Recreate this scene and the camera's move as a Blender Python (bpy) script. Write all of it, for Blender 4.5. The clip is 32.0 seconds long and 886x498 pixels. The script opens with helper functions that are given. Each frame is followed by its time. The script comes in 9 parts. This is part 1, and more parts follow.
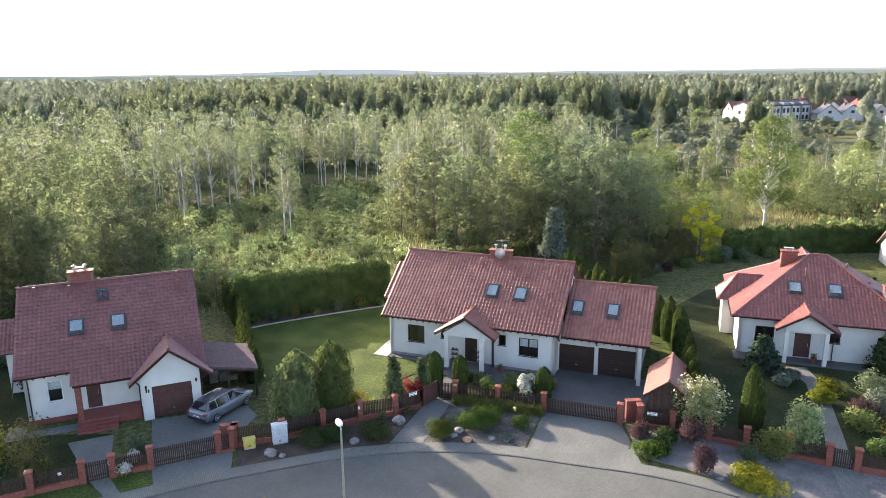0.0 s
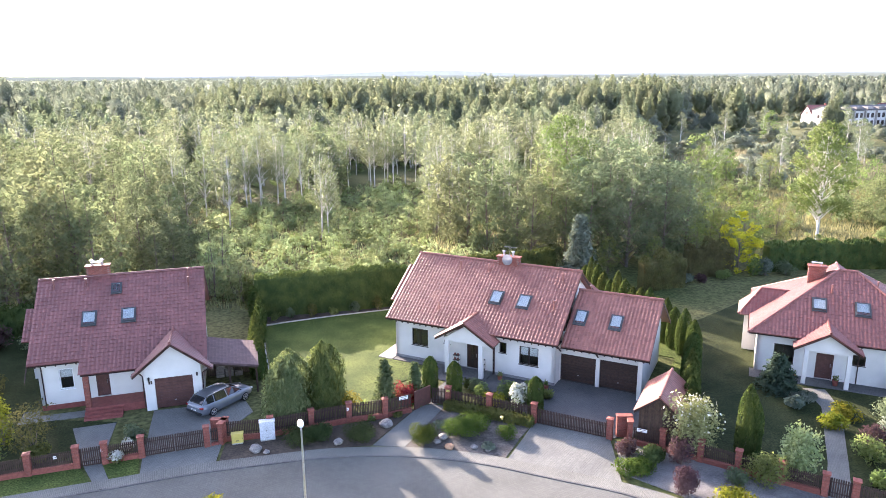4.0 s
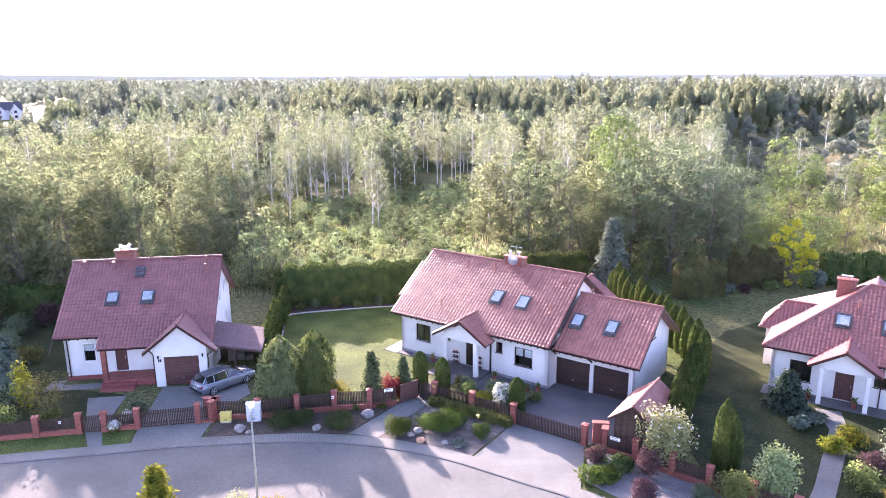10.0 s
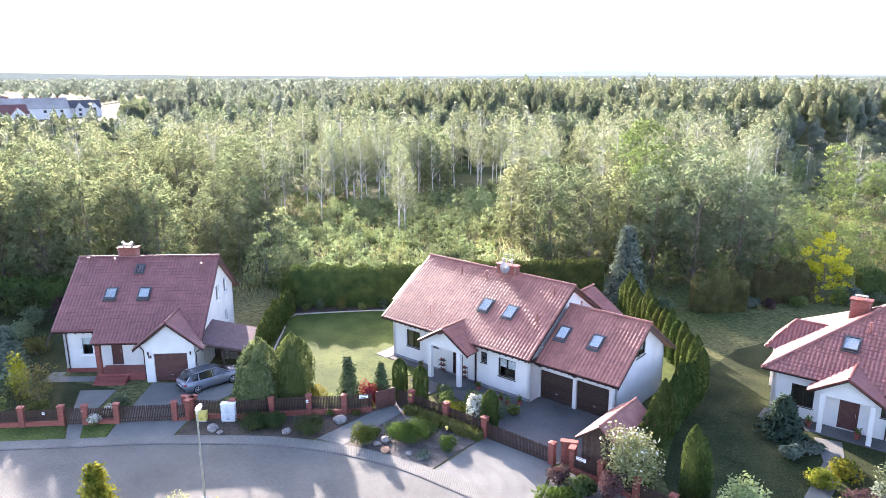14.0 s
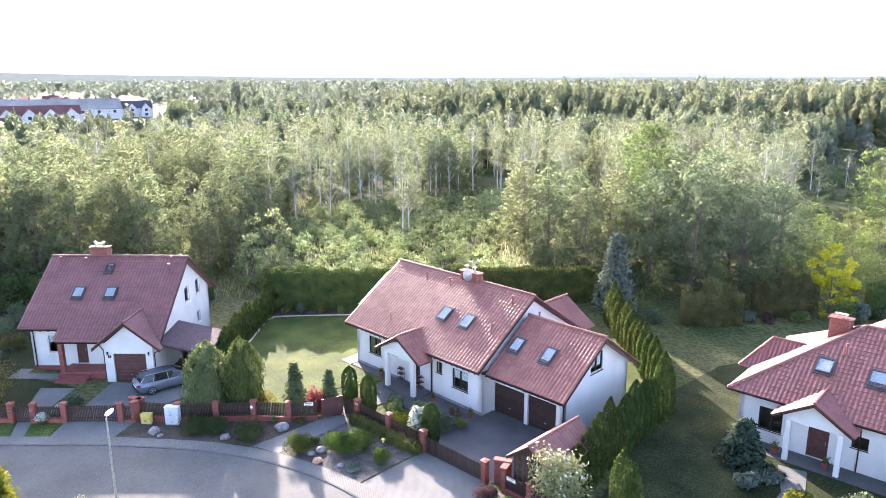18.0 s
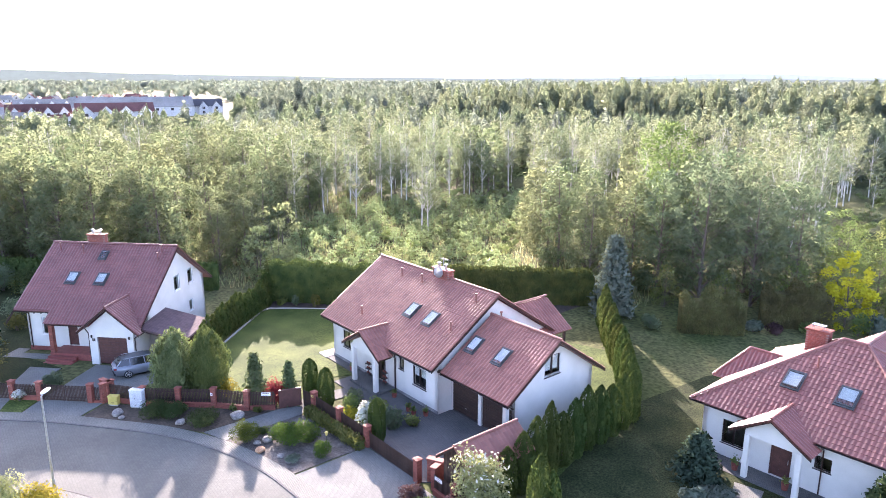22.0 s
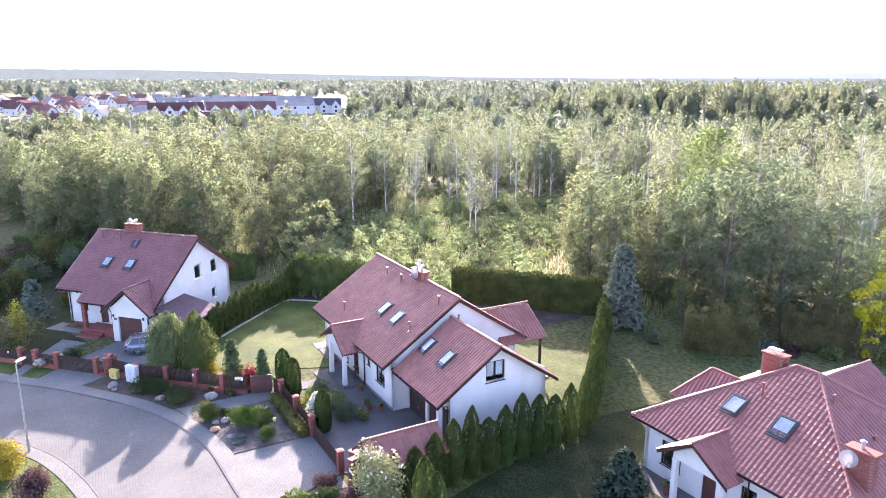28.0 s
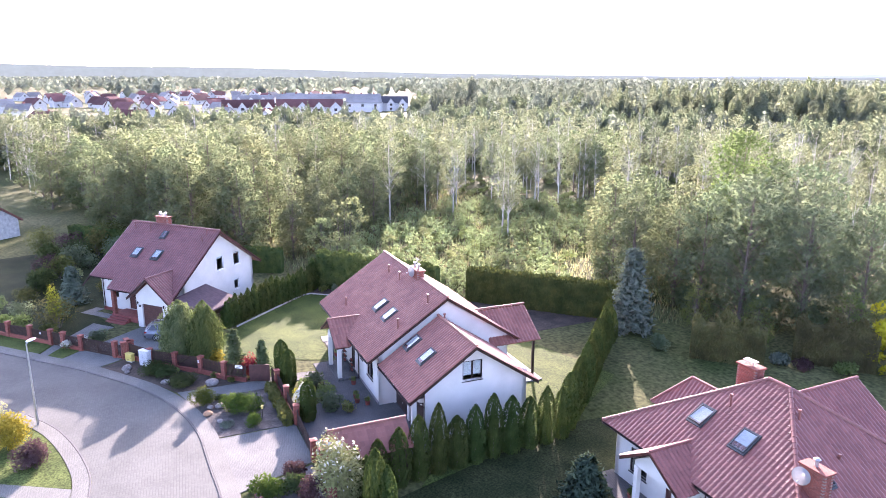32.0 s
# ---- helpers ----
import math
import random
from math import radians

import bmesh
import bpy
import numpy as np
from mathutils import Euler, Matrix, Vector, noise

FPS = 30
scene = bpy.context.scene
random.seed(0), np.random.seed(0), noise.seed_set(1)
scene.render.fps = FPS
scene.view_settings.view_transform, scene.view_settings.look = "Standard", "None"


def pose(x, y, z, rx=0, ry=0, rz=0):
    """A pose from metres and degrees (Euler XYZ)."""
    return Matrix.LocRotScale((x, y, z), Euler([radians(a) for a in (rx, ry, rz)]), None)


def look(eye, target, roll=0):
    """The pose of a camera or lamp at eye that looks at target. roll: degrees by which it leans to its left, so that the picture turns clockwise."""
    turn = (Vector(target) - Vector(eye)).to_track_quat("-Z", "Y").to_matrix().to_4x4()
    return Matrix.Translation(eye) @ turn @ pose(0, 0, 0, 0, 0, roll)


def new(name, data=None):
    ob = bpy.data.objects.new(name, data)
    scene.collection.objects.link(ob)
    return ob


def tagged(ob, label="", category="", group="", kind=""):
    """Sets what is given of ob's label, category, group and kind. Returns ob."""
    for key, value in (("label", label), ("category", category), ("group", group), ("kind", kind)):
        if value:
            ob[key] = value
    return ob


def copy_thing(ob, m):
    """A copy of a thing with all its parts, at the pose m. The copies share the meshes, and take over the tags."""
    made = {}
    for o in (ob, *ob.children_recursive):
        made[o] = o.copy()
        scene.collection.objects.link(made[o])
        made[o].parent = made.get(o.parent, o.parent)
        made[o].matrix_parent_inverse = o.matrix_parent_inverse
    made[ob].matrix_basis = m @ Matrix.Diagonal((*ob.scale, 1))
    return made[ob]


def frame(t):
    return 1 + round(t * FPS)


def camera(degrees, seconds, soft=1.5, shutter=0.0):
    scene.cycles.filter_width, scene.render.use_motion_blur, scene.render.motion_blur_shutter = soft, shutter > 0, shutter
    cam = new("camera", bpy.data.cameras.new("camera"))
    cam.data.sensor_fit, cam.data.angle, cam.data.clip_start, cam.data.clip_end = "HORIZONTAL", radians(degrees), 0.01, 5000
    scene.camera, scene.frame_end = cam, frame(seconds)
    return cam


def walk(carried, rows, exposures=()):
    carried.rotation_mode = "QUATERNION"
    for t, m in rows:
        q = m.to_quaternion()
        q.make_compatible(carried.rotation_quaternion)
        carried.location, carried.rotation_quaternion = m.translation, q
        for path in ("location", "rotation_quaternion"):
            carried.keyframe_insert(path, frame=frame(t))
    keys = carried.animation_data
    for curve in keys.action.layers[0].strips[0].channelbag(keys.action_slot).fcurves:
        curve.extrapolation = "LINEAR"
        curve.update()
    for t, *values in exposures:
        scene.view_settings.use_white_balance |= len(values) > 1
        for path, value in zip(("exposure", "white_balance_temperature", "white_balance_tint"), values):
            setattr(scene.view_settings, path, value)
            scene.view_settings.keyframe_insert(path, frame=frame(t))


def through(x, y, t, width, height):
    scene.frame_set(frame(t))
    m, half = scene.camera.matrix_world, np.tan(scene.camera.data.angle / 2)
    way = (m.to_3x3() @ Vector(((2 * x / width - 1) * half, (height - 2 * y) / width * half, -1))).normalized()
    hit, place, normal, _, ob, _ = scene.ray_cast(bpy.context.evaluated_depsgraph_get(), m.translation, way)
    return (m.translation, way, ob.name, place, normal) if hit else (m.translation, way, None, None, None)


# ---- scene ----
LENS, SECONDS = 65.1, 32.0
cam = camera(LENS, SECONDS, 0.75)
# seconds, eye (x, y, z), turn (rx, ry, rz)
ROWS = [
    (0.0, -0.42, -1.19, 22.36, 75.92, 0.49, 3.00),
    (0.5, 0.24, -1.09, 22.40, 75.93, 0.49, 3.70),
    (1.0, 0.91, -1.02, 22.43, 75.96, 0.49, 4.33),
    (1.5, 1.60, -0.98, 22.47, 75.99, 0.48, 5.21),
    (2.0, 2.28, -0.93, 22.51, 76.01, 0.46, 6.10),
    (2.5, 2.91, -0.83, 22.61, 76.02, 0.45, 6.90),
    (4.5, 5.34, -0.45, 22.60, 76.07, 0.35, 9.75),
    (5.0, 5.92, -0.36, 22.60, 76.09, 0.36, 10.60),
    (5.5, 6.49, -0.26, 22.58, 76.11, 0.35, 11.51),
    (6.0, 7.05, -0.19, 22.53, 76.12, 0.34, 12.42),
    (6.5, 7.64, -0.13, 22.49, 76.12, 0.33, 13.16),
    (7.0, 8.25, -0.03, 22.48, 76.12, 0.32, 13.63),
    (7.5, 8.88, 0.06, 22.43, 76.11, 0.32, 14.09),
    (8.0, 9.56, 0.15, 22.45, 76.11, 0.30, 14.64),
    (8.5, 10.23, 0.27, 22.48, 76.11, 0.29, 15.21),
    (9.0, 10.91, 0.38, 22.47, 76.10, 0.28, 15.82),
    (9.5, 11.60, 0.51, 22.47, 76.10, 0.26, 16.57),
    (10.0, 12.29, 0.65, 22.49, 76.10, 0.26, 17.42),
    (10.5, 12.99, 0.88, 22.56, 76.10, 0.21, 18.22),
    (11.0, 13.68, 1.16, 22.60, 76.09, 0.19, 19.00),
    (11.5, 14.35, 1.48, 22.65, 76.08, 0.15, 19.75),
    (12.0, 15.01, 1.84, 22.74, 76.09, 0.14, 20.47),
    (12.5, 15.67, 2.28, 22.80, 76.09, 0.12, 21.15),
    (13.0, 16.32, 2.75, 22.77, 76.08, 0.14, 21.82),
    (13.5, 16.97, 3.18, 22.73, 76.08, 0.12, 22.50),
    (15.5, 19.71, 5.36, 22.80, 76.16, 0.10, 24.17),
    (16.0, 20.44, 5.91, 22.78, 76.15, 0.08, 24.46),
    (16.5, 21.18, 6.43, 22.73, 76.17, 0.08, 24.89),
    (17.0, 21.87, 6.98, 22.77, 76.19, 0.08, 25.57),
    (17.5, 22.57, 7.51, 22.74, 76.22, 0.09, 26.44),
    (18.0, 23.23, 8.03, 22.69, 76.23, 0.08, 27.35),
    (18.5, 23.87, 8.50, 22.64, 76.25, 0.04, 28.26),
    (19.0, 24.47, 8.94, 22.55, 76.26, -0.01, 29.17),
    (19.5, 25.12, 9.39, 22.46, 76.26, -0.06, 30.00),
    (20.0, 25.83, 9.88, 22.41, 76.27, -0.07, 30.69),
    (20.5, 26.58, 10.44, 22.39, 76.28, -0.09, 31.21),
    (21.0, 27.43, 11.04, 22.33, 76.28, -0.09, 31.79),
    (21.5, 28.38, 11.62, 22.30, 76.29, -0.13, 32.43),
    (22.0, 29.41, 12.21, 22.22, 76.29, -0.14, 33.24),
    (22.5, 30.44, 12.83, 22.20, 76.29, -0.13, 34.22),
    (23.0, 31.36, 13.43, 22.20, 76.32, -0.12, 35.20),
    (23.5, 32.30, 14.00, 22.17, 76.29, -0.07, 36.31),
    (24.0, 33.15, 14.52, 22.19, 76.30, -0.06, 37.28),
    (24.5, 33.97, 15.02, 22.31, 76.28, -0.11, 38.27),
    (25.0, 34.71, 15.49, 22.35, 76.31, -0.12, 39.21),
    (25.5, 35.47, 15.96, 22.47, 76.28, -0.11, 40.09),
    (27.5, 38.20, 17.91, 22.74, 76.23, -0.12, 42.89),
    (28.0, 38.74, 18.41, 22.68, 76.23, -0.14, 43.62),
    (28.5, 39.39, 18.84, 22.67, 76.22, -0.15, 44.30),
    (29.0, 40.00, 19.29, 22.60, 76.21, -0.18, 45.01),
    (29.5, 40.58, 19.77, 22.64, 76.16, -0.21, 45.77),
    (30.0, 41.10, 20.24, 22.69, 76.15, -0.22, 46.53),
    (30.5, 41.68, 20.71, 22.77, 76.10, -0.22, 47.28),
    (31.0, 42.23, 21.20, 22.88, 76.09, -0.23, 48.02),
    (31.5, 42.79, 21.66, 22.96, 76.06, -0.23, 48.81),
    (32.0, 43.29, 22.08, 23.01, 76.05, -0.26, 49.64),
]
EXPOSURES = [(0.0, 2.15, 6950, 17), (1.0, 2.5, 6850, 19), (2.5, 2.72, 6800, 23), (5.0, 2.9, 6600, 27), (7.0, 3.0, 6450, 38), (9.0, 3.0, 6300, 48), (11.0, 2.92, 6350, 32), (13.0, 2.88, 6400, 26), (22.0, 2.92, 6400, 29), (32.0, 2.88, 6250, 37)]
walk(cam, [(t, pose(*p)) for t, *p in ROWS], EXPOSURES)

# ---- light: low evening sun behind the houses, hazy bright sky ----
SUN_AZ, SUN_EL = radians(46.0), radians(19.0)   # to the left of +y; above the horizon
TO_SUN = Vector((-math.sin(SUN_AZ) * math.cos(SUN_EL), math.cos(SUN_AZ) * math.cos(SUN_EL), math.sin(SUN_EL)))
world = bpy.data.worlds.new("evening_sky")
scene.world = world
world.use_nodes = True
sky = world.node_tree.nodes.new("ShaderNodeTexSky")
sky.sky_type, sky.sun_disc = "NISHITA", False
sky.sun_elevation, sky.sun_rotation = SUN_EL, -SUN_AZ
sky.air_density, sky.dust_density, sky.ozone_density = 0.7, 1.3, 0.6
world.node_tree.links.new(sky.outputs[0], world.node_tree.nodes["Background"].inputs[0])
world.node_tree.nodes["Background"].inputs[1].default_value = 0.15
sun = new("sun", bpy.data.lights.new("sun", "SUN"))
sun.data.energy, sun.data.angle, sun.data.color = 3.6, radians(0.6), (1.0, 0.90, 0.76)
sun.matrix_world = look(TO_SUN * 200, (0, 0, 0))

# ---- materials ----
def mat(name, c1, c2, scale=2.0, rough=0.8, bump=0.0, bscale=30.0, metal=0.0, spec=0.4, grain=0.25, piece=0.0, coat=0.0):
    """Two colours in large stains, a fine grain over them, relief, and a shift from piece to piece."""
    m = bpy.data.materials.new(name)
    m.use_nodes = True
    n, l = m.node_tree.nodes, m.node_tree.links
    b = n["Principled BSDF"]
    b.inputs["Roughness"].default_value, b.inputs["Metallic"].default_value = rough, metal
    b.inputs["Specular IOR Level"].default_value = spec
    b.inputs["Coat Weight"].default_value = coat
    tc = n.new("ShaderNodeTexCoord")
    big, fine = n.new("ShaderNodeTexNoise"), n.new("ShaderNodeTexNoise")
    big.inputs["Scale"].default_value, big.inputs["Detail"].default_value = scale, 5
    fine.inputs["Scale"].default_value, fine.inputs["Detail"].default_value = bscale, 4
    ramp = n.new("ShaderNodeValToRGB")
    ramp.color_ramp.elements[0].position, ramp.color_ramp.elements[1].position = 0.35, 0.65
    ramp.color_ramp.elements[0].color, ramp.color_ramp.elements[1].color = (*c1, 1), (*c2, 1)
    hsv = n.new("ShaderNodeHueSaturation")
    gr = n.new("ShaderNodeMapRange")
    gr.inputs["From Min"].default_value, gr.inputs["From Max"].default_value = 0.3, 0.7
    gr.inputs["To Min"].default_value, gr.inputs["To Max"].default_value = 1 - grain, 1 + grain
    for t in (big, fine):
        l.new(tc.outputs["Object"], t.inputs["Vector"])
    l.new(big.outputs["Fac"], ramp.inputs["Fac"])
    l.new(fine.outputs["Fac"], gr.inputs["Value"])
    l.new(ramp.outputs["Color"], hsv.inputs["Color"])
    value = gr.outputs["Result"]
    if piece:
        oi, ge, add, pr, mul = n.new("ShaderNodeObjectInfo"), n.new("ShaderNodeNewGeometry"), n.new("ShaderNodeMath"), n.new("ShaderNodeMapRange"), n.new("ShaderNodeMath")
        add.operation, mul.operation = "ADD", "MULTIPLY"
        l.new(oi.outputs["Random"], add.inputs[0])
        l.new(ge.outputs["Random Per Island"], add.inputs[1])
        frac = n.new("ShaderNodeMath")
        frac.operation = "FRACT"
        l.new(add.outputs[0], frac.inputs[0])
        l.new(frac.outputs[0], pr.inputs["Value"])
        pr.inputs["To Min"].default_value, pr.inputs["To Max"].default_value = 1 - piece, 1 + piece
        l.new(value, mul.inputs[0]), l.new(pr.outputs["Result"], mul.inputs[1])
        value = mul.outputs[0]
    l.new(value, hsv.inputs["Value"])
    l.new(hsv.outputs["Color"], b.inputs["Base Color"])
    if bump:
        bp = n.new("ShaderNodeBump")
        bp.inputs["Strength"].default_value, bp.inputs["Distance"].default_value = bump, 0.02
        l.new(fine.outputs["Fac"], bp.inputs["Height"])
        l.new(bp.outputs["Normal"], b.inputs["Normal"])
    return m


def leaf_mat(name, c1, c2, through=0.4, scale=0.5, spread=0.16, gaps=0.0, fleck=5.0):
    """Leaves: matt, letting light through, each leaf and each plant a little different."""
    m = bpy.data.materials.new(name)
    m.use_nodes = True
    n, l = m.node_tree.nodes, m.node_tree.links
    n.remove(n["Principled BSDF"])
    tc, big, ramp, hsv = n.new("ShaderNodeTexCoord"), n.new("ShaderNodeTexNoise"), n.new("ShaderNodeValToRGB"), n.new("ShaderNodeHueSaturation")
    big.inputs["Scale"].default_value = scale
    l.new(tc.outputs["Object"], big.inputs["Vector"])
    ramp.color_ramp.elements[0].position, ramp.color_ramp.elements[1].position = 0.3, 0.7
    ramp.color_ramp.elements[0].color, ramp.color_ramp.elements[1].color = (*c1, 1), (*c2, 1)
    l.new(big.outputs["Fac"], ramp.inputs["Fac"])
    oi, ge = n.new("ShaderNodeObjectInfo"), n.new("ShaderNodeNewGeometry")
    add, pr, hr = n.new("ShaderNodeMath"), n.new("ShaderNodeMapRange"), n.new("ShaderNodeMapRange")
    add.operation = "ADD"
    pr.inputs["To Min"].default_value, pr.inputs["To Max"].default_value = 1 - spread, 1 + spread
    hr.inputs["To Min"].default_value, hr.inputs["To Max"].default_value = 0.47, 0.525
    l.new(ge.outputs["Random Per Island"], pr.inputs["Value"])
    l.new(oi.outputs["Random"], hr.inputs["Value"])
    wide, wr, tone = n.new("ShaderNodeTexNoise"), n.new("ShaderNodeMapRange"), n.new("ShaderNodeMath")
    wide.inputs["Scale"].default_value, wide.inputs["Detail"].default_value, tone.operation = 0.045, 3, "MULTIPLY"
    wr.inputs["From Min"].default_value, wr.inputs["From Max"].default_value = 0.35, 0.65
    wr.inputs["To Min"].default_value, wr.inputs["To Max"].default_value = 0.72, 1.22
    l.new(tc.outputs["Object"], wide.inputs["Vector"]), l.new(wide.outputs["Fac"], wr.inputs["Value"])
    l.new(pr.outputs["Result"], tone.inputs[0]), l.new(wr.outputs["Result"], tone.inputs[1])
    l.new(tone.outputs[0], hsv.inputs["Value"]), l.new(hr.outputs["Result"], hsv.inputs["Hue"])
    l.new(ramp.outputs["Color"], hsv.inputs["Color"])
    d, t, mix = n.new("ShaderNodeBsdfDiffuse"), n.new("ShaderNodeBsdfTranslucent"), n.new("ShaderNodeMixShader")
    warm = n.new("ShaderNodeMixRGB")
    warm.blend_type, warm.inputs[0].default_value, warm.inputs[2].default_value = "MULTIPLY", 1.0, (1.04, 1.12, 0.95, 1)
    l.new(hsv.outputs["Color"], d.inputs["Color"])
    l.new(hsv.outputs["Color"], warm.inputs[1]), l.new(warm.outputs[0], t.inputs["Color"])
    mix.inputs[0].default_value = through
    l.new(d.outputs[0], mix.inputs[1]), l.new(t.outputs[0], mix.inputs[2])
    surface = mix.outputs[0]
    if gaps:
        clear, open_ = n.new("ShaderNodeBsdfTransparent"), n.new("ShaderNodeMixShader")
        bits, cut = n.new("ShaderNodeTexNoise"), n.new("ShaderNodeMath")
        bits.inputs["Scale"].default_value, bits.inputs["Detail"].default_value = fleck, 1.0
        cut.operation, cut.inputs[1].default_value = "LESS_THAN", 0.5 + (gaps - 0.5) * 0.32
        l.new(tc.outputs["Object"], bits.inputs["Vector"]), l.new(bits.outputs["Fac"], cut.inputs[0])
        l.new(cut.outputs[0], open_.inputs[0])
        l.new(surface, open_.inputs[1]), l.new(clear.outputs[0], open_.inputs[2])
        surface = open_.outputs[0]
    l.new(surface, n["Material Output"].inputs["Surface"])
    return m


def paver_mat(name, c1, c2, joint, bw=0.2, bh=0.1, turn=0.0, world_space=True):
    """Concrete pavers laid in rows, with joints, stains and relief."""
    m = mat(name, c1, c2, 0.35, 0.9, 0.0, 25.0, grain=0.12)
    n, l = m.node_tree.nodes, m.node_tree.links
    b = n["Principled BSDF"]
    col = b.inputs["Base Color"].links[0].from_socket
    tc, mp, br, mx = n.new("ShaderNodeTexCoord"), n.new("ShaderNodeMapping"), n.new("ShaderNodeTexBrick"), n.new("ShaderNodeMixRGB")
    mp.inputs["Rotation"].default_value = (0, 0, radians(turn))
    l.new(tc.outputs["Object"], mp.inputs["Vector"]), l.new(mp.outputs[0], br.inputs["Vector"])
    br.inputs["Scale"].default_value, br.inputs["Brick Width"].default_value, br.inputs["Row Height"].default_value = 1.0, bw, bh
    br.inputs["Mortar Size"].default_value, br.inputs["Mortar Smooth"].default_value = 0.011, 0.3
    br.inputs["Color1"].default_value, br.inputs["Color2"].default_value, br.inputs["Mortar"].default_value = (1, 1, 1, 1), (0.84, 0.84, 0.86, 1), (*joint, 1)
    mx.blend_type, mx.inputs[0].default_value = "MULTIPLY", 1.0
    l.new(col, mx.inputs[1]), l.new(br.outputs["Color"], mx.inputs[2]), l.new(mx.outputs[0], b.inputs["Base Color"])
    bp = n.new("ShaderNodeBump")
    bp.inputs["Strength"].default_value, bp.inputs["Distance"].default_value, bp.invert = 0.5, 0.006, True
    l.new(br.outputs["Fac"], bp.inputs["Height"]), l.new(bp.outputs[0], b.inputs["Normal"])
    return m


def glass_mat(name, tint=(0.9, 0.95, 0.95)):
    m = bpy.data.materials.new(name)
    m.use_nodes = True
    b = m.node_tree.nodes["Principled BSDF"]
    b.inputs["Base Color"].default_value = (*tint, 1)
    b.inputs["Transmission Weight"].default_value, b.inputs["Roughness"].default_value, b.inputs["IOR"].default_value = 1.0, 0.02, 1.5
    return m


M_PLASTER = mat("white_plaster", (0.59, 0.575, 0.53), (0.66, 0.64, 0.595), 0.8, 0.9, 0.25, 60, grain=0.05)
M_PLINTH = mat("grey_plinth", (0.20, 0.19, 0.19), (0.28, 0.27, 0.26), 2, 0.9, 0.3, 40)
M_REDPLINTH = mat("red_plinth_tiles", (0.20, 0.055, 0.045), (0.26, 0.075, 0.06), 3, 0.6, 0.1, 30, piece=0.1)
M_TILE = mat("red_roof_tile", (0.225, 0.086, 0.064), (0.285, 0.115, 0.086), 0.7, 0.5, 0.05, 60, spec=0.4, grain=0.12, piece=0.13)
M_TILE_DARK = mat("wine_red_roof_tile", (0.155, 0.056, 0.048), (0.20, 0.074, 0.064), 0.7, 0.42, 0.05, 60, spec=0.5, grain=0.12, piece=0.12)
M_TILE_H3 = mat("bright_red_roof_tile", (0.205, 0.070, 0.054), (0.255, 0.094, 0.074), 0.7, 0.42, 0.05, 60, spec=0.5, grain=0.12, piece=0.13)
M_DARKWOOD = mat("dark_brown_stained_wood", (0.030, 0.016, 0.012), (0.050, 0.027, 0.019), 6, 0.6, 0.2, 50, piece=0.2)
M_DISH = mat("pale_grey_dish_paint", (0.38, 0.38, 0.39), (0.46, 0.46, 0.47), 2, 0.5, grain=0.05)
M_REDWOOD = mat("dark_red_brown_wood", (0.075, 0.032, 0.026), (0.105, 0.045, 0.036), 3, 0.5, 0.15, 40, grain=0.2)
M_SHEDWOOD = mat("weathered_brown_boards", (0.045, 0.026, 0.018), (0.075, 0.045, 0.03), 5, 0.75, 0.3, 45, piece=0.25)
M_BRICK = mat("red_clinker_brick", (0.19, 0.055, 0.04), (0.26, 0.080, 0.056), 8, 0.75, 0.3, 40, piece=0.18)
M_MORTAR = mat("grey_mortar", (0.20, 0.14, 0.12), (0.28, 0.20, 0.17), 6, 0.95, 0.3, 50)
M_FRAME = mat("dark_window_frame", (0.022, 0.014, 0.012), (0.032, 0.02, 0.016), 8, 0.4, 0.0, 30)
M_WHITEFRAME = mat("white_window_frame", (0.75, 0.75, 0.74), (0.8, 0.8, 0.8), 5, 0.4)
M_FLASH = mat("grey_flashing", (0.045, 0.05, 0.05), (0.075, 0.08, 0.08), 6, 0.45, 0.05, 30, metal=0.2)
M_GLASS = glass_mat("window_glass")
# indoor dimness put into a dark tone; the inner floors use it too
M_DARKROOM = mat("unlit_room_tone", (0.05, 0.045, 0.04), (0.08, 0.07, 0.06), 1.0, 0.9)
# blind fabric; under roof windows it stands in for reflected sky
M_BLIND = mat("pale_blind_and_sky_sheet", (0.55, 0.56, 0.55), (0.65, 0.66, 0.66), 3, 0.8, 0.1, 80)
M_GUTTER = mat("brown_gutter", (0.035, 0.018, 0.014), (0.05, 0.026, 0.02), 5, 0.4)
M_STEEL = mat("galvanised_steel", (0.42, 0.43, 0.44), (0.55, 0.56, 0.57), 6, 0.4, 0.05, 30, metal=0.8)
M_WHITE = mat("white_paint", (0.74, 0.74, 0.73), (0.82, 0.82, 0.81), 3, 0.5, grain=0.04)
M_CONCRETE = mat("grey_concrete", (0.30, 0.29, 0.27), (0.42, 0.40, 0.37), 1.5, 0.9, 0.3, 30)
M_STONE = mat("field_stone", (0.15, 0.14, 0.13), (0.27, 0.25, 0.225), 3, 0.85, 0.5, 12)
M_RUST = mat("rusty_sandstone", (0.33, 0.17, 0.09), (0.42, 0.26, 0.15), 5, 0.9, 0.4, 20)
M_YELLOW = mat("yellow_gas_box_paint", (0.50, 0.40, 0.10), (0.58, 0.47, 0.13), 3, 0.5, grain=0.06)
M_GREYBOX = mat("pale_grey_box_paint", (0.46, 0.48, 0.50), (0.58, 0.60, 0.62), 1.5, 0.6, 0.05, 20)
M_ROAD = paver_mat("street_pavers", (0.097, 0.102, 0.089), (0.124, 0.129, 0.114), (0.72, 0.72, 0.72), 0.2, 0.16, 20)
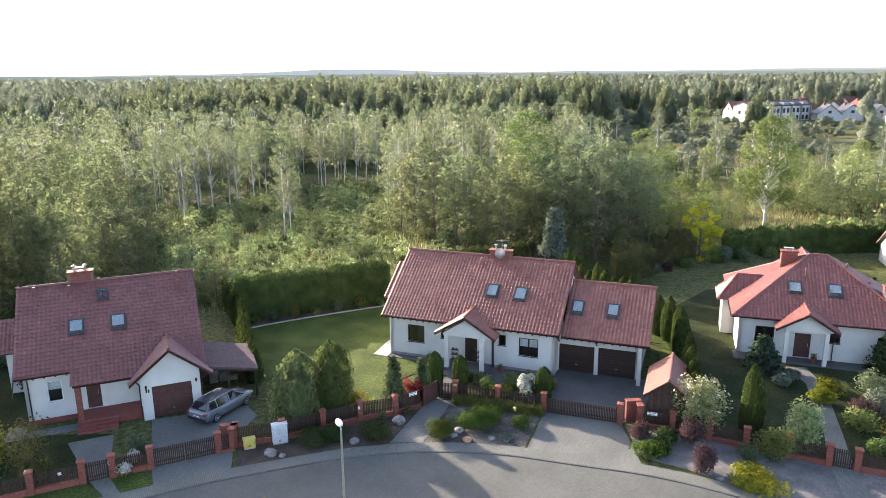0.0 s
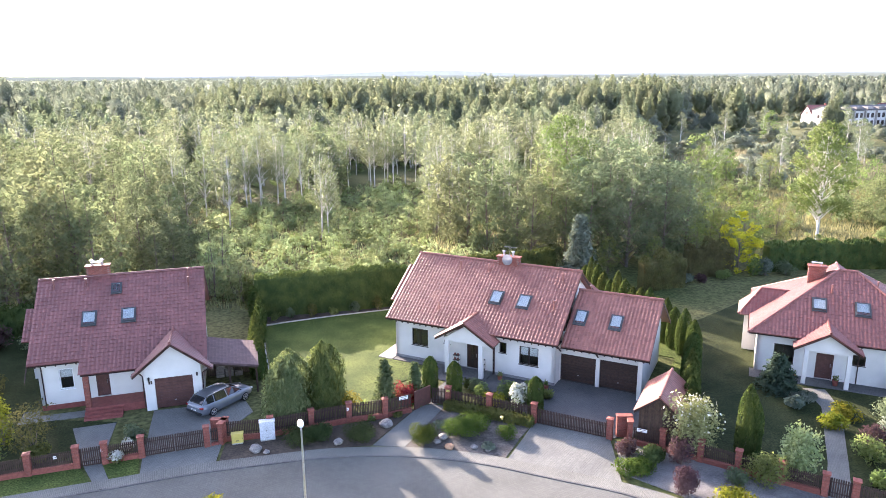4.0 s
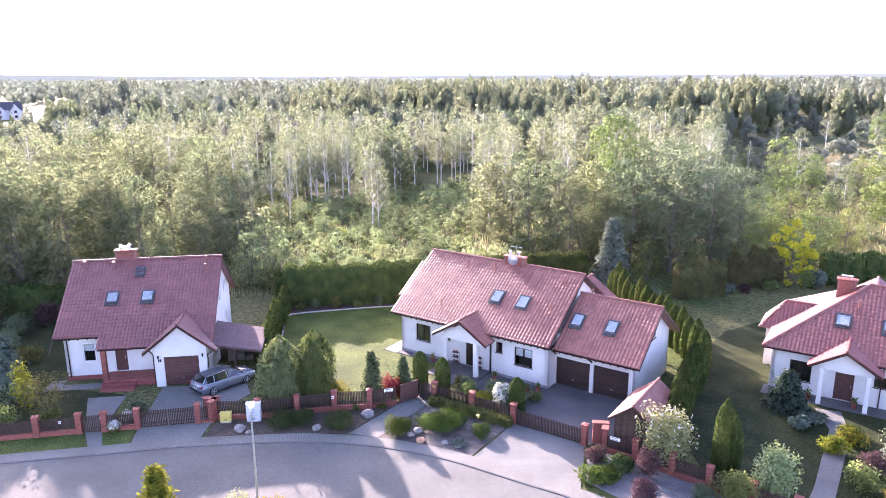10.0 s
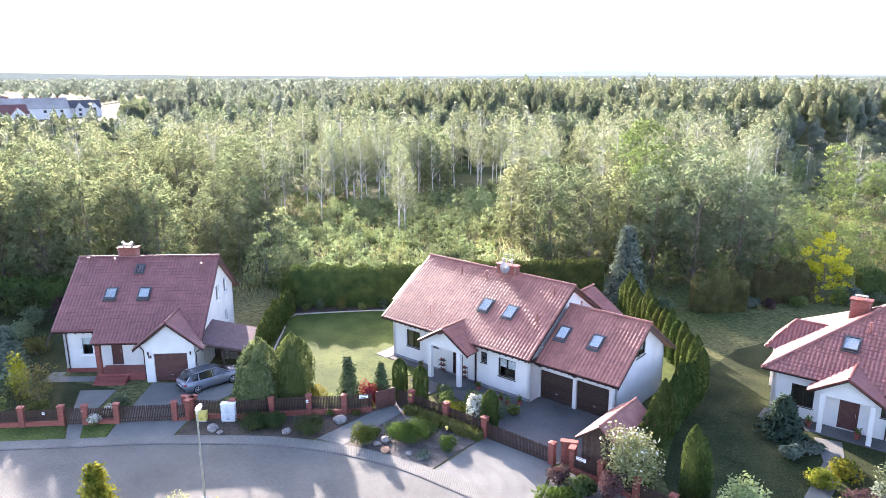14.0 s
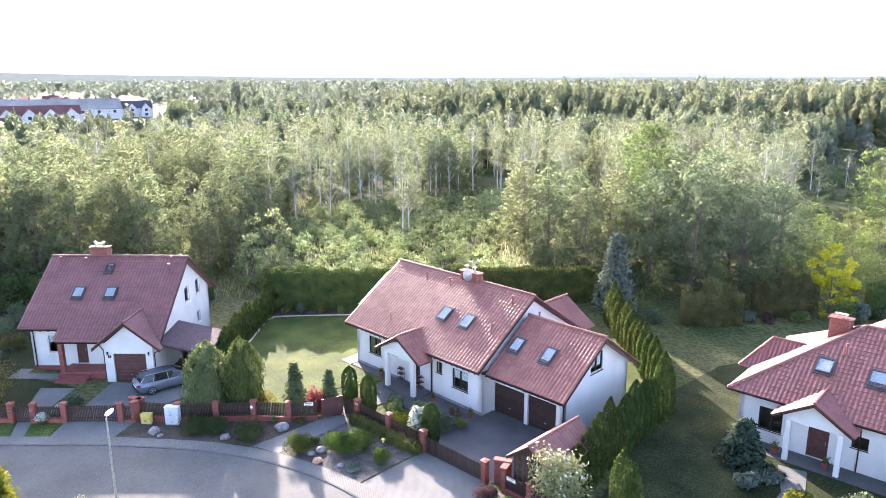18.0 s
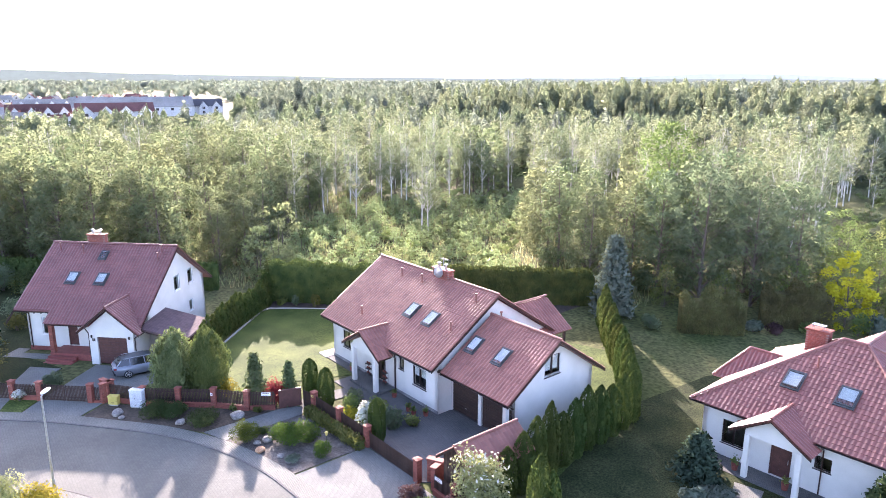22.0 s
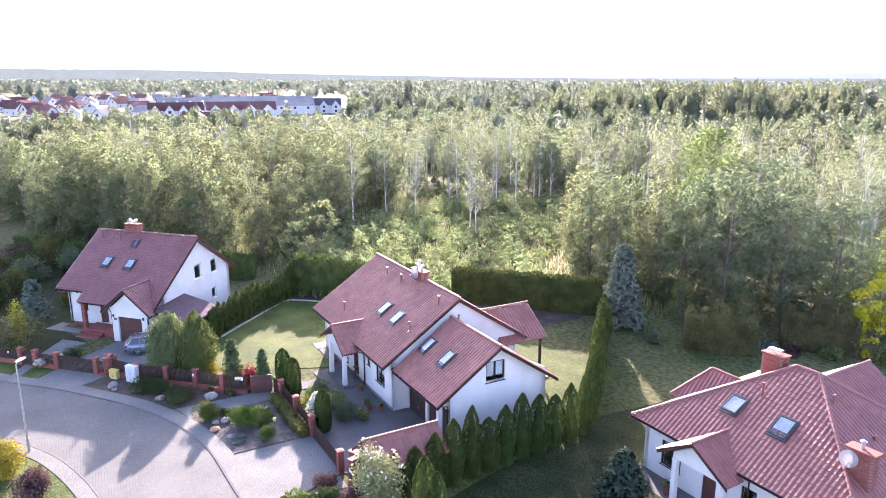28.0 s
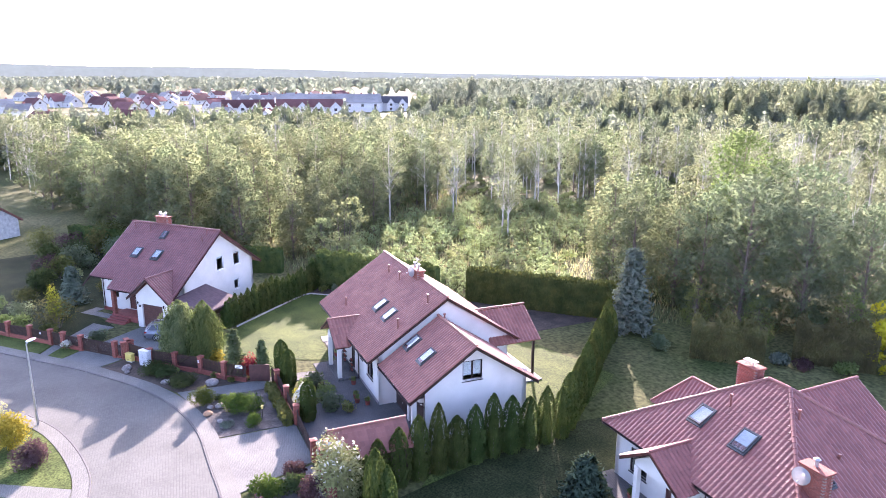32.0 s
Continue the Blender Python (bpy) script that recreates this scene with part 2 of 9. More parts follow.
M_KERB = mat("concrete_kerb", (0.095, 0.092, 0.088), (0.135, 0.13, 0.122), 2, 0.9, 0.3, 30, piece=0.1)
M_WALK = paver_mat("pavement_pavers", (0.139, 0.143, 0.123), (0.180, 0.184, 0.160), (0.5, 0.5, 0.5), 0.2, 0.1, 60)
M_DRIVE = paver_mat("grey_drive_pavers", (0.136, 0.142, 0.129), (0.184, 0.190, 0.169), (0.5, 0.5, 0.5), 0.2, 0.1, -17)
M_YARD = paver_mat("dark_graphite_pavers", (0.088, 0.090, 0.088), (0.135, 0.135, 0.128), (0.5, 0.5, 0.5), 0.2, 0.1, -17)
M_BARK_MULCH = mat("bark_mulch_and_gravel", (0.050, 0.043, 0.036), (0.115, 0.105, 0.092), 1.0, 0.95, 0.9, 12, grain=0.6)
M_GRAVEL = mat("grey_gravel", (0.105, 0.102, 0.099), (0.167, 0.161, 0.152), 1.2, 0.95, 0.9, 14, grain=0.5)
M_SOIL = mat("dark_garden_soil", (0.045, 0.034, 0.025), (0.085, 0.065, 0.045), 0.8, 0.95, 0.6, 8, grain=0.4)
# darker copy of the lawn: shade on the side gardens put into its colour
M_LAWN_SHADED = mat("lawn_with_painted_shade", (0.018, 0.026, 0.009), (0.037, 0.045, 0.017), 0.35, 0.9, 0.8, 9, spec=0.1, grain=0.65)
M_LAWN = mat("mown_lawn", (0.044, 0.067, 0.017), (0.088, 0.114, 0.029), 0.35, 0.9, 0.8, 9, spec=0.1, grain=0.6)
M_GROUND = mat("meadow_ground", (0.045, 0.062, 0.018), (0.13, 0.125, 0.055), 0.05, 0.95, 0.8, 3, spec=0.1, grain=0.5)
M_BARK = mat("grey_brown_bark", (0.10, 0.08, 0.065), (0.17, 0.14, 0.11), 4, 0.9, 0.5, 20)
M_BIRCH = mat("white_birch_bark", (0.42, 0.40, 0.36), (0.68, 0.66, 0.61), 2.5, 0.8, 0.3, 9, grain=0.35)
L_BIRCH = leaf_mat("birch_leaves", (0.168, 0.202, 0.127), (0.235, 0.258, 0.169), 0.66, 0.5, 0.06, 0.4, 12.0)
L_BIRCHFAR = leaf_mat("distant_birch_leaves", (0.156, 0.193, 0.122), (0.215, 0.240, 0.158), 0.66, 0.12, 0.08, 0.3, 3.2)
L_EDGE = leaf_mat("olive_birch_leaves", (0.167, 0.198, 0.112), (0.222, 0.248, 0.144), 0.66, 0.5, 0.06, 0.26, 12.0)
# far woods: distance haze put into the leaf colour, paler and bluer
L_FAR = leaf_mat("far_wood_leaves_hazed", (0.182, 0.213, 0.182), (0.251, 0.275, 0.238), 0.66, 0.02, 0.14, 0.25, 1.1)
L_ALDER = leaf_mat("dark_alder_leaves", (0.150, 0.195, 0.119), (0.200, 0.241, 0.150), 0.66, 0.5, 0.06, 0.32, 12.0)
# bluer than the near alders, a little haze painted into the leaves
L_ALDERFAR = leaf_mat("distant_dark_leaves_hazed", (0.154, 0.181, 0.146), (0.231, 0.252, 0.199), 0.66, 0.12, 0.12, 0.3, 2.8)
L_WILLOW = leaf_mat("grey_willow_leaves", (0.247, 0.296, 0.148), (0.347, 0.388, 0.212), 0.66, 0.5, 0.07, 0.34, 11.0)
L_LIME = leaf_mat("light_green_leaves", (0.163, 0.217, 0.077), (0.245, 0.293, 0.112), 0.66, 0.5, 0.15, 0.38, 7.0)
L_GREENTREE = leaf_mat("deep_green_tree_leaves", (0.115, 0.165, 0.060), (0.180, 0.232, 0.088), 0.6, 0.5, 0.07, 0.24, 11.0)
L_MOUND = leaf_mat("olive_willow_leaves", (0.135, 0.155, 0.075), (0.205, 0.222, 0.110), 0.5, 0.5, 0.08, 0.2, 11.0)
L_YELLOW = leaf_mat("golden_leaves", (0.489, 0.444, 0.033), (0.702, 0.607, 0.065), 0.5, 0.6, 0.18, 0.3, 8.0)
L_GOLD = leaf_mat("golden_conifer_sprays", (0.24, 0.23, 0.03), (0.42, 0.37, 0.055), 0.4, 1.5, 0.2, 0.25, 14.0)
L_GOLD2 = leaf_mat("yellow_green_sprays", (0.085, 0.12, 0.02), (0.34, 0.31, 0.04), 0.4, 1.2, 0.2, 0.25, 14.0)
L_OLIVE = leaf_mat("olive_leaves", (0.11, 0.12, 0.04), (0.18, 0.18, 0.06), 0.4, 0.8, 0.2, 0.3, 14.0)
L_THUJA = leaf_mat("thuja_sprays", (0.050, 0.078, 0.024), (0.100, 0.128, 0.040), 0.4, 1.5, 0.2, 0.2, 12.0)
L_THUJA2 = leaf_mat("green_cypress_sprays", (0.102, 0.138, 0.048), (0.174, 0.204, 0.070), 0.4, 1.2, 0.2, 0.2, 12.0)
L_CYP = leaf_mat("grey_green_cypress_sprays", (0.128, 0.169, 0.074), (0.223, 0.259, 0.115), 0.4, 1.2, 0.2, 0.2, 12.0)
L_YEW = leaf_mat("bright_yew_sprays", (0.060, 0.092, 0.022), (0.120, 0.155, 0.036), 0.35, 1.5, 0.2, 0.25, 14.0)
L_JUN = leaf_mat("juniper_sprays", (0.048, 0.070, 0.028), (0.085, 0.108, 0.042), 0.3, 1.2, 0.2, 0.25, 14.0)
L_HEDGE = leaf_mat("dark_hedge_sprays", (0.057, 0.083, 0.030), (0.112, 0.138, 0.045), 0.3, 1.0)
L_HEDGE2 = leaf_mat("hedge_sprays", (0.062, 0.086, 0.031), (0.117, 0.143, 0.047), 0.3, 1.0)
L_BROWN = leaf_mat("olive_brown_hornbeam_leaves", (0.107, 0.105, 0.047), (0.181, 0.186, 0.077), 0.4, 0.8, 0.2, 0.25, 10.0)
L_SPRUCE = leaf_mat("blue_spruce_needles", (0.110, 0.139, 0.104), (0.175, 0.215, 0.162), 0.25, 1.5)
L_SPRUCE2 = leaf_mat("grey_green_spruce_needles", (0.036, 0.056, 0.036), (0.072, 0.098, 0.066), 0.2, 1.5)
L_FIR = leaf_mat("green_fir_needles", (0.085, 0.115, 0.052), (0.14, 0.175, 0.085), 0.3, 1.5)
L_PINE = leaf_mat("dark_conifer_needles", (0.040, 0.065, 0.028), (0.075, 0.10, 0.042), 0.25, 1.5)
L_RED = leaf_mat("barberry_red_leaves", (0.19, 0.030, 0.035), (0.29, 0.055, 0.055), 0.4)
L_PURPLE = leaf_mat("purple_brown_leaves", (0.075, 0.042, 0.046), (0.135, 0.085, 0.084), 0.35, 0.8, 0.2, 0.3, 14.0)
L_WHITE = leaf_mat("cream_white_blossom", (0.55, 0.55, 0.46), (0.75, 0.75, 0.68), 0.3)
L_SILVER = leaf_mat("variegated_pale_leaves", (0.22, 0.265, 0.11), (0.36, 0.39, 0.20), 0.4, 0.8, 0.2, 0.32, 14.0)
L_SCRUB = leaf_mat("green_undergrowth_leaves", (0.191, 0.230, 0.102), (0.282, 0.310, 0.151), 0.66, 0.3, 0.14, 0.35, 4.0)
L_GRASS = leaf_mat("dry_tall_grass", (0.20, 0.19, 0.09), (0.32, 0.29, 0.15), 0.45)
L_REED = leaf_mat("straw_reeds", (0.203, 0.192, 0.120), (0.285, 0.272, 0.176), 0.45)


# ---- building blocks ----
def smooth01(a, b, v):
    u = min(1.0, max(0.0, (v - a) / (b - a)))
    return u * u * (3 - 2 * u)


def ground_z(x, y=0.0):
    """The lie of the land: nearly flat, a little lower at both sides."""
    return -0.1 - 0.15 * (1 - smooth01(-14, -8, x)) - 0.4 * smooth01(11, 22, x)


def part(name, bm, material, parent, label=""):
    me = bpy.data.meshes.new(name)
    bm.to_mesh(me)
    bm.free()
    me.materials.append(material)
    ob = new(name, me)
    ob.parent = parent
    if label:
        ob["label"] = label
    return ob


def thing(name, x, y, z, rz, label, category, group="", kind=""):
    ob = new(name)
    ob.empty_display_size = 0.3
    ob.matrix_world = pose(x, y, z, 0, 0, rz)
    return tagged(ob, label, category, group, kind)


def mesh_np(name, verts, faces, material, smooth=False, normals=None):
    """A mesh from arrays; faces all have the same number of corners."""
    me = bpy.data.meshes.new(name)
    v, f = np.asarray(verts, np.float32).reshape(-1, 3), np.asarray(faces, np.int32)
    me.vertices.add(len(v)), me.loops.add(f.size), me.polygons.add(len(f))
    me.vertices.foreach_set("co", v.ravel())
    me.loops.foreach_set("vertex_index", f.ravel())
    me.polygons.foreach_set("loop_start", np.arange(0, f.size, f.shape[1], dtype=np.int32))
    if smooth:
        me.polygons.foreach_set("use_smooth", np.ones(len(f), bool))
    me.materials.append(material)
    me.update(calc_edges=True)
    if normals is not None:
        me.attributes.new("custom_normal", "FLOAT_VECTOR", "POINT").data.foreach_set("vector", np.asarray(normals, np.float32).ravel())
    return me


def box(bm, x0, x1, y0, y1, z0, z1, m=None):
    vs = [Vector((x, y, z)) for z in (z0, z1) for x, y in ((x0, y0), (x1, y0), (x1, y1), (x0, y1))]
    vs = [bm.verts.new(m @ v if m else v) for v in vs]
    for f in ((3, 2, 1, 0), (4, 5, 6, 7), (0, 1, 5, 4), (1, 2, 6, 5), (2, 3, 7, 6), (3, 0, 4, 7)):
        bm.faces.new([vs[i] for i in f])
    return bm


def bevelled_box(x0, x1, y0, y1, z0, z1, r=0.01, m=None, seg=1):
    bm = box(bmesh.new(), x0, x1, y0, y1, z0, z1, m)
    bmesh.ops.bevel(bm, geom=bm.edges[:], offset=r, segments=seg, affect="EDGES")
    return bm


def tube(bm, p0, p1, r0, r1=None, seg=8, caps=True):
    p0, p1 = Vector(p0), Vector(p1)
    r1 = r0 if r1 is None else r1
    q = (p1 - p0).to_track_quat("Z", "Y").to_matrix()
    rings = []
    for p, r in ((p0, r0), (p1, r1)):
        rings.append([bm.verts.new(p + q @ Vector((r * math.cos(a), r * math.sin(a), 0))) for a in (2 * math.pi * i / seg for i in range(seg))])
    for i in range(seg):
        bm.faces.new((rings[0][i], rings[0][(i + 1) % seg], rings[1][(i + 1) % seg], rings[1][i]))
    if caps:
        bm.faces.new(rings[0][::-1]), bm.faces.new(rings[1])
    return bm


def prism(bm, poly, axis_from, axis_to, along):
    """A polygon of (a, b) swept along one axis: along='x' takes (y, z) corners, 'y' takes (x, z), 'z' takes (x, y)."""
    def put(a, b, c):
        return {"x": (c, a, b), "y": (a, c, b), "z": (a, b, c)}[along]
    lo, hi = [bm.verts.new(put(a, b, axis_from)) for a, b in poly], [bm.verts.new(put(a, b, axis_to)) for a, b in poly]
    bm.faces.new(lo[::-1]), bm.faces.new(hi)
    for i in range(len(poly)):
        j = (i + 1) % len(poly)
        bm.faces.new((lo[i], lo[j], hi[j], hi[i]))
    bmesh.ops.recalc_face_normals(bm, faces=bm.faces[:])
    return bm


def sheet(name, poly, material, up, label, category, thick=0.3, kind="structure", step=2.0):
    """A flat piece of ground that follows the lie of the land, with a thickness."""
    bm = bmesh.new()
    top = [bm.verts.new((x, y, 0)) for x, y in poly]
    bm.faces.new(top)
    xs = [p[0] for p in poly]
    c = math.ceil(min(xs) / step) * step
    while c < max(xs):
        bmesh.ops.bisect_plane(bm, geom=bm.verts[:] + bm.edges[:] + bm.faces[:], plane_co=(c, 0, 0), plane_no=(1, 0, 0))
        c += step
    bmesh.ops.recalc_face_normals(bm, faces=bm.faces[:])
    if bm.faces[0].normal.z < 0:
        bmesh.ops.reverse_faces(bm, faces=bm.faces[:])
    edge = bmesh.ops.extrude_face_region(bm, geom=bm.faces[:])
    for v in bm.verts:
        v.co.z = ground_z(v.co.x, v.co.y) + up - thick
    for v in edge["geom"]:
        if isinstance(v, bmesh.types.BMVert):
            v.co.z = ground_z(v.co.x, v.co.y) + up
    bmesh.ops.recalc_face_normals(bm, faces=bm.faces[:])
    me = bpy.data.meshes.new(name)
    bm.to_mesh(me)
    bm.free()
    me.materials.append(material)
    return tagged(new(name, me), label, category, "", kind)

# ---- ground, street and paths ----
def build_ground():
    cs = sorted(set([-4200, -3000, -2000, -1300, -800, -500, -300, -200, -140, -100] + list(range(-80, 81, 4)) + [100, 140, 200, 300, 500, 800, 1300, 2000, 3000, 4200]))
    verts = [(x, y, ground_z(x, y)) for y in cs for x in cs]
    n = len(cs)
    faces = [(j * n + i, j * n + i + 1, (j + 1) * n + i + 1, (j + 1) * n + i) for j in range(n - 1) for i in range(n - 1)]
    tagged(new("ground", mesh_np("ground", verts, faces, M_GROUND, True)), "grassy meadow ground reaching to the horizon", "ground", "", "structure")


build_ground()
KERB_N = [(-60, 10.0), (-23.7, 29.2), (-20, 31.1), (-15.5, 33.5), (-10.8, 35.3), (-6.5, 36.5), (-2.6, 36.95), (1, 36.75), (3.5, 36.2), (6, 35.6), (9, 34.9), (12.1, 33.7), (16, 31.8), (22, 28.0), (30, 21)]
KERB_S = [(-60, 3.0), (-24, 21.6), (-12.2, 27.5), (-8.2, 29.1), (-5.4, 29.9), (-2.1, 30.2), (1.4, 30.1), (3.5, 29.6), (7, 28.2), (11, 26), (17, 21.5), (24, 14.5)]


def offset_line(line, d):
    out = []
    for i, p in enumerate(line):
        a, b = Vector(line[max(0, i - 1)]), Vector(line[min(len(line) - 1, i + 1)])
        t = (b - a).normalized()
        out.append((p[0] - t.y * d, p[1] + t.x * d))
    return out


def densify(line, step=0.8):
    """The line rounded through its corners, with points every step or so."""
    out = []
    for i in range(len(line) - 1):
        p0, p1, p2, p3 = (Vector(line[min(max(i + k, 0), len(line) - 1)]) for k in (-1, 0, 1, 2))
        n = max(2, int((p2 - p1).length / step))
        for k in range(n):
            t = k / n
            q = 0.5 * ((2 * p1) + (p2 - p0) * t + (2 * p0 - 5 * p1 + 4 * p2 - p3) * t * t + (3 * p1 - p0 - 3 * p2 + p3) * t ** 3)
            out.append((q.x, q.y))
    return out + [tuple(line[-1])]


def strip(name, line_a, line_b, material, up, label, category):
    """A band of paving between two lines with the same number of points."""
    bm = bmesh.new()
    rows = [[bm.verts.new((x, y, ground_z(x, y) + up - dz)) for dz in (0, 0.3)] for x, y in line_a]
    cols = [[bm.verts.new((x, y, ground_z(x, y) + up - dz)) for dz in (0, 0.3)] for x, y in line_b]
    for i in range(len(rows) - 1):
        bm.faces.new((rows[i][0], rows[i + 1][0], cols[i + 1][0], cols[i][0]))
        bm.faces.new((rows[i][0], rows[i][1], rows[i + 1][1], rows[i + 1][0]))
        bm.faces.new((cols[i][0], cols[i + 1][0], cols[i + 1][1], cols[i][1]))
    bmesh.ops.recalc_face_normals(bm, faces=bm.faces[:])
    me = bpy.data.meshes.new(name)
    bm.to_mesh(me)
    bm.free()
    me.materials.append(material)
    return tagged(new(name, me), label, category, "", "structure")


kn, ks = densify(KERB_N), densify(KERB_S)
m = 120
def resample(line, m):
    d = np.cumsum([0] + [math.dist(a, b) for a, b in zip(line, line[1:])])
    s = np.linspace(0, d[-1], m)
    return list(zip(np.interp(s, d, [p[0] for p in line]), np.interp(s, d, [p[1] for p in line])))


rn, rs = resample(kn, m), resample(ks, m)
strip("road", rs, rn, M_ROAD, 0.03, "curved street laid with pale grey concrete pavers", "road")
walk_n = offset_line(rn, 0.13), offset_line(rn, 1.15)
strip("pavement_north", walk_n[0], walk_n[1], M_WALK, 0.07, "narrow pavement strip of pale concrete pavers", "pavement")
strip("pavement_south", offset_line(rs, -1.0), offset_line(rs, -0.13), M_WALK, 0.07, "narrow pavement strip of pale concrete pavers along the lawn", "pavement")


def build_kerb(name, line, d):
    """Single kerb stones laid end to end."""
    pts = resample(line, int(sum(math.dist(a, b) for a, b in zip(line, line[1:]))))
    root = thing(name, 0, 0, 0, 0, "low dark grey concrete kerb along the street", "kerb", "", "structure")
    me = None
    for (x0, y0), (x1, y1) in zip(pts, pts[1:]):
        if not -45 < x0 < 30:
            continue
        if me is None:
            bm = bevelled_box(-0.5, 0.5, -0.05, 0.05, -0.25, 0.075, 0.012)
            me = bpy.data.meshes.new("kerb_stone")
            bm.to_mesh(me)
            bm.free()
            me.materials.append(M_KERB)
        ob = new("kerb_stone", me)
        ob.parent = root
        a = math.atan2(y1 - y0, x1 - x0)
        xm, ym = (x0 + x1) / 2 - math.sin(a) * d, (y0 + y1) / 2 + math.cos(a) * d
        ob.matrix_basis = Matrix.LocRotScale((xm, ym, ground_z(xm)), Euler((0, 0, a)), (math.dist((x0, y0), (x1, y1)) - 0.008, 1, 1))


build_kerb("kerb_north", kn, 0.06)
build_kerb("kerb_south", ks, -0.06)

FRAME2 = pose(-7.69, 52.66, -0.1, 0, 0, -17.4)   # the middle house: x along its front, y to the back
FRAME1 = pose(-30.44, 39.49, -0.2, 0, 0, 26.0)
FRAME3 = pose(20.45, 54.28, -0.5, 0, 0, -15.4)


def at(fr, *pts):
    return [tuple((fr @ Vector((u, v, 0)))[:2]) for u, v in pts]


sheet("driveway_west", [(-19.9, 34.8), (-18.75, 32.6), (-15.0, 34.5), (-15.7, 36.9), (-16.3, 38.0), (-15.6, 41.5), (-18.5, 45.0), (-20.0, 41.7), (-22.6, 40.6)], M_DRIVE, 0.05, "driveway of grey concrete pavers leading to a garage", "driveway")
sheet("path_west", [(-23.0, 33.4), (-20.9, 31.5), (-20.2, 31.9), (-22.0, 33.8), (-24.2, 38.6), (-26.6, 37.4)], M_DRIVE, 0.05, "garden path of grey pavers from gate to steps", "path")
sheet("path_house_west", at(FRAME1, (-1.2, -1.9), (3.2, -1.9), (3.2, -0.9), (-0.1, -0.9), (-0.1, 0), (-1.2, 0)), M_DRIVE, 0.05, "grey paved strip along a house wall", "path")
sheet("path_middle", [(-4.0, 44.0), (-6.0, 38.0), (-3.95, 38.05), (-2.3, 44.0)], M_DRIVE, 0.05, "garden path of blue-grey pavers from the street to a gate", "path")
sheet("driveway_middle", [(4.0, 42.4), (3.4, 40.3), (2.55, 37.55), (9.2, 36.0), (9.1, 38.0), (8.9, 41.0)], M_DRIVE, 0.05, "herringbone driveway of grey pavers before a sliding gate", "driveway")
sheet("yard_middle", [(4.0, 42.5), (8.9, 41.0), (10.1, 41.6)] + at(FRAME2, (20.6, -5.6), (20.9, 1.4), (13.6, 1.4), (13.6, -0.1), (4.5, -0.1), (4.5, -2.9), (8.2, -2.9), (11.2, -3.3), (12.6, -5.4)), M_YARD, 0.05, "forecourt of dark graphite pavers before two garage doors", "yard")
sheet("path_porch", at(FRAME2, (0.1, -0.9), (4.5, -0.9), (4.5, -2.9), (6.0, -2.9), (5.6, -6.6), (7.0, -7.0), (7.4, -2.9), (7.4, -0.1), (0.1, -0.1)), M_YARD, 0.047, "path of dark pavers along the house front", "path")
sheet("terrace_corner", at(FRAME2, (-1.3, -0.9), (0, -1.0), (-0.02, 9), (-1.5, 9)), M_CONCRETE, 0.06, "pale concrete strip beside the house wall", "paving")
sheet("flower_bed_street", [(-3.95, 38.0), (-2.4, 43.7), (3.9, 42.2), (3.2, 40.3), (2.4, 37.6), (-0.9, 38.05)], M_BARK_MULCH, 0.04, "gravel and bark bed with low conifers beside the street", "flower bed")
sheet("verge_bed", [(-14.9, 34.9), (-15.5, 37.0), (-10.7, 39.4), (-6.2, 41.5), (-4.2, 43.6), (-6.1, 38.0), (-10.6, 36.6)], M_SOIL, 0.04, "dark soil bed between a fence and the street", "flower bed")
sheet("verge_bed_east", [(9.3, 37.0), (9.2, 40.7), (14, 39.3), (20.2, 37.0), (21.8, 36.4), (28, 34), (28, 26), (16, 33.1)], M_GRAVEL, 0.04, "pale gravel bed with shrubs before a fence", "flower bed")
sheet("verge_lawn_west", [(-21.9, 33.6), (-20.0, 34.6), (-18.9, 32.7), (-20.2, 32.0)], M_LAWN, 0.045, "small patch of mown grass beside a driveway", "lawn")
sheet("verge_lawn_corner", [(-23.1, 33.2), (-21.0, 31.4), (-34, 24.6), (-36, 26.6)], M_LAWN, 0.045, "strip of mown grass beside the street", "lawn")
sheet("lawn_middle", [(-16.7, 47.6), (-13.5, 42.0), (-11, 40.4), (-6.2, 42.0), (-4.2, 44.4)] + at(FRAME2, (2.5, -5.5), (4.3, -1.2), (-1.3, -1.0), (-1.5, 9.2), (21, 9.6), (21.1, 2), (24.3, -1)) + [(15.8, 57.0), (13, 66), (2, 66), (-4.5, 65.6), (-10.5, 64.4), (-14.6, 62.5), (-18.4, 60.3), (-21.0, 58.6), (-21.6, 57.5)], M_LAWN, 0.04, "mown green garden lawn, partly in shade", "lawn")
sheet("flower_bed_hedge", [(-21.9, 57.6), (-21.1, 58.7), (-18.5, 60.4), (-14.7, 62.6), (-10.6, 64.5), (-4.6, 66.6), (2, 67), (4.5, 76.5), (-3, 72.6), (-9.6, 69.0), (-12, 65.3), (-23.4, 60.4)], M_SOIL, 0.02, "soil bed with shrubs along the foot of a hedge", "flower bed")
# east and west lawns take the dark copy, their shade painted in
sheet("lawn_east", [(15.6, 57), (15.4, 49), (15.2, 42.5), (16.5, 39.0), (22, 37), (30, 34), (46, 34), (50, 66), (40, 76), (24, 72), (19, 66)], M_LAWN_SHADED, 0.034, "garden lawn around a house, darkened in colour for shade", "lawn")
sheet("lawn_west", [(-42, 24), (-24.5, 33.0), (-24.2, 38.7), (-30, 38.2), (-37, 52), (-60, 52), (-60, 30)], M_LAWN_SHADED, 0.04, "mown garden lawn beside a house, darkened in colour for shade", "lawn")
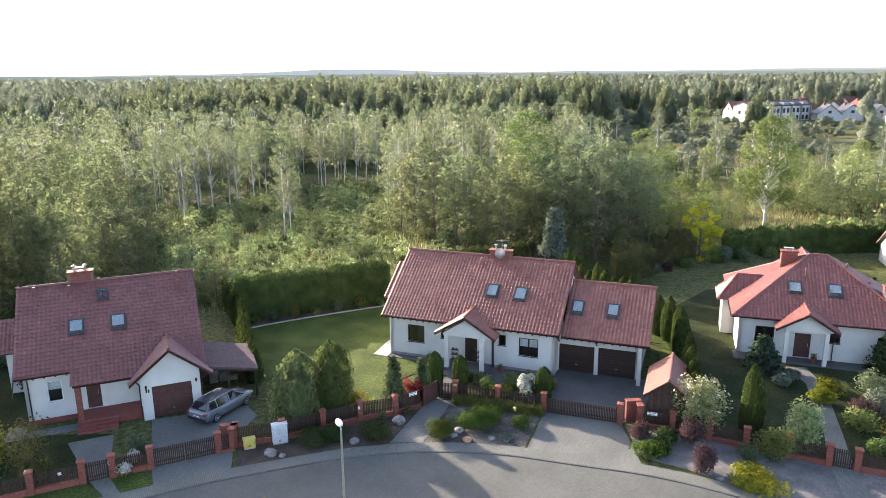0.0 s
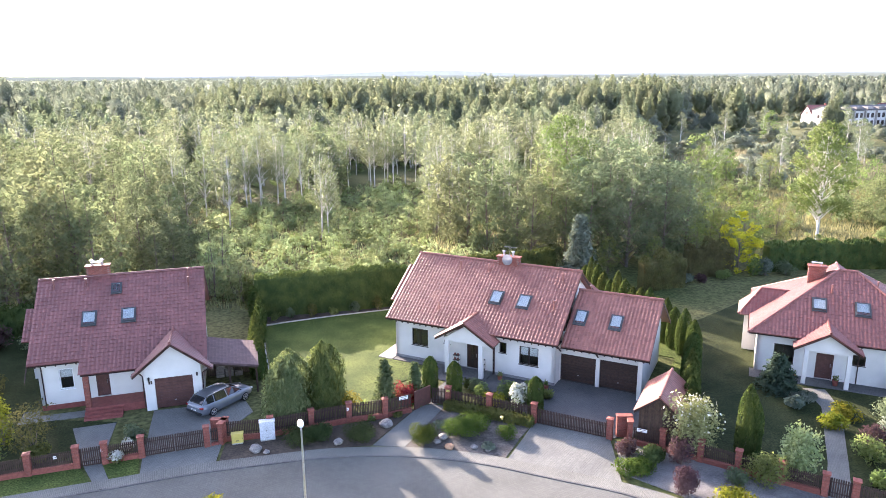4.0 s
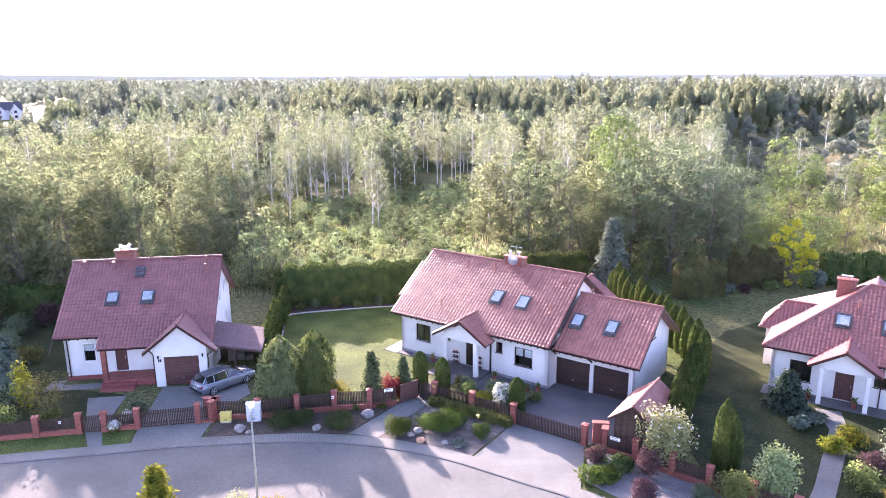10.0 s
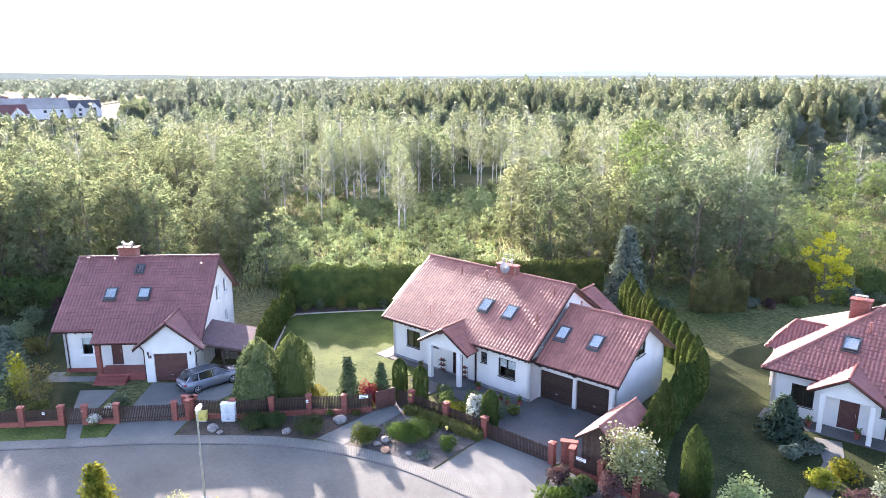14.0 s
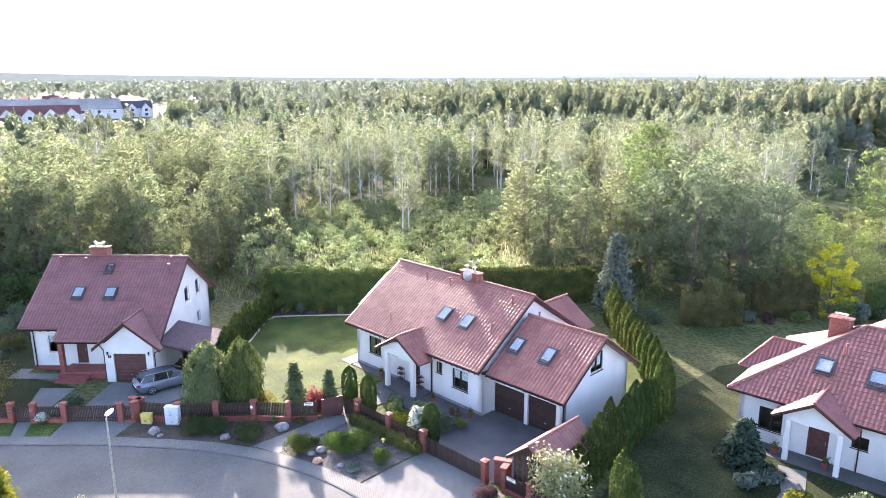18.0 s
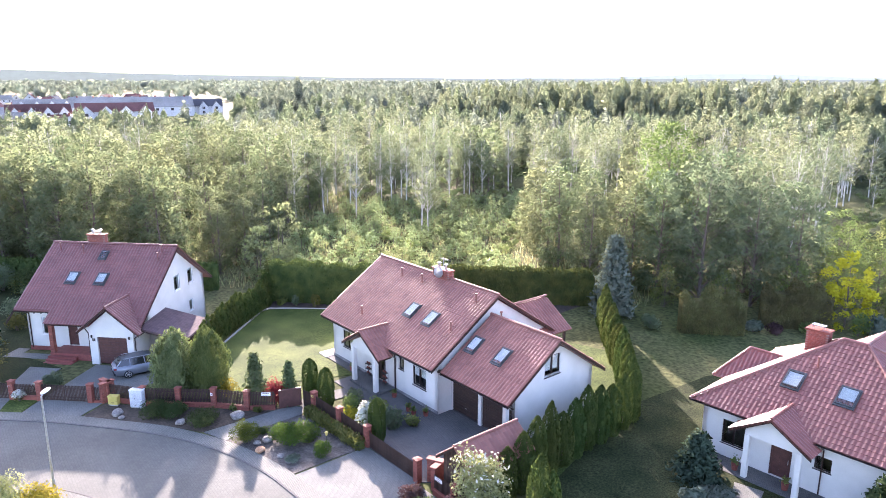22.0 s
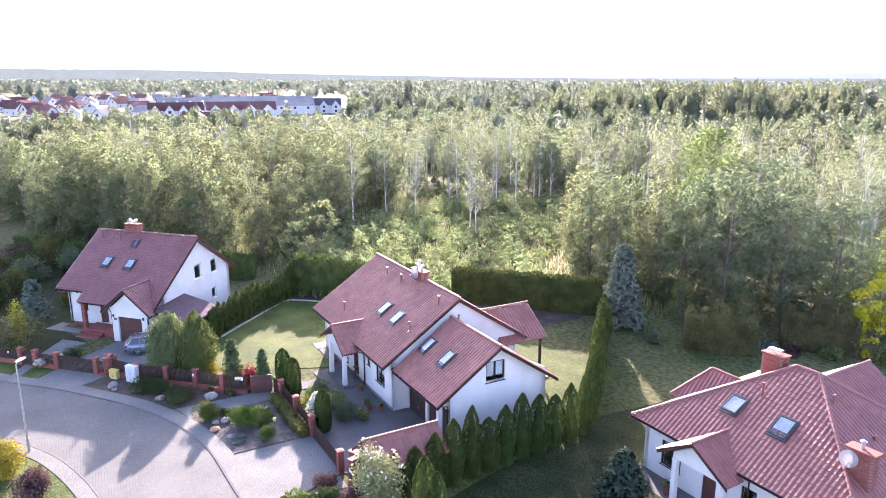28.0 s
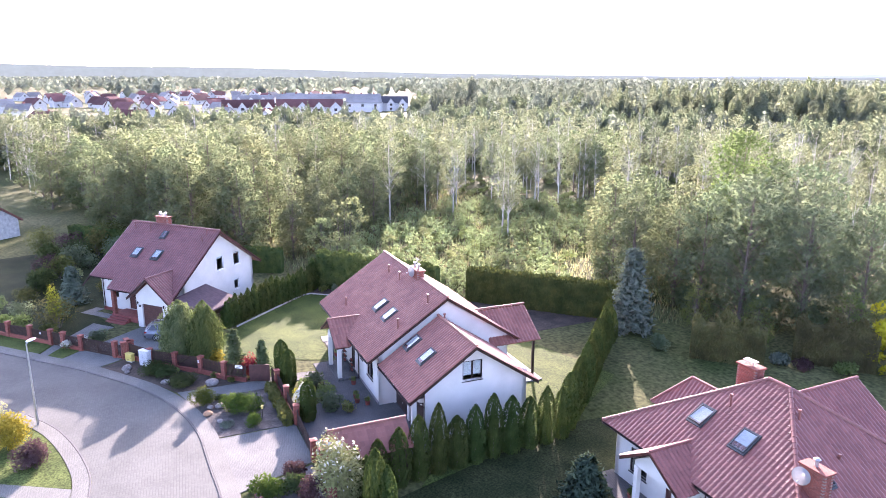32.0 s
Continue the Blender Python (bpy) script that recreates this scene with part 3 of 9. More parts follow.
sheet("path_east", [(23.9, 51.6), (24.2, 48.5), (21.9, 40.7), (20.5, 37.0), (19.6, 33.4), (21.2, 32.8), (21.7, 36.5), (23.0, 40.4), (25.4, 48.2), (25.5, 51.5)], M_DRIVE, 0.06, "narrow garden path of grey pavers to a porch", "path")
sheet("paving_east", at(FRAME3, (0.3, -1.0), (12, -1.0), (12, 0.8), (0.3, 0.8)), M_YARD, 0.055, "paved strip along a house front", "paving")
sheet("lawn_street_corner", offset_line(resample([(-40, 13.4), (-12.4, 26.6), (-8.6, 28.1), (-5.4, 28.9), (-2.1, 29.2), (1.3, 29.1), (2.6, 28.8)], 30), 0) + [(-2, 24), (-20, 8), (-40, 0)], M_LAWN, 0.045, "mown lawn at the bend of the street", "lawn")
sheet("lawn_street_south", [(4.2, 28.2), (7, 27.0), (11, 24.7), (17, 20), (17, 4), (-2, 4), (-1, 24)], M_LAWN, 0.045, "mown lawn beside the street", "lawn")
sheet("path_south", [(2.7, 28.8), (4.1, 28.25), (-1.1, 23.8), (-2.2, 24.2)], M_WALK, 0.05, "short path of pale pavers across a lawn", "path")

# ---- houses: walls, openings, tiled roofs ----
def tile_mesh(name, material, w=0.30, l=0.345, wave=1.0, lip=0.021):
    """One S-shaped roof tile: x across, y up the slope, z off the roof, with a thick front lip."""
    prof = [(x, z * wave) for x, z in ((0.0, 0.001), (0.03, 0.002), (0.07, 0.012), (0.12, 0.029), (0.155, 0.036), (0.19, 0.035), (0.245, 0.016), (0.30, 0.001))]
    k, vs, fs = len(prof), [], []
    for y, lift in ((-0.02, lip), (l + 0.02, 0.002), (-0.02, lip), (-0.015, 0.001)):
        vs += [(x * w / 0.3, y, z + lift) for x, z in prof]
    for i in range(k - 1):
        fs.append((i, i + 1, k + i + 1, k + i))
        fs.append((3 * k + i, 3 * k + i + 1, 2 * k + i + 1, 2 * k + i))
    return mesh_np(name, vs, fs, material)


TILES_LEFT = {}


def slope(root, roof, name, poly, origin, along, up, material, tiles, thick=0.16, w=0.272, l=0.33, label=""):
    """One roof plane: poly gives its corners as (along, up) metres from origin; along and up are unit vectors in the house's frame.
    A solid deck, tiles laid on it; the first ones as single objects while the house's share lasts, the rest in one mesh."""
    o, a, u = Vector(origin), Vector(along), Vector(up)
    n = a.cross(u).normalized()
    bm = bmesh.new()
    top = [bm.verts.new(o + a * p + u * q) for p, q in poly]
    bot = [bm.verts.new(o + a * p + u * q - n * thick) for p, q in poly]
    bm.faces.new(top), bm.faces.new(bot[::-1])
    for i in range(len(poly)):
        j = (i + 1) % len(poly)
        bm.faces.new((top[i], bot[i], bot[j], top[j]))
    bmesh.ops.recalc_face_normals(bm, faces=bm.faces[:])
    deck = part("roof_deck", bm, material, roof)
    tm = tiles
    rot = Matrix((a, u, n)).transposed().to_4x4()
    p0, p1 = min(p for p, q in poly), max(p for p, q in poly)
    q0, q1 = min(q for p, q in poly), max(q for p, q in poly)
    nc, nr = max(1, round((p1 - p0) / w)), max(1, round((q1 - q0) / l))
    cw, rl = (p1 - p0) / nc, (q1 - q0) / nr

    def inside(p, q):
        c = False
        for i in range(len(poly)):
            (ax, ay), (bx, by) = poly[i], poly[i - 1]
            if (ay > q) != (by > q) and p < (bx - ax) * (q - ay) / (by - ay) + ax:
                c = not c
        return c
    tv = np.array([v.co for v in tm.vertices])
    tf = np.array([p.vertices[:] for p in tm.polygons])
    sc = np.array([cw / 0.30, rl / 0.345, cw / 0.30])
    V, F = [], []
    R3 = np.array(rot.to_3x3())
    rng = random.Random(len(name) * 7 + nc)
    for r in range(nr):
        for c in range(nc):
            p, q = p0 + c * cw, q0 + r * rl
            if not inside(p + cw / 2, q + rl / 2):
                continue
            spot = o + a * p + u * q + n * (0.004 + rng.uniform(0, 0.004))
            if TILES_LEFT.get(root.name, 300) > 0:
                TILES_LEFT[root.name] = TILES_LEFT.get(root.name, 300) - 1
                ob = new("tile", tm)
                ob.parent = roof
                ob.matrix_basis = Matrix.Translation(spot) @ rot @ Matrix.Diagonal((sc[0], sc[1], sc[2], 1))
            else:
                F.append(tf + len(V) * len(tv))
                V.append((tv * sc) @ R3.T + np.array(spot))
    if V:
        ob = new("tile_field", mesh_np("tile_field", np.concatenate(V), np.concatenate(F), material))
        ob.parent = roof
        tagged(ob, "courses of red interlocking roof tiles", "", "", "stuff")
    return deck


CAPS = {}


def ridge_caps(roof, p0, p1, material, r=0.13, step=0.36):
    """Half-round ridge tiles laid end to end, each a little tapered."""
    p0, p1 = Vector(p0), Vector(p1)
    n = max(2, round((p1 - p0).length / step))
    d = (p1 - p0) / n
    side = d.cross(Vector((0, 0, 1))).normalized()
    upv = side.cross(d).normalized()
    key = (material.name, r)
    if key not in CAPS:
        bm = bmesh.new()
        rings = []
        for t, rr in ((0.0, r * 1.06), (1.06, r * 0.92)):
            rings.append([bm.verts.new((t, rr * math.cos(g), rr * math.sin(g) - 0.03)) for g in (math.pi * k / 6 for k in range(7))])
        for k in range(6):
            bm.faces.new((rings[0][k], rings[0][k + 1], rings[1][k + 1], rings[1][k]))
        bm.faces.new(rings[0][::-1]), bm.faces.new(rings[1])
        bmesh.ops.recalc_face_normals(bm, faces=bm.faces[:])
        CAPS[key] = bpy.data.meshes.new("ridge_tile")
        bm.to_mesh(CAPS[key]), bm.free()
        CAPS[key].materials.append(material)
    rot = Matrix((d.normalized(), side, upv)).transposed().to_4x4()
    for i in range(n):
        ob = new("ridge_tile", CAPS[key])
        ob.parent = roof
        ob.matrix_basis = Matrix.Translation(p0 + d * i) @ rot @ Matrix.Diagonal((d.length, 1, 1, 1))


def wall(name, root, fr, length, z0, z1, holes, material=None, thick=0.3, label="", gable=()):
    """A wall of the given length along the frame's x, its outer face at y=0, with holes (x0, x1, za, zb) right through it.
    gable: (x, z) corners of the part above z1."""
    bm = bmesh.new()
    xs = sorted({0, length, *[h[0] for h in holes], *[h[1] for h in holes]})
    for xa, xb in zip(xs, xs[1:]):
        cut = sorted((h[2], h[3]) for h in holes if h[0] <= (xa + xb) / 2 <= h[1])
        z = z0
        for za, zb in cut:
            if za > z + 1e-4:
                box(bm, xa, xb, 0, thick, z, za)
            z = zb
        if z < z1 - 1e-4:
            box(bm, xa, xb, 0, thick, z, z1)
    if gable:
        prism(bm, gable, 0, thick, "y")
    bmesh.ops.remove_doubles(bm, verts=bm.verts[:], dist=1e-4)
    bmesh.ops.transform(bm, matrix=fr, verts=bm.verts[:])
    return part(name, bm, material or M_PLASTER, root, label)


def window(root, fr, x0, x1, z0, z1, frame_mat=None, sashes=2, blind=0.0, sill=True, name="window", label=""):
    """A window set back in a wall: frame, mullion, panes, sill; fr as for wall()."""
    fm = frame_mat or M_FRAME
    e = new(name)
    e.parent = root
    e.matrix_basis = fr
    if label:
        e["label"] = label
    bm = bmesh.new()
    f = 0.07
    for a in ((x0, x0 + f, z0, z1), (x1 - f, x1, z0, z1), (x0 + f, x1 - f, z0, z0 + f), (x0 + f, x1 - f, z1 - f, z1)):
        box(bm, a[0], a[1], 0.06, 0.14, a[2], a[3])
    for k in range(1, sashes):
        c = x0 + (x1 - x0) * k / sashes
        box(bm, c - 0.05, c + 0.05, 0.055, 0.14, z0 + f, z1 - f)
    part("frame", bm, fm, e)
    for k in range(sashes):
        a, b = x0 + (x1 - x0) * k / sashes + 0.06, x0 + (x1 - x0) * (k + 1) / sashes - 0.06
        ob = part("pane", box(bmesh.new(), a, b, 0.095, 0.103, z0 + f, z1 - f), M_GLASS, e)
        ob.visible_shadow = False
    if blind:
        part("blind", box(bmesh.new(), x0 + f, x1 - f, 0.17, 0.185, z1 - (z1 - z0) * blind, z1), M_BLIND, e, "pale window blind")
    if sill:
        part("sill", bevelled_box(x0 - 0.06, x1 + 0.06, -0.06, 0.1, z0 - 0.05, z0 - 0.003, 0.008), fm, e)
    # added dark panel: the room's shade painted behind the panes
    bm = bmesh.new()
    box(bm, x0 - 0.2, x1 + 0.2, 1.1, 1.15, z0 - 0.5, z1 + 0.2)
    part("room_wall", bm, M_DARKROOM, e, "dark panel behind the glass for the unlit room")
    return e


def skylight(root, roof, origin, along, up, w=0.85, h=1.18, open_=0.0, blind=0.35):
    """A roof window: flashing, sash, pane; its low left corner at origin on the tiles."""
    a, u = Vector(along), Vector(up)
    n = a.cross(u).normalized()
    e = new("roof_window")
    e.parent = root
    e["label"] = "roof window with grey flashing and pale glass"
    rot = Matrix((a, u, n)).transposed().to_4x4()
    e.matrix_basis = Matrix.Translation(Vector(origin)) @ rot
    bm = bmesh.new()
    for x0, x1, y0, y1 in ((-0.07, 0, -0.12, h + 0.07), (w, w + 0.07, -0.12, h + 0.07), (0, w, -0.12, 0), (0, w, h, h + 0.07)):
        box(bm, x0, x1, y0, y1, -0.05, 0.085)
    part("flashing", bm, M_FLASH, e)
    bm = bmesh.new()
    m = Matrix.Translation((0, h / 2, 0.10)) @ Matrix.Rotation(-open_, 4, "X") @ Matrix.Translation((0, -h / 2, 0))
    for x0, x1, y0, y1 in ((0.0, 0.05, 0, h), (w - 0.05, w, 0, h), (0.05, w - 0.05, 0, 0.06), (0.05, w - 0.05, h - 0.06, h)):
        box(bm, x0, x1, y0, y1, -0.02, 0.05, m)
    part("sash", bm, M_FLASH, e)
    part("pane", box(bmesh.new(), 0.045, w - 0.045, 0.055, h - 0.055, 0.015, 0.025, m), M_GLASS, e)
    # pale sheet added below the pane to imitate the sky's reflection
    part("blind", box(bmesh.new(), 0.05, w - 0.05, h * (1 - blind), h - 0.055, -0.012, -0.006, m), M_BLIND, e, "pale sheet under the glass standing in for sky reflection")
    # dark board close under the sash stands in for the shaded room
    part("shaft", box(bmesh.new(), 0.0, w, 0, h, -0.045, -0.02), M_DARKROOM, e, "dark board under the glass for the unlit room")
    return e


def vent(root, origin, material, h=0.65):
    """A tiled vent pipe with a cap on the roof."""
    bm = bmesh.new()
    x, y, z = origin
    tube(bm, (x, y, z - 0.2), (x, y, z + h), 0.065, 0.06, 10)
    tube(bm, (x, y, z + h), (x, y, z + h + 0.10), 0.10, 0.085, 10)
    tube(bm, (x, y, z - 0.18), (x, y, z + 0.06), 0.15, 0.09, 10)
    return part("roof_vent", bm, material, root, "small red vent pipe")


def brick_mesh():
    bm = box(bmesh.new(), -0.121, 0.121, -0.056, 0.056, -0.0325, 0.0325)
    me = bpy.data.meshes.new("brick")
    bm.to_mesh(me)
    bm.free()
    me.materials.append(M_BRICK)
    return me


BRICK = brick_mesh()


def brickwork(parent, x0, x1, y0, y1, z0, z1, single=False, name="brick_facing"):
    """A pier of bricks in courses round a mortar core; single: each brick an object, else one mesh."""
    core = part("mortar", box(bmesh.new(), x0 + 0.012, x1 - 0.012, y0 + 0.012, y1 - 0.012, z0, z1), M_MORTAR, parent)
    tv, tf = np.array([v.co for v in BRICK.vertices]), [p.vertices[:] for p in BRICK.polygons]
    V, F = [], []
    rows = max(1, round((z1 - z0) / 0.077))
    ch = (z1 - z0) / rows
    for r in range(rows):
        z = z0 + (r + 0.5) * ch
        for side in range(4):
            along = (x1 - x0) if side < 2 else (y1 - y0)
            nb = max(1, round(along / 0.25))
            for k in range(nb):
                L = along / nb
                s = (k + 0.5) * L + (L / 2 if r % 2 and nb > 1 else 0)
                if r % 2 and nb > 1 and k == nb - 1:
                    continue
                if side < 2:
                    m = Matrix.LocRotScale((x0 + s, (y0 + 0.056) if side == 0 else (y1 - 0.056), z), None, ((L - 0.012) / 0.242, 1, (ch - 0.010) / 0.065))
                else:
                    m = Matrix.LocRotScale(((x0 + 0.056) if side == 2 else (x1 - 0.056), y0 + s, z), Euler((0, 0, math.pi / 2)), ((L - 0.012) / 0.242, 0.98, (ch - 0.010) / 0.065))
                if single:
                    ob = new("brick", BRICK)
                    ob.parent = parent
                    ob.matrix_basis = m
                else:
                    F += [tuple(i + len(V) for i in f) for f in tf]
                    V += [tuple(m @ Vector(v)) for v in tv]
    if V:
        me = bpy.data.meshes.new(name)
        me.from_pydata(V, [], F)
        me.materials.append(M_BRICK)
        ob = new(name, me)
        ob.parent = parent
        tagged(ob, "courses of red clinker bricks", "", "", "stuff")
    return core


def chimney(root, x0, x1, y0, y1, z0, z1, pots=2, cowl=False):
    e = new("chimney")
    e.parent = root
    e["label"] = "red clinker brick chimney with concrete cap"
    brickwork(e, x0, x1, y0, y1, z0, z1)
    part("cap", bevelled_box(x0 - 0.08, x1 + 0.08, y0 - 0.08, y1 + 0.08, z1, z1 + 0.09, 0.015), M_BRICK, e, "projecting brick cap")
    for k in range(pots):
        x = x0 + (x1 - x0) * (k + 0.6) / (pots + 0.3)
        y = (y0 + y1) / 2
        bm = bmesh.new()
        tube(bm, (x, y, z1 + 0.08), (x, y, z1 + 0.42), 0.09, 0.09, 12)
        tube(bm, (x, y, z1 + 0.46), (x, y, z1 + 0.54), 0.17, 0.06, 12)
        for s in (-1, 1):
            tube(bm, (x + 0.08 * s, y, z1 + 0.4), (x + 0.08 * s, y, z1 + 0.48), 0.012, 0.012, 5)
        part("flue_pipe", bm, M_STEEL, e, "steel flue pipe with rain cap")
    if cowl:
        bm = bevelled_box((x0 + x1) / 2 - 0.45, (x0 + x1) / 2 + 0.35, (y0 + y1) / 2 - 0.2, (y0 + y1) / 2 + 0.2, z1 + 0.30, z1 + 0.34, 0.01)
        for sx in (-0.35, 0.25):
            for sy in (-0.14, 0.14):
                tube(bm, ((x0 + x1) / 2 + sx, (y0 + y1) / 2 + sy, z1 + 0.08), ((x0 + x1) / 2 + sx, (y0 + y1) / 2 + sy, z1 + 0.31), 0.015, 0.015, 5)
        part("rain_plate", bm, M_STEEL, e, "flat steel rain plate on legs")
    return e


def satellite_dish(root, x, y, z, face, r=0.42):
    """A dish on an arm, facing the given heading in degrees."""
    e = new("satellite_dish")
    e.parent = root
    e["label"] = "pale grey satellite dish on a bent arm"
    e.matrix_basis = pose(x, y, z, 0, 0, face)
    bm = bmesh.new()
    rings, seg = [], 20
    for k in range(5):
        q = r * k / 4
        rings.append([bm.verts.new((q * math.cos(t), -0.35 + 0.35 * (q / r) ** 2 * 0.35 - 0.02, q * 1.1 * math.sin(t))) for t in (2 * math.pi * i / seg for i in range(seg))] if k else [bm.verts.new((0, -0.37, 0))])
    for i in range(seg):
        bm.faces.new((rings[0][0], rings[1][i], rings[1][(i + 1) % seg]))
        for k in range(1, 4):
            bm.faces.new((rings[k][i], rings[k + 1][i], rings[k + 1][(i + 1) % seg], rings[k][(i + 1) % seg]))
    bmesh.ops.solidify(bm, geom=bm.faces[:], thickness=0.02)
    part("reflector", bm, M_DISH, e)
    bm = bmesh.new()
    tube(bm, (0, 0, -0.3), (0, -0.3, -0.1), 0.025, 0.025, 8), tube(bm, (0, -0.35, -r), (0, 0.05 - 0.55, -0.15), 0.015, 0.015, 6)
    part("arm", bm, M_STEEL, e)
    part("receiver", tube(bmesh.new(), (0, -0.75, -0.05), (0, -0.62, -0.08), 0.04, 0.04, 8), M_STEEL, e)
    return e


def gutter(root, p0, p1, down=None, zb=0.0):
    """A half-round gutter along an eave, and a downpipe at the point given."""
    bm = bmesh.new()
    p0, p1 = Vector(p0), Vector(p1)
    d = (p1 - p0).normalized()
    s = d.cross(Vector((0, 0, 1)))
    rings = []
    for p in (p0, p1):
        rings.append([bm.verts.new(p + s * 0.065 * math.cos(g) - Vector((0, 0, 0.065 * math.sin(g)))) for g in (math.pi * k / 6 for k in range(7))])
    for k in range(6):
        bm.faces.new((rings[0][k], rings[0][k + 1], rings[1][k + 1], rings[1][k]))
    bmesh.ops.solidify(bm, geom=bm.faces[:], thickness=0.006)
    part("gutter", bm, M_GUTTER, root, "dark brown rain gutter")
    if down:
        x, y, ex, ey, z = down
        bm = bmesh.new()
        tube(bm, (ex, ey, z), (x, y, z - 0.45), 0.042, 0.042, 8)
        tube(bm, (x, y, z - 0.45), (x, y, zb), 0.042, 0.042, 8)
        part("downpipe", bm, M_GUTTER, root, "dark brown downpipe")


def unit(*v):
    return Vector(v).normalized()


def rafters(root, u0, u1, v, z, k, n):
    """Rafter ends showing under an eave that runs along u; k: rise per metre to the back."""
    for i in range(n):
        u = u0 + (u1 - u0) * (i + 0.5) / n
        bm = bmesh.new()
        prism(bm, [(v + 0.05, z - 0.20), (v + 1.0, z - 0.20 + k * 0.95), (v + 1.0, z - 0.36 + k * 0.95), (v + 0.12, z - 0.30)], u - 0.04, u + 0.04, "x")
        part("rafter_end", bm, M_DARKWOOD, root)


def bargeboard(root, p0, p1, h=0.22, t=0.04):
    """A board along a verge, hanging below the line p0-p1."""
    p0, p1 = Vector(p0), Vector(p1)
    d = (p1 - p0).normalized()
    s = d.cross(Vector((0, 0, 1))).normalized() * t / 2
    bm = bmesh.new()
    vs = [bm.verts.new(p + q * s - Vector((0, 0, dz))) for p in (p0, p1) for q in (-1, 1) for dz in (0, h)]
    for f in ((0, 1, 3, 2), (4, 6, 7, 5), (0, 2, 6, 4), (1, 5, 7, 3), (0, 4, 5, 1), (2, 3, 7, 6)):
        bm.faces.new([vs[i] for i in f])
    bmesh.ops.recalc_face_normals(bm, faces=bm.faces[:])
    return part("bargeboard", bm, M_DARKWOOD, root, "dark stained verge board")


def panel_door(root, fr, x0, x1, z0, z1, material, glazed=False, name="front_door", label=""):
    e = new(name)
    e.parent = root
    e.matrix_basis = fr
    e["label"] = label
    bm = box(bmesh.new(), x0, x1, 0.10, 0.16, z0, z1)
    for a in ((x0 - 0.08, x0), (x1, x1 + 0.08)):
        box(bm, a[0], a[1], 0.04, 0.18, z0, z1 + 0.08)
    box(bm, x0, x1, 0.04, 0.18, z1, z1 + 0.08)
    w = x1 - x0
    for r in range(3):
        za = z0 + 0.15 + r * (z1 - z0 - 0.2) / 3
        for c in (0, 1):
            xa = x0 + 0.09 + c * (w - 0.06) / 2
            box(bm, xa, xa + w / 2 - 0.15, 0.085, 0.10, za, za + (z1 - z0 - 0.2) / 3 - 0.12)
    part("leaf", bm, material, e)
    if glazed:
        part("pane", box(bmesh.new(), (x0 + x1) / 2 - 0.14, (x0 + x1) / 2 + 0.14, 0.078, 0.084, z0 + 0.5, z1 - 0.25), M_GLASS, e)
    part("handle", tube(bmesh.new(), (x1 - 0.1, 0.06, z0 + 0.95), (x1 - 0.1, 0.06, z0 + 1.25), 0.015, 0.015, 8), M_STEEL, e, "steel handle")
    return e


def garage_door(root, fr, x0, x1, z0, z1, material, y=0.15):
    """A sectional door of ribbed boards in a frame."""
    e = new("garage_door")
    e.parent = root
    e.matrix_basis = fr
    e["label"] = "closed dark brown sectional garage door"
    n = 10
    for k in range(n):
        za = z0 + (z1 - z0) * k / n
        part("slat", bevelled_box(x0, x1, y, y + 0.05, za + 0.006, za + (z1 - z0) / n - 0.006, 0.008), material, e)
    bm = box(bmesh.new(), x0, x1, y + 0.04, y + 0.06, z0, z1)
    part("backing", bm, M_FRAME, e)
    part("handle", box(bmesh.new(), (x0 + x1) / 2 - 0.08, (x0 + x1) / 2 + 0.08, y - 0.03, y, z0 + 0.5, z0 + 0.53), M_STEEL, e, "steel handle")
    return e


def wall_lamp(root, x, y, z):
    e = new("wall_lamp")
    e.parent = root
    e.matrix_basis = pose(x, y, z)
    bm = bmesh.new()
    tube(bm, (0, 0.0, 0.0), (0, -0.16, 0.08), 0.015, 0.015, 6)
    tube(bm, (0, -0.16, -0.14), (0, -0.16, 0.06), 0.05, 0.075, 8)
    tube(bm, (0, -0.16, 0.06), (0, -0.16, 0.14), 0.085, 0.02, 8)
    part("lantern", bm, M_FRAME, e, "dark metal wall lantern")
    return e


def gable_house(root, roof, u0, u1, v0, v1, z_eave, vr, zr, mt, tiles, cut=None):
    """Two roof planes over a ridge along u between the verges u0 and u1; eaves at v0 and v1."""
    k = (zr - z_eave) / (vr - v0)
    lf = math.hypot(vr - v0, zr - z_eave)
    zb = zr - k * (v1 - vr)
    lb = math.hypot(v1 - vr, zr - zb)
    slope(root, roof, "front_slope", cut or [(0, 0), (u1 - u0, 0), (u1 - u0, lf), (0, lf)], (u0, v0, z_eave), (1, 0, 0), unit(0, vr - v0, zr - z_eave), mt, tiles)
    slope(root, roof, "back_slope", [(0, 0), (u1 - u0, 0), (u1 - u0, lb), (0, lb)], (u1, v1, zb), (-1, 0, 0), unit(0, vr - v1, zr - zb), mt, tiles)
    ridge_caps(roof, (u0, vr, zr + 0.06), (u1, vr, zr + 0.06), mt)
    for u in (u0 + 0.02, u1 - 0.02):
        bargeboard(root, (u, v0, z_eave - 0.02), (u, vr, zr - 0.02)), bargeboard(root, (u, v1, zb - 0.02), (u, vr, zr - 0.02))
    return k


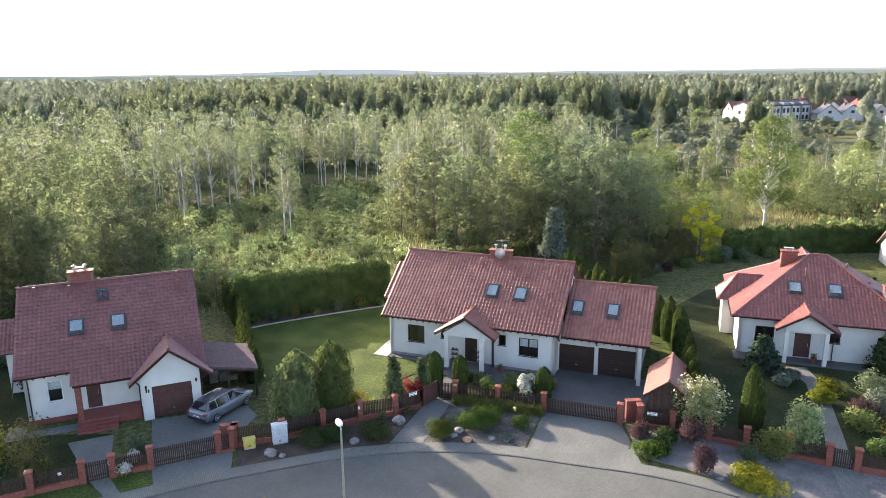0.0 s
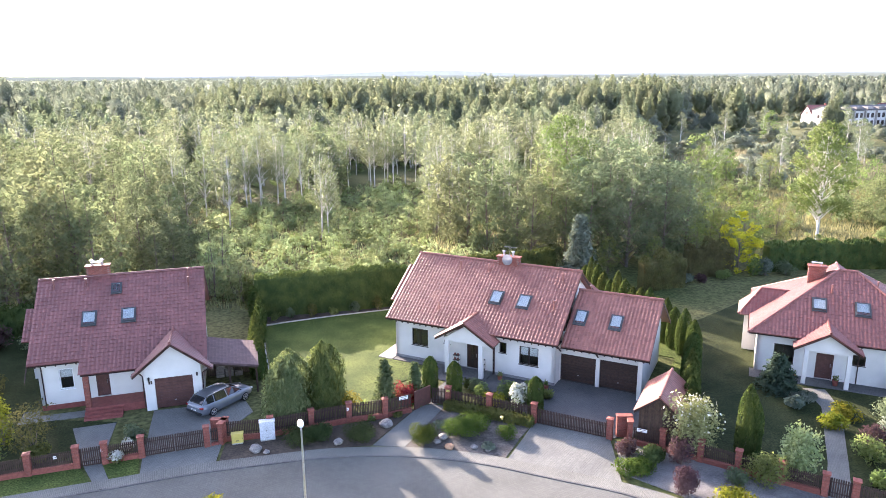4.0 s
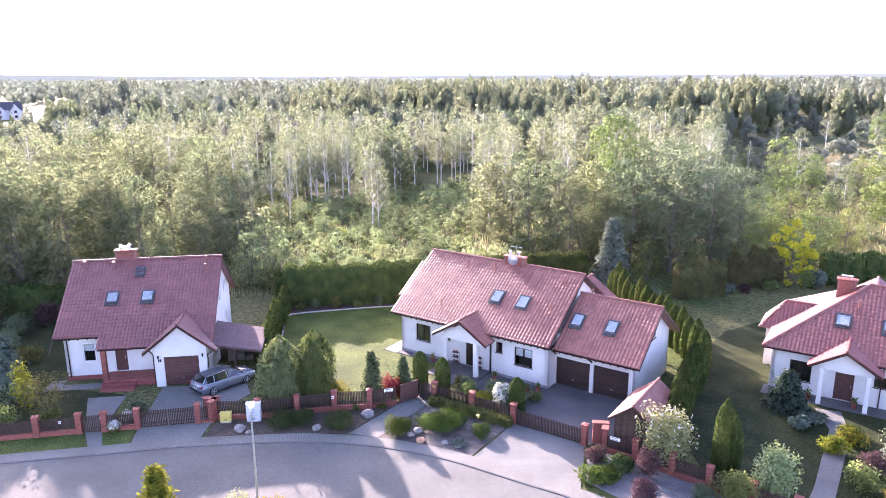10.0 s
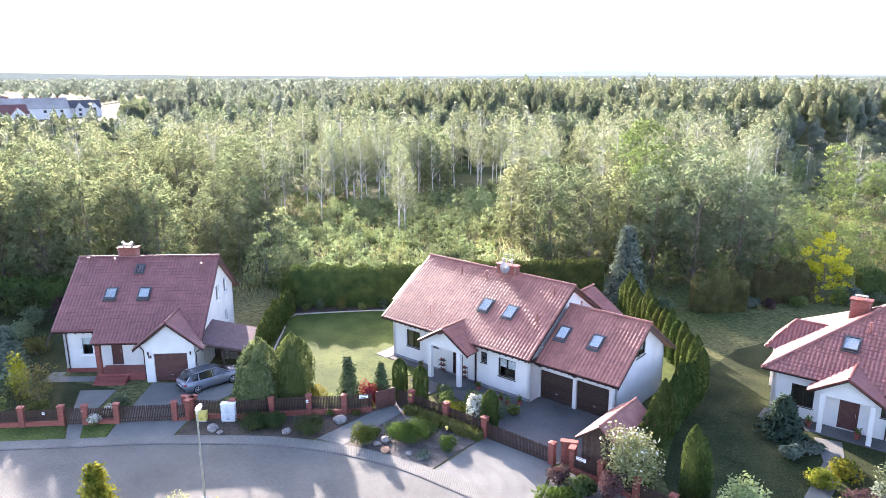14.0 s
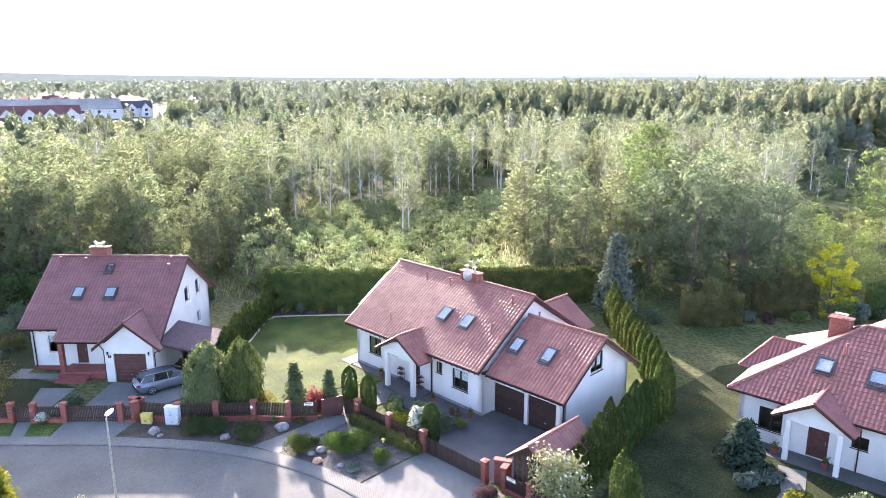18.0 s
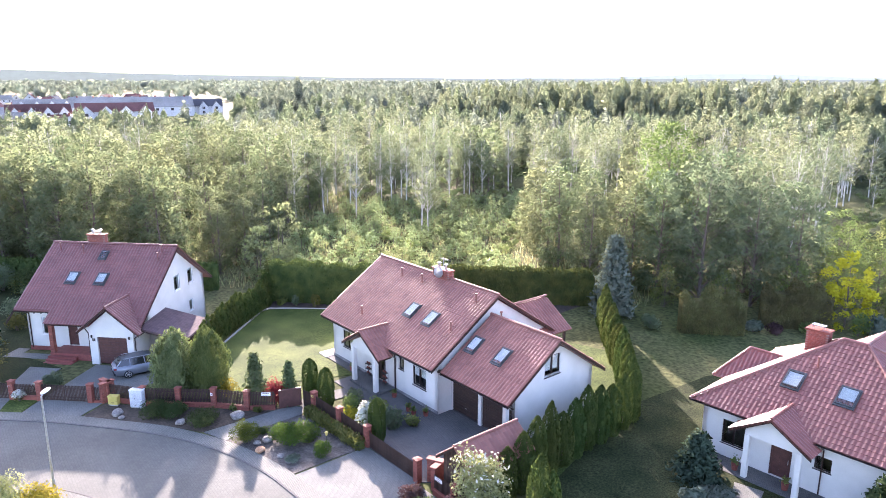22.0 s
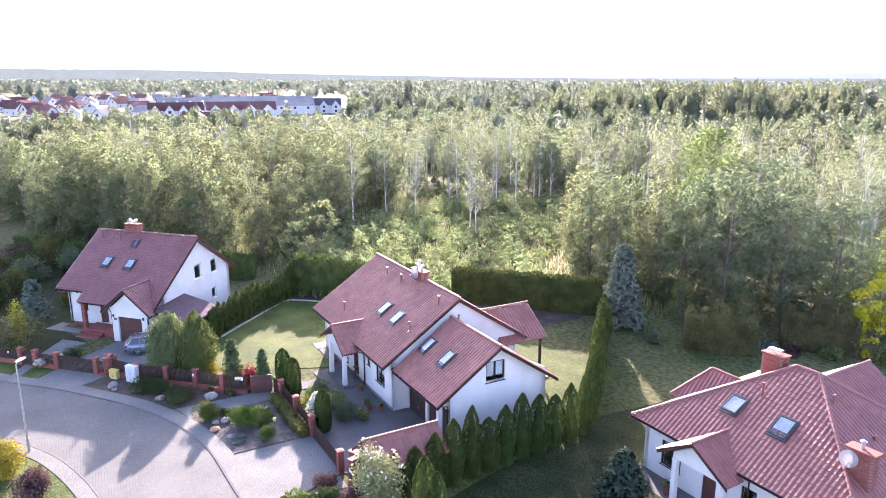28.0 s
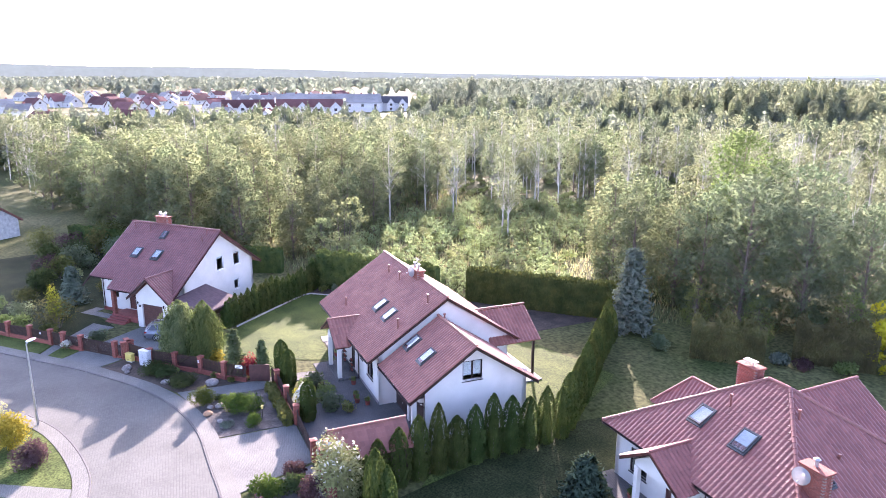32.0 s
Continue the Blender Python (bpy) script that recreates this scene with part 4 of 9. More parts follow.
def cross_gable(root, roof, uc, half, zr, z_eave, v0, v_meet_ridge, v_meet_eave, mt, tiles):
    """A small gable whose ridge runs back along v into a larger roof."""
    k = math.hypot(half, zr - z_eave)
    depth_r, depth_e = v_meet_ridge - v0, v_meet_eave - v0
    slope(root, roof, "gable_left", [(0, 0), (depth_e, 0), (depth_r, k), (0, k)][::1], (uc - half, v0, z_eave), (0, 1, 0), unit(half, 0, zr - z_eave), mt, tiles, 0.12) if False else None
    # left plane: along runs towards the front so that the normal points up
    slope(root, roof, "gable_left", [(-depth_e, 0), (0, 0), (0, k), (-depth_r, k)], (uc - half, v0, z_eave), (0, -1, 0), unit(half, 0, zr - z_eave), mt, tiles, 0.12)
    slope(root, roof, "gable_right", [(0, 0), (depth_e, 0), (depth_r, k), (0, k)], (uc + half, v0, z_eave), (0, 1, 0), unit(-half, 0, zr - z_eave), mt, tiles, 0.12)
    ridge_caps(roof, (uc, v0, zr + 0.05), (uc, v_meet_ridge, zr + 0.05), mt, 0.11)
    for s in (-1, 1):
        bargeboard(root, (uc + s * half, v0 + 0.02, z_eave - 0.01), (uc, v0 + 0.02, zr - 0.01), 0.2)


def roof_part(root, label):
    e = new("roof")
    e.parent = root
    e["label"] = label
    return e


# the middle house, with porch and two garages
def build_house_middle():
    root = thing("house", -7.69, 52.66, 0, -17.4, "white plastered bungalow with red tiled gable roof and double garage", "house", "houses")
    roof = roof_part(root, "red-brown tiled gable roofs in bright low light")
    tm = tile_mesh("tile", M_TILE, wave=1.5, lip=0.036)
    zg = -0.12
    gable_house(root, roof, -0.42, 14.12, -1.06, 11.1, 3.56, 5.02, 7.57, M_TILE, tm)
    fw, W = Matrix.Translation((0, -0.16, 0)), 13.7
    kk = (7.57 - 3.56) / 6.08
    zt = 3.56 + kk * 0.9 - 0.26
    holes = [(1.54, 3.0, 1.21, 2.66), (4.43, 4.99, 1.83, 2.55), (6.48, 7.48, 0.12, 2.29), (9.23, 9.81, 1.85, 2.72), (10.86, 12.38, 1.22, 2.68)]
    wall("wall_front", root, fw, W, zg - 0.3, zt, holes)
    for h in (holes[0], holes[4]):
        window(root, fw, *h, blind=0.0 if h is holes[0] else 0.5)
    window(root, fw, *holes[1], sashes=1), window(root, fw, *holes[3], sashes=1)
    panel_door(root, fw, 6.56, 7.40, 0.12, 2.2, M_DARKWOOD, True, label="dark brown wooden front door with a glass strip")
    wall("wall_side_west", root, Matrix.Translation((0.3, -0.16, 0)) @ Matrix.Rotation(math.pi / 2, 4, "Z"), 10.36, zg - 0.3, zt, [], gable=[(0, zt), (10.36, zt), (5.18, zt + kk * 5.18 - 0.05)])
    wall("wall_side_east", root, Matrix.Translation((13.7, -0.16, 0)) @ Matrix.Rotation(math.pi / 2, 4, "Z"), 10.36, zg - 0.3, zt, [], gable=[(0, zt), (10.36, zt), (5.18, zt + kk * 5.18 - 0.05)])
    wall("wall_back", root, Matrix.Translation((13.7, 10.2, 0)) @ Matrix.Rotation(math.pi, 4, "Z"), W, zg - 0.3, zt, [])
    part("plinth", box(bmesh.new(), -0.02, 13.72, -0.18, -0.155, zg - 0.2, 0.16), M_PLINTH, root, "grey plinth")
    part("plinth", box(bmesh.new(), -0.02, 0.005, -0.18, 10.2, zg - 0.2, 0.16), M_PLINTH, root, "grey plinth")
    part("floor_slab", box(bmesh.new(), 0.3, 13.4, 0.2, 9.9, zg, 0.1), M_DARKROOM, root)
    rafters(root, -0.3, 4.6, -1.06, 3.56, kk, 9), rafters(root, 9.6, 14.0, -1.06, 3.56, kk, 8)
    gutter(root, (-0.4, -1.12, 3.5), (5.0, -1.12, 3.5))
    gutter(root, (9.3, -1.12, 3.5), (14.1, -1.12, 3.5), (8.75, -0.22, 9.3, -1.1, 3.45), 0.0)
    # porch
    v0 = -2.2
    cross_gable(root, roof, 7.1, 2.45, 4.55, 3.05, v0, 0.45, -1.0, M_TILE, tm)
    prism_bm = prism(bmesh.new(), [(5.2, 2.78), (9.0, 2.78), (9.0, 2.95), (7.1, 4.18), (5.2, 2.95)], v0 + 0.45, v0 + 0.65, "y")
    part("porch_gable", prism_bm, M_PLASTER, root)
    for u in (5.3, 8.15):
        part("porch_post", bevelled_box(u, u + 0.34, v0 + 0.42, v0 + 0.72, zg, 2.8, 0.015), M_PLASTER, root, "square white plastered porch post")
    for u in (5.35, 8.65):
        part("porch_beam", box(bmesh.new(), u - 0.1, u + 0.1, v0 + 0.65, -0.16, 2.75, 2.95), M_PLASTER, root)
    part("porch_floor", bevelled_box(5.2, 8.7, v0 + 0.3, -0.19, zg - 0.1, 0.1, 0.015), M_YARD, root, "porch floor with a step, dark tiles")
    gutter(root, (9.5, v0 + 0.1, 3.0), (9.5, -1.1, 3.0), (8.85, -0.25, 9.5, -0.9, 3.0), 0.0)
    # roof windows, vents, chimney
    ek = unit(0, 6.08, 4.01)
    nn = Vector((1, 0, 0)).cross(ek)
    def on(u, v, lift=0.05):
        return Vector((u, v, 3.56 + (v + 1.06) * kk)) + nn * lift
    skylight(root, roof, on(7.70, 1.40), (1, 0, 0), ek, 0.86, 1.2, blind=0.9), skylight(root, roof, on(10.0, 1.35), (1, 0, 0), ek, 0.9, 1.2, blind=0.9)
    for u, v in ((4.06, 3.95), (6.6, 4.0), (12.91, 3.95), (12.96, 1.6), (3.84, 0.2)):
        vent(root, on(u, v, 0), M_TILE)
    chimney(root, 7.0, 8.85, 4.72, 5.3, 6.9, 8.12, 2)
    satellite_dish(root, 7.9, 4.75, 8.0, 15)
    bm = bmesh.new()
    tube(bm, (8.0, 5.0, 8.1), (8.0, 5.0, 9.1), 0.02, 0.02, 6), tube(bm, (7.5, 5.0, 8.95), (8.6, 5.0, 9.0), 0.012, 0.012, 5)
    for i in range(6):
        tube(bm, (7.55 + i * 0.2, 4.8, 8.96), (7.55 + i * 0.2, 5.2, 8.96), 0.006, 0.006, 4)
    part("aerial", bm, M_STEEL, root, "thin metal television aerial")
    # garages
    kg = (6.32 - 3.25) / (4.27 + 0.32)
    gable_house(root, roof, 14.13, 20.55, -0.32, 8.95, 3.25, 4.27, 6.32, M_TILE, tm)
    fg, zt2 = Matrix.Translation((13.7, 0.99, 0)), 3.25 + kg * 1.31 - 0.26
    gh = [(0.08, 2.78, zg - 0.35, 2.16), (3.07, 5.84, zg - 0.35, 2.2)]
    wall("garage_wall_front", root, fg, 6.15, zg - 0.3, zt2, gh)
    for h in gh:
        garage_door(root, fg, h[0], h[1], 0.02, h[3], M_DARKWOOD)
    part("garage_floor", box(bmesh.new(), 13.75, 19.6, 1.1, 8.2, -0.3, -0.02), M_DARKROOM, root)
    wl = 7.4
    hole = (2.62, 4.05, 3.72, 5.12)
    fs = Matrix.Translation((19.86, 0.99, 0)) @ Matrix.Rotation(math.pi / 2, 4, "Z")
    wall("garage_wall_side", root, fs, wl, -0.6, zt2, [])
    # the gable with its window: strips round the opening
    bm = bmesh.new()
    def zl(x):
        return zt2 + kg * min(x, 2 * 3.28 - x)
    for xa, xb, za, zb_ in ((0, hole[0], None, None), (hole[1], wl, None, None), (hole[0], hole[1], None, hole[2]), (hole[0], hole[1], hole[3], None)):
        xs = sorted({xa, xb, 3.28} if xa < 3.28 < xb else {xa, xb})
        lo = [(x, zt2 if za is None else za) for x in xs]
        hi = [(x, max(zt2 - 0.05, zl(x)) if zb_ is None else zb_) for x in reversed(xs)]
        if zb_ is None and za is None and xa == 0:
            hi[-1] = (xa, zt2 + 0.001)
        prism(bm, lo + hi, 0, 0.3, "y")
    bmesh.ops.transform(bm, matrix=fs, verts=bm.verts[:])
    part("garage_gable", bm, M_PLASTER, root)
    window(root, fs, *hole, blind=0.75, label="gable window with dark frame and pale curtains")
    wall("garage_wall_back", root, Matrix.Translation((19.86, 8.39, 0)) @ Matrix.Rotation(math.pi, 4, "Z"), 6.0, -0.6, 3.4, [])
    for u in (13.78, 16.63, 19.75):
        bm = bmesh.new()
        tube(bm, (u, 0.95, 2.35), (u, -0.2, 3.2), 0.06, 0.06, 6), box(bm, u - 0.07, u + 0.07, -0.25, 0.95, 3.05, 3.2)
        part("eave_bracket", bm, M_DARKWOOD, root, "dark timber bracket under the eave")
    part("corner_post", bevelled_box(19.72, 20.02, 0.05, 0.35, zg - 0.2, 3.1, 0.015), M_PLASTER, root, "white post at the garage corner")
    gutter(root, (14.15, -0.38, 3.18), (20.55, -0.38, 3.18), (19.7, 0.9, 20.1, -0.35, 3.1), 0.0)
    rafters(root, 14.3, 20.4, -0.32, 3.25, kg, 11)
    for u, v in ((14.55, 1.5), (17.2, 1.5)):
        p = Vector((u, v, 3.25 + (v + 0.32) * kg)) + nn * 0.05
        skylight(root, roof, p, (1, 0, 0), unit(0, 4.59, 3.07), 0.8, 1.25, blind=0.8)
    vent(root, (15.0, 4.4, 6.3), M_TILE, 0.35)
    # covered terrace at the back
    slope(root, roof, "terrace_east", [(0, 0), (4.2, 0), (4.2, 3.3), (0, 3.3)], (14.3, 8.6, 3.35), (0, 1, 0), unit(-2.8, 0, 1.95), M_TILE, tm, 0.12)
    slope(root, roof, "terrace_west", [(-4.2, 0), (0, 0), (0, 3.3), (-4.2, 3.3)], (8.7, 8.6, 3.35), (0, -1, 0), unit(2.8, 0, 1.95), M_TILE, tm, 0.12)
    ridge_caps(roof, (11.5, 8.0, 5.4), (11.5, 12.8, 5.4), M_TILE, 0.11)
    for u in (9.1, 13.9):
        part("terrace_post", bevelled_box(u - 0.09, u + 0.09, 12.3, 12.48, -0.2, 3.3, 0.01), M_DARKWOOD, root, "dark timber terrace post")
    part("terrace_floor", box(bmesh.new(), 8.6, 14.4, 10.22, 13.0, -0.4, 0.05), M_CONCRETE, root)
    slope(root, roof, "side_strip", [(0, 0), (0.62, 0), (0.62, 4.0), (0, 4.0)], (-1.05, 0.9, 4.42), (1, 0, 0), ek, M_TILE, tm, 0.12)
    part("side_wall", prism(bmesh.new(), [(1.5, -0.3), (4.2, -0.3), (4.2, 6.2), (1.5, 4.5)], -0.85, 0.0, "x"), M_PLASTER, root)
    return root


build_house_middle()


# the western house, with projecting garage and steps
def build_house_west():
    root = thing("house", -30.44, 39.49, 0, 26.0, "white plastered house with wine-red tiled roof and projecting garage", "house", "houses")
    roof = roof_part(root, "wine-red tiled gable roof, shaded side")
    mt = M_TILE_DARK
    tm = tile_mesh("tile", mt, wave=1.1, lip=0.038)
    k = (8.0 - 3.62) / (4.96 + 1.01)
    e = unit(0, 1, k)
    c = math.hypot(1, k)
    u0, u1, v0, vr, zr = -0.36, 11.37, -1.97, 4.96, 8.0
    ze = 3.62 + k * (v0 + 1.01)
    L, low = (vr - v0) * c, 0.94 * c
    cut = [(0, low), (3.4, low), (3.4, 0), (u1 - u0, 0), (u1 - u0, L), (0, L)]
    gable_house(root, roof, u0, u1, v0, 10.95, ze, vr, zr, mt, tm, cut)
    zg = -0.25
    zt = 3.62 + k * 1.01 - 0.26
    holes = [(1.30, 2.22, 1.21, 2.75), (3.62, 4.5, 0.32, 2.36)]
    fw = Matrix.Identity(4)
    wall("wall_front", root, fw, 10.9, zg - 0.3, zt, holes)
    window(root, fw, *holes[0], frame_mat=M_WHITEFRAME, sashes=1, blind=0.45, label="window in a white frame with a half-drawn blind")
    panel_door(root, fw, 3.7, 4.42, 0.34, 2.28, M_REDWOOD, label="mahogany wooden front door")
    side = [(0, zt), (10.0, zt), (4.96, zr - 0.30)]
    wall("wall_side_west", root, Matrix.Translation((0.3, 0, 0)) @ Matrix.Rotation(math.pi / 2, 4, "Z"), 10, zg - 0.3, zt, [], gable=side)
    gw = Matrix.Translation((10.9, 0, 0)) @ Matrix.Rotation(math.pi / 2, 4, "Z")
    wh = [(4.6, 5.6, 3.9, 5.35), (7.1, 8.1, 3.9, 5.35), (7.0, 7.7, 1.3, 2.4)]
    bm = bmesh.new()
    wall("wall_side_east", root, gw, 10, zg - 0.3, 3.6, [wh[2]])
    def zl(x):
        return zt + k * x if x < 4.96 else zr - 0.3 - (zr - 0.3 - zt) * (x - 4.96) / 5.04
    segs = [(0, 4.6, 3.6, None), (5.6, 7.1, 3.6, None), (8.1, 10, 3.6, None)] + [s for h in wh[:2] for s in ((h[0], h[1], 3.6, h[2]), (h[0], h[1], h[3], None))]
    for xa, xb, za, zb_ in segs:
        xs = sorted({xa, xb, 4.96} if xa < 4.96 < xb else {xa, xb})
        prism(bm, [(x, za) for x in xs] + [(x, (min(zl(x), zr - 0.3) if zb_ is None else zb_)) for x in reversed(xs)], 0, 0.3, "y")
    bmesh.ops.transform(bm, matrix=gw, verts=bm.verts[:])
    part("east_gable", bm, M_PLASTER, root)
    for h in wh:
        window(root, gw, *h, frame_mat=M_WHITEFRAME, sashes=1, blind=0.2, label="window in a white frame")
    wall("wall_back", root, Matrix.Translation((10.9, 10, 0)) @ Matrix.Rotation(math.pi, 4, "Z"), 10.9, zg - 0.3, zt, [])
    part("plinth", box(bmesh.new(), -0.02, 3.1, -0.025, 0.005, zg - 0.2, 0.12), M_REDPLINTH, root, "dark red plinth")
    part("floor_slab", box(bmesh.new(), 0.3, 10.6, 0.3, 9.7, zg, 0.2), M_DARKROOM, root)
    # entrance terrace, steps and red column
    part("terrace", bevelled_box(3.05, 7.05, -1.75, -0.01, zg - 0.2, 0.30, 0.015), M_REDPLINTH, root, "raised terrace of dark red tiles")
    for i in range(3):
        part("step", bevelled_box(3.05, 5.5, -1.75 - 0.32 * (i + 1), -1.752 - 0.32 * i, zg - 0.2, 0.30 - 0.16 * (i + 1), 0.012), M_REDPLINTH, root, "dark red tiled step")
    brickwork(root, 3.1, 3.45, -1.7, -1.36, 0.30, 2.85)
    wall("entrance_wall", root, Matrix.Translation((6.9, -1.0, 0)), 0.25, zg, 2.7, [])
    # projecting garage
    uc, half, gz, gze, gv = 9.04, 2.65, 4.80, 2.66, -2.84
    cross_gable(root, roof, uc, half, gz, gze, gv, 0.5, -2.35, mt, tm)
    fg = Matrix.Translation((7.08, -2.28, 0))
    wall("garage_wall", root, fg, 3.78, zg - 0.3, 2.75, [(0.66, 3.2, zg - 0.35, 2.12)], gable=[(0, 2.75), (3.78, 2.75), (3.78, 2.96), (1.96, 4.5), (0, 2.9)])
    garage_door(root, fg, 0.66, 3.2, -0.2, 2.12, M_REDWOOD)
    for u in (7.08, 10.56):
        wall("garage_side", root, Matrix.Translation((u + 0.3, -1.975, 0)) @ Matrix.Rotation(math.pi / 2, 4, "Z"), 1.97, zg - 0.3, 2.75, [])
    wall_lamp(root, 7.4, -2.28, 2.2), wall_lamp(root, 10.6, -2.28, 2.2)
    bm = bmesh.new()
    box(bm, 7.35, 7.45, -2.31, -2.285, 1.75, 1.98), box(bm, 7.49, 7.59, -2.31, -2.285, 1.75, 1.98)
    part("house_plate", bm, M_FRAME, root, "dark bars on the wall")
    gutter(root, (-0.36, -1.07, 3.54), (3.0, -1.07, 3.54), (0.25, -0.06, 0.3, -1.0, 3.5), 0)
    gutter(root, (3.05, -2.03, ze - 0.06), (6.5, -2.03, ze - 0.06), (7.0, -2.2, 6.5, -2.03, ze - 0.1), 0)
    gutter(root, (11.7, -2.8, 2.62), (11.7, -1.9, 2.62), (10.95, -2.2, 11.65, -2.3, 2.6), 0)
    rafters(root, -0.2, 3.0, -1.01, 3.62, k, 5)
    def on(u, v, lift=0.05):
        return Vector((u, v, 3.62 + (v + 1.01) * k)) + Vector((0, -k, 1)).normalized() * lift
    for u in (2.93, 5.57):
        skylight(root, roof, on(u, 1.32), (1, 0, 0), e, 0.86, 1.15, blind=0.8)
    skylight(root, roof, on(4.78, 3.52), (1, 0, 0), e, 0.6, 0.85, blind=0.1)
    for u, v in ((0.81, 4.2), (3.01, 4.1), (10.2, 3.6), (10.2, 4.3)):
        vent(root, on(u, v, 0), mt)
    chimney(root, 2.95, 4.55, 4.9, 5.5, 7.3, 8.75, 2, True)
    # lower wing behind, reaching a little past the west gable
    slope(root, roof, "wing_front", [(0, 0), (2.6, 0), (2.6, 3.1), (0, 3.1)], (-2.3, 5.6, 3.1), (1, 0, 0), e, mt, tm, 0.12)
    slope(root, roof, "wing_back", [(0, 0), (2.6, 0), (2.6, 3.1), (0, 3.1)], (0.3, 10.6, 3.1), (-1, 0, 0), unit(0, -1, k), mt, tm, 0.12)
    wall("wing_wall", root, Matrix.Translation((-1.9, 6.2, 0)), 1.9, -0.6, 3.3, [])
    wall("wing_side", root, Matrix.Translation((-1.6, 6.5, 0)) @ Matrix.Rotation(math.pi / 2, 4, "Z"), 3.4, -0.6, 3.2, [], gable=[(0, 3.2), (3.4, 3.2), (1.7, 4.6)])
    return root


build_house_west()


def build_carport():
    """A lean-to roof on posts beside the western house."""
    root = thing("carport", -30.44, 39.49, 0, 26.0, "open carport with a dark shingle lean-to roof on timber posts", "carport")
    bm = bmesh.new()
    pts = [((10.93, -1.6), 2.75), ((14.86, -1.6), 1.95), ((14.95, 2.75), 2.2), ((10.93, 2.85), 3.05)]
    top = [bm.verts.new((u, v, z)) for (u, v), z in pts]
    bot = [bm.verts.new((u, v, z - 0.14)) for (u, v), z in pts]
    bm.faces.new(top), bm.faces.new(bot[::-1])
    for i in range(4):
        j = (i + 1) % 4
        bm.faces.new((top[i], bot[i], bot[j], top[j]))
    bmesh.ops.recalc_face_normals(bm, faces=bm.faces[:])
    part("roof", bm, M_SHINGLE, root, "dark mauve bitumen shingle roof")
    # rows of shingles, each a thin tab
    rows, cols = 16, 17
    me = bpy.data.meshes.new("shingle")
    b2 = bevelled_box(0.004, 0.246, -0.02, 0.29, 0, 0.008, 0.002)
    b2.to_mesh(me), b2.free()
    me.materials.append(M_SHINGLE)
    o, a = Vector((14.88, -1.6, 1.965)), Vector((0, 1, 0))
    for r in range(rows):
        for c in range(cols):
            f, g = r / rows, c / cols
            p = Vector((14.86 - 3.93 * f, -1.6 + 4.4 * g, 0))
            p.z = (1.95 + 0.25 * g) * (1 - f) + (2.75 + 0.30 * g) * f + 0.006
            ob = new("shingle", me)
            ob.parent = root
            upv, al = unit(-3.93, 0, 0.82), unit(0, 4.4, 0.27)
            nn = al.cross(upv).normalized()
            ob.matrix_basis = Matrix.Translation(p + nn * 0.004) @ Matrix((al, upv, nn)).transposed().to_4x4() @ Matrix.Diagonal((1.05, 0.9, 1, 1))
    for u, v, z in ((14.7, -1.4, 1.85), (14.75, 2.5, 2.05), (12.8, -1.4, 2.25)):
        part("post", bevelled_box(u - 0.07, u + 0.07, v - 0.07, v + 0.07, -0.4, z, 0.01), M_DARKWOOD, root)
    for v in (-1.4, 0.6, 2.5):
        part("beam", prism(bmesh.new(), [(10.95, 2.55), (14.8, 1.78), (14.8, 1.66), (10.95, 2.4)], v - 0.05, v + 0.05, "y"), M_DARKWOOD, root)
    for i in range(22):
        part("back_board", box(bmesh.new(), 11.0 + i * 0.175, 11.16 + i * 0.175, 2.55, 2.58, -0.3, 2.05), M_SHEDWOOD, root)
    return root


def crate(x, y, z, rz):
    """A slatted wooden crate."""
    root = thing("crate", x, y, z, rz, "pale slatted wooden crate stacked under a carport", "crate", "stacked crates")
    for s in (-1, 1):
        for k in range(3):
            part("slat", bevelled_box(-0.3, 0.3, s * 0.2 - 0.009, s * 0.2 + 0.009, 0.02 + k * 0.1, 0.09 + k * 0.1, 0.003), M_CRATE, root)
            part("slat", bevelled_box(s * 0.29 - 0.009, s * 0.29 + 0.009, -0.19, 0.19, 0.02 + k * 0.1, 0.09 + k * 0.1, 0.003), M_CRATE, root)
    part("crate_floor", bevelled_box(-0.28, 0.28, -0.19, 0.19, 0.0, 0.018, 0.003), M_CRATE, root)


M_CRATE = mat("weathered_pale_wood", (0.24, 0.21, 0.17), (0.36, 0.32, 0.27), 4, 0.85, 0.3, 40, piece=0.2)
for du, dv, lv in ((12.0, 2.1, 0), (12.0, 2.1, 1), (12.05, 2.1, 2), (12.7, 2.15, 0), (12.7, 2.1, 1), (13.4, 2.1, 0)):
    p = FRAME1 @ Vector((du, dv, 0))
    crate(p.x, p.y, ground_z(p.x) + 0.06 + lv * 0.32, 26 + 3 * lv)
M_SHINGLE = mat("mauve_bitumen_shingle", (0.085, 0.055, 0.06), (0.13, 0.085, 0.088), 2, 0.9, 0.3, 60, piece=0.15)
build_carport()


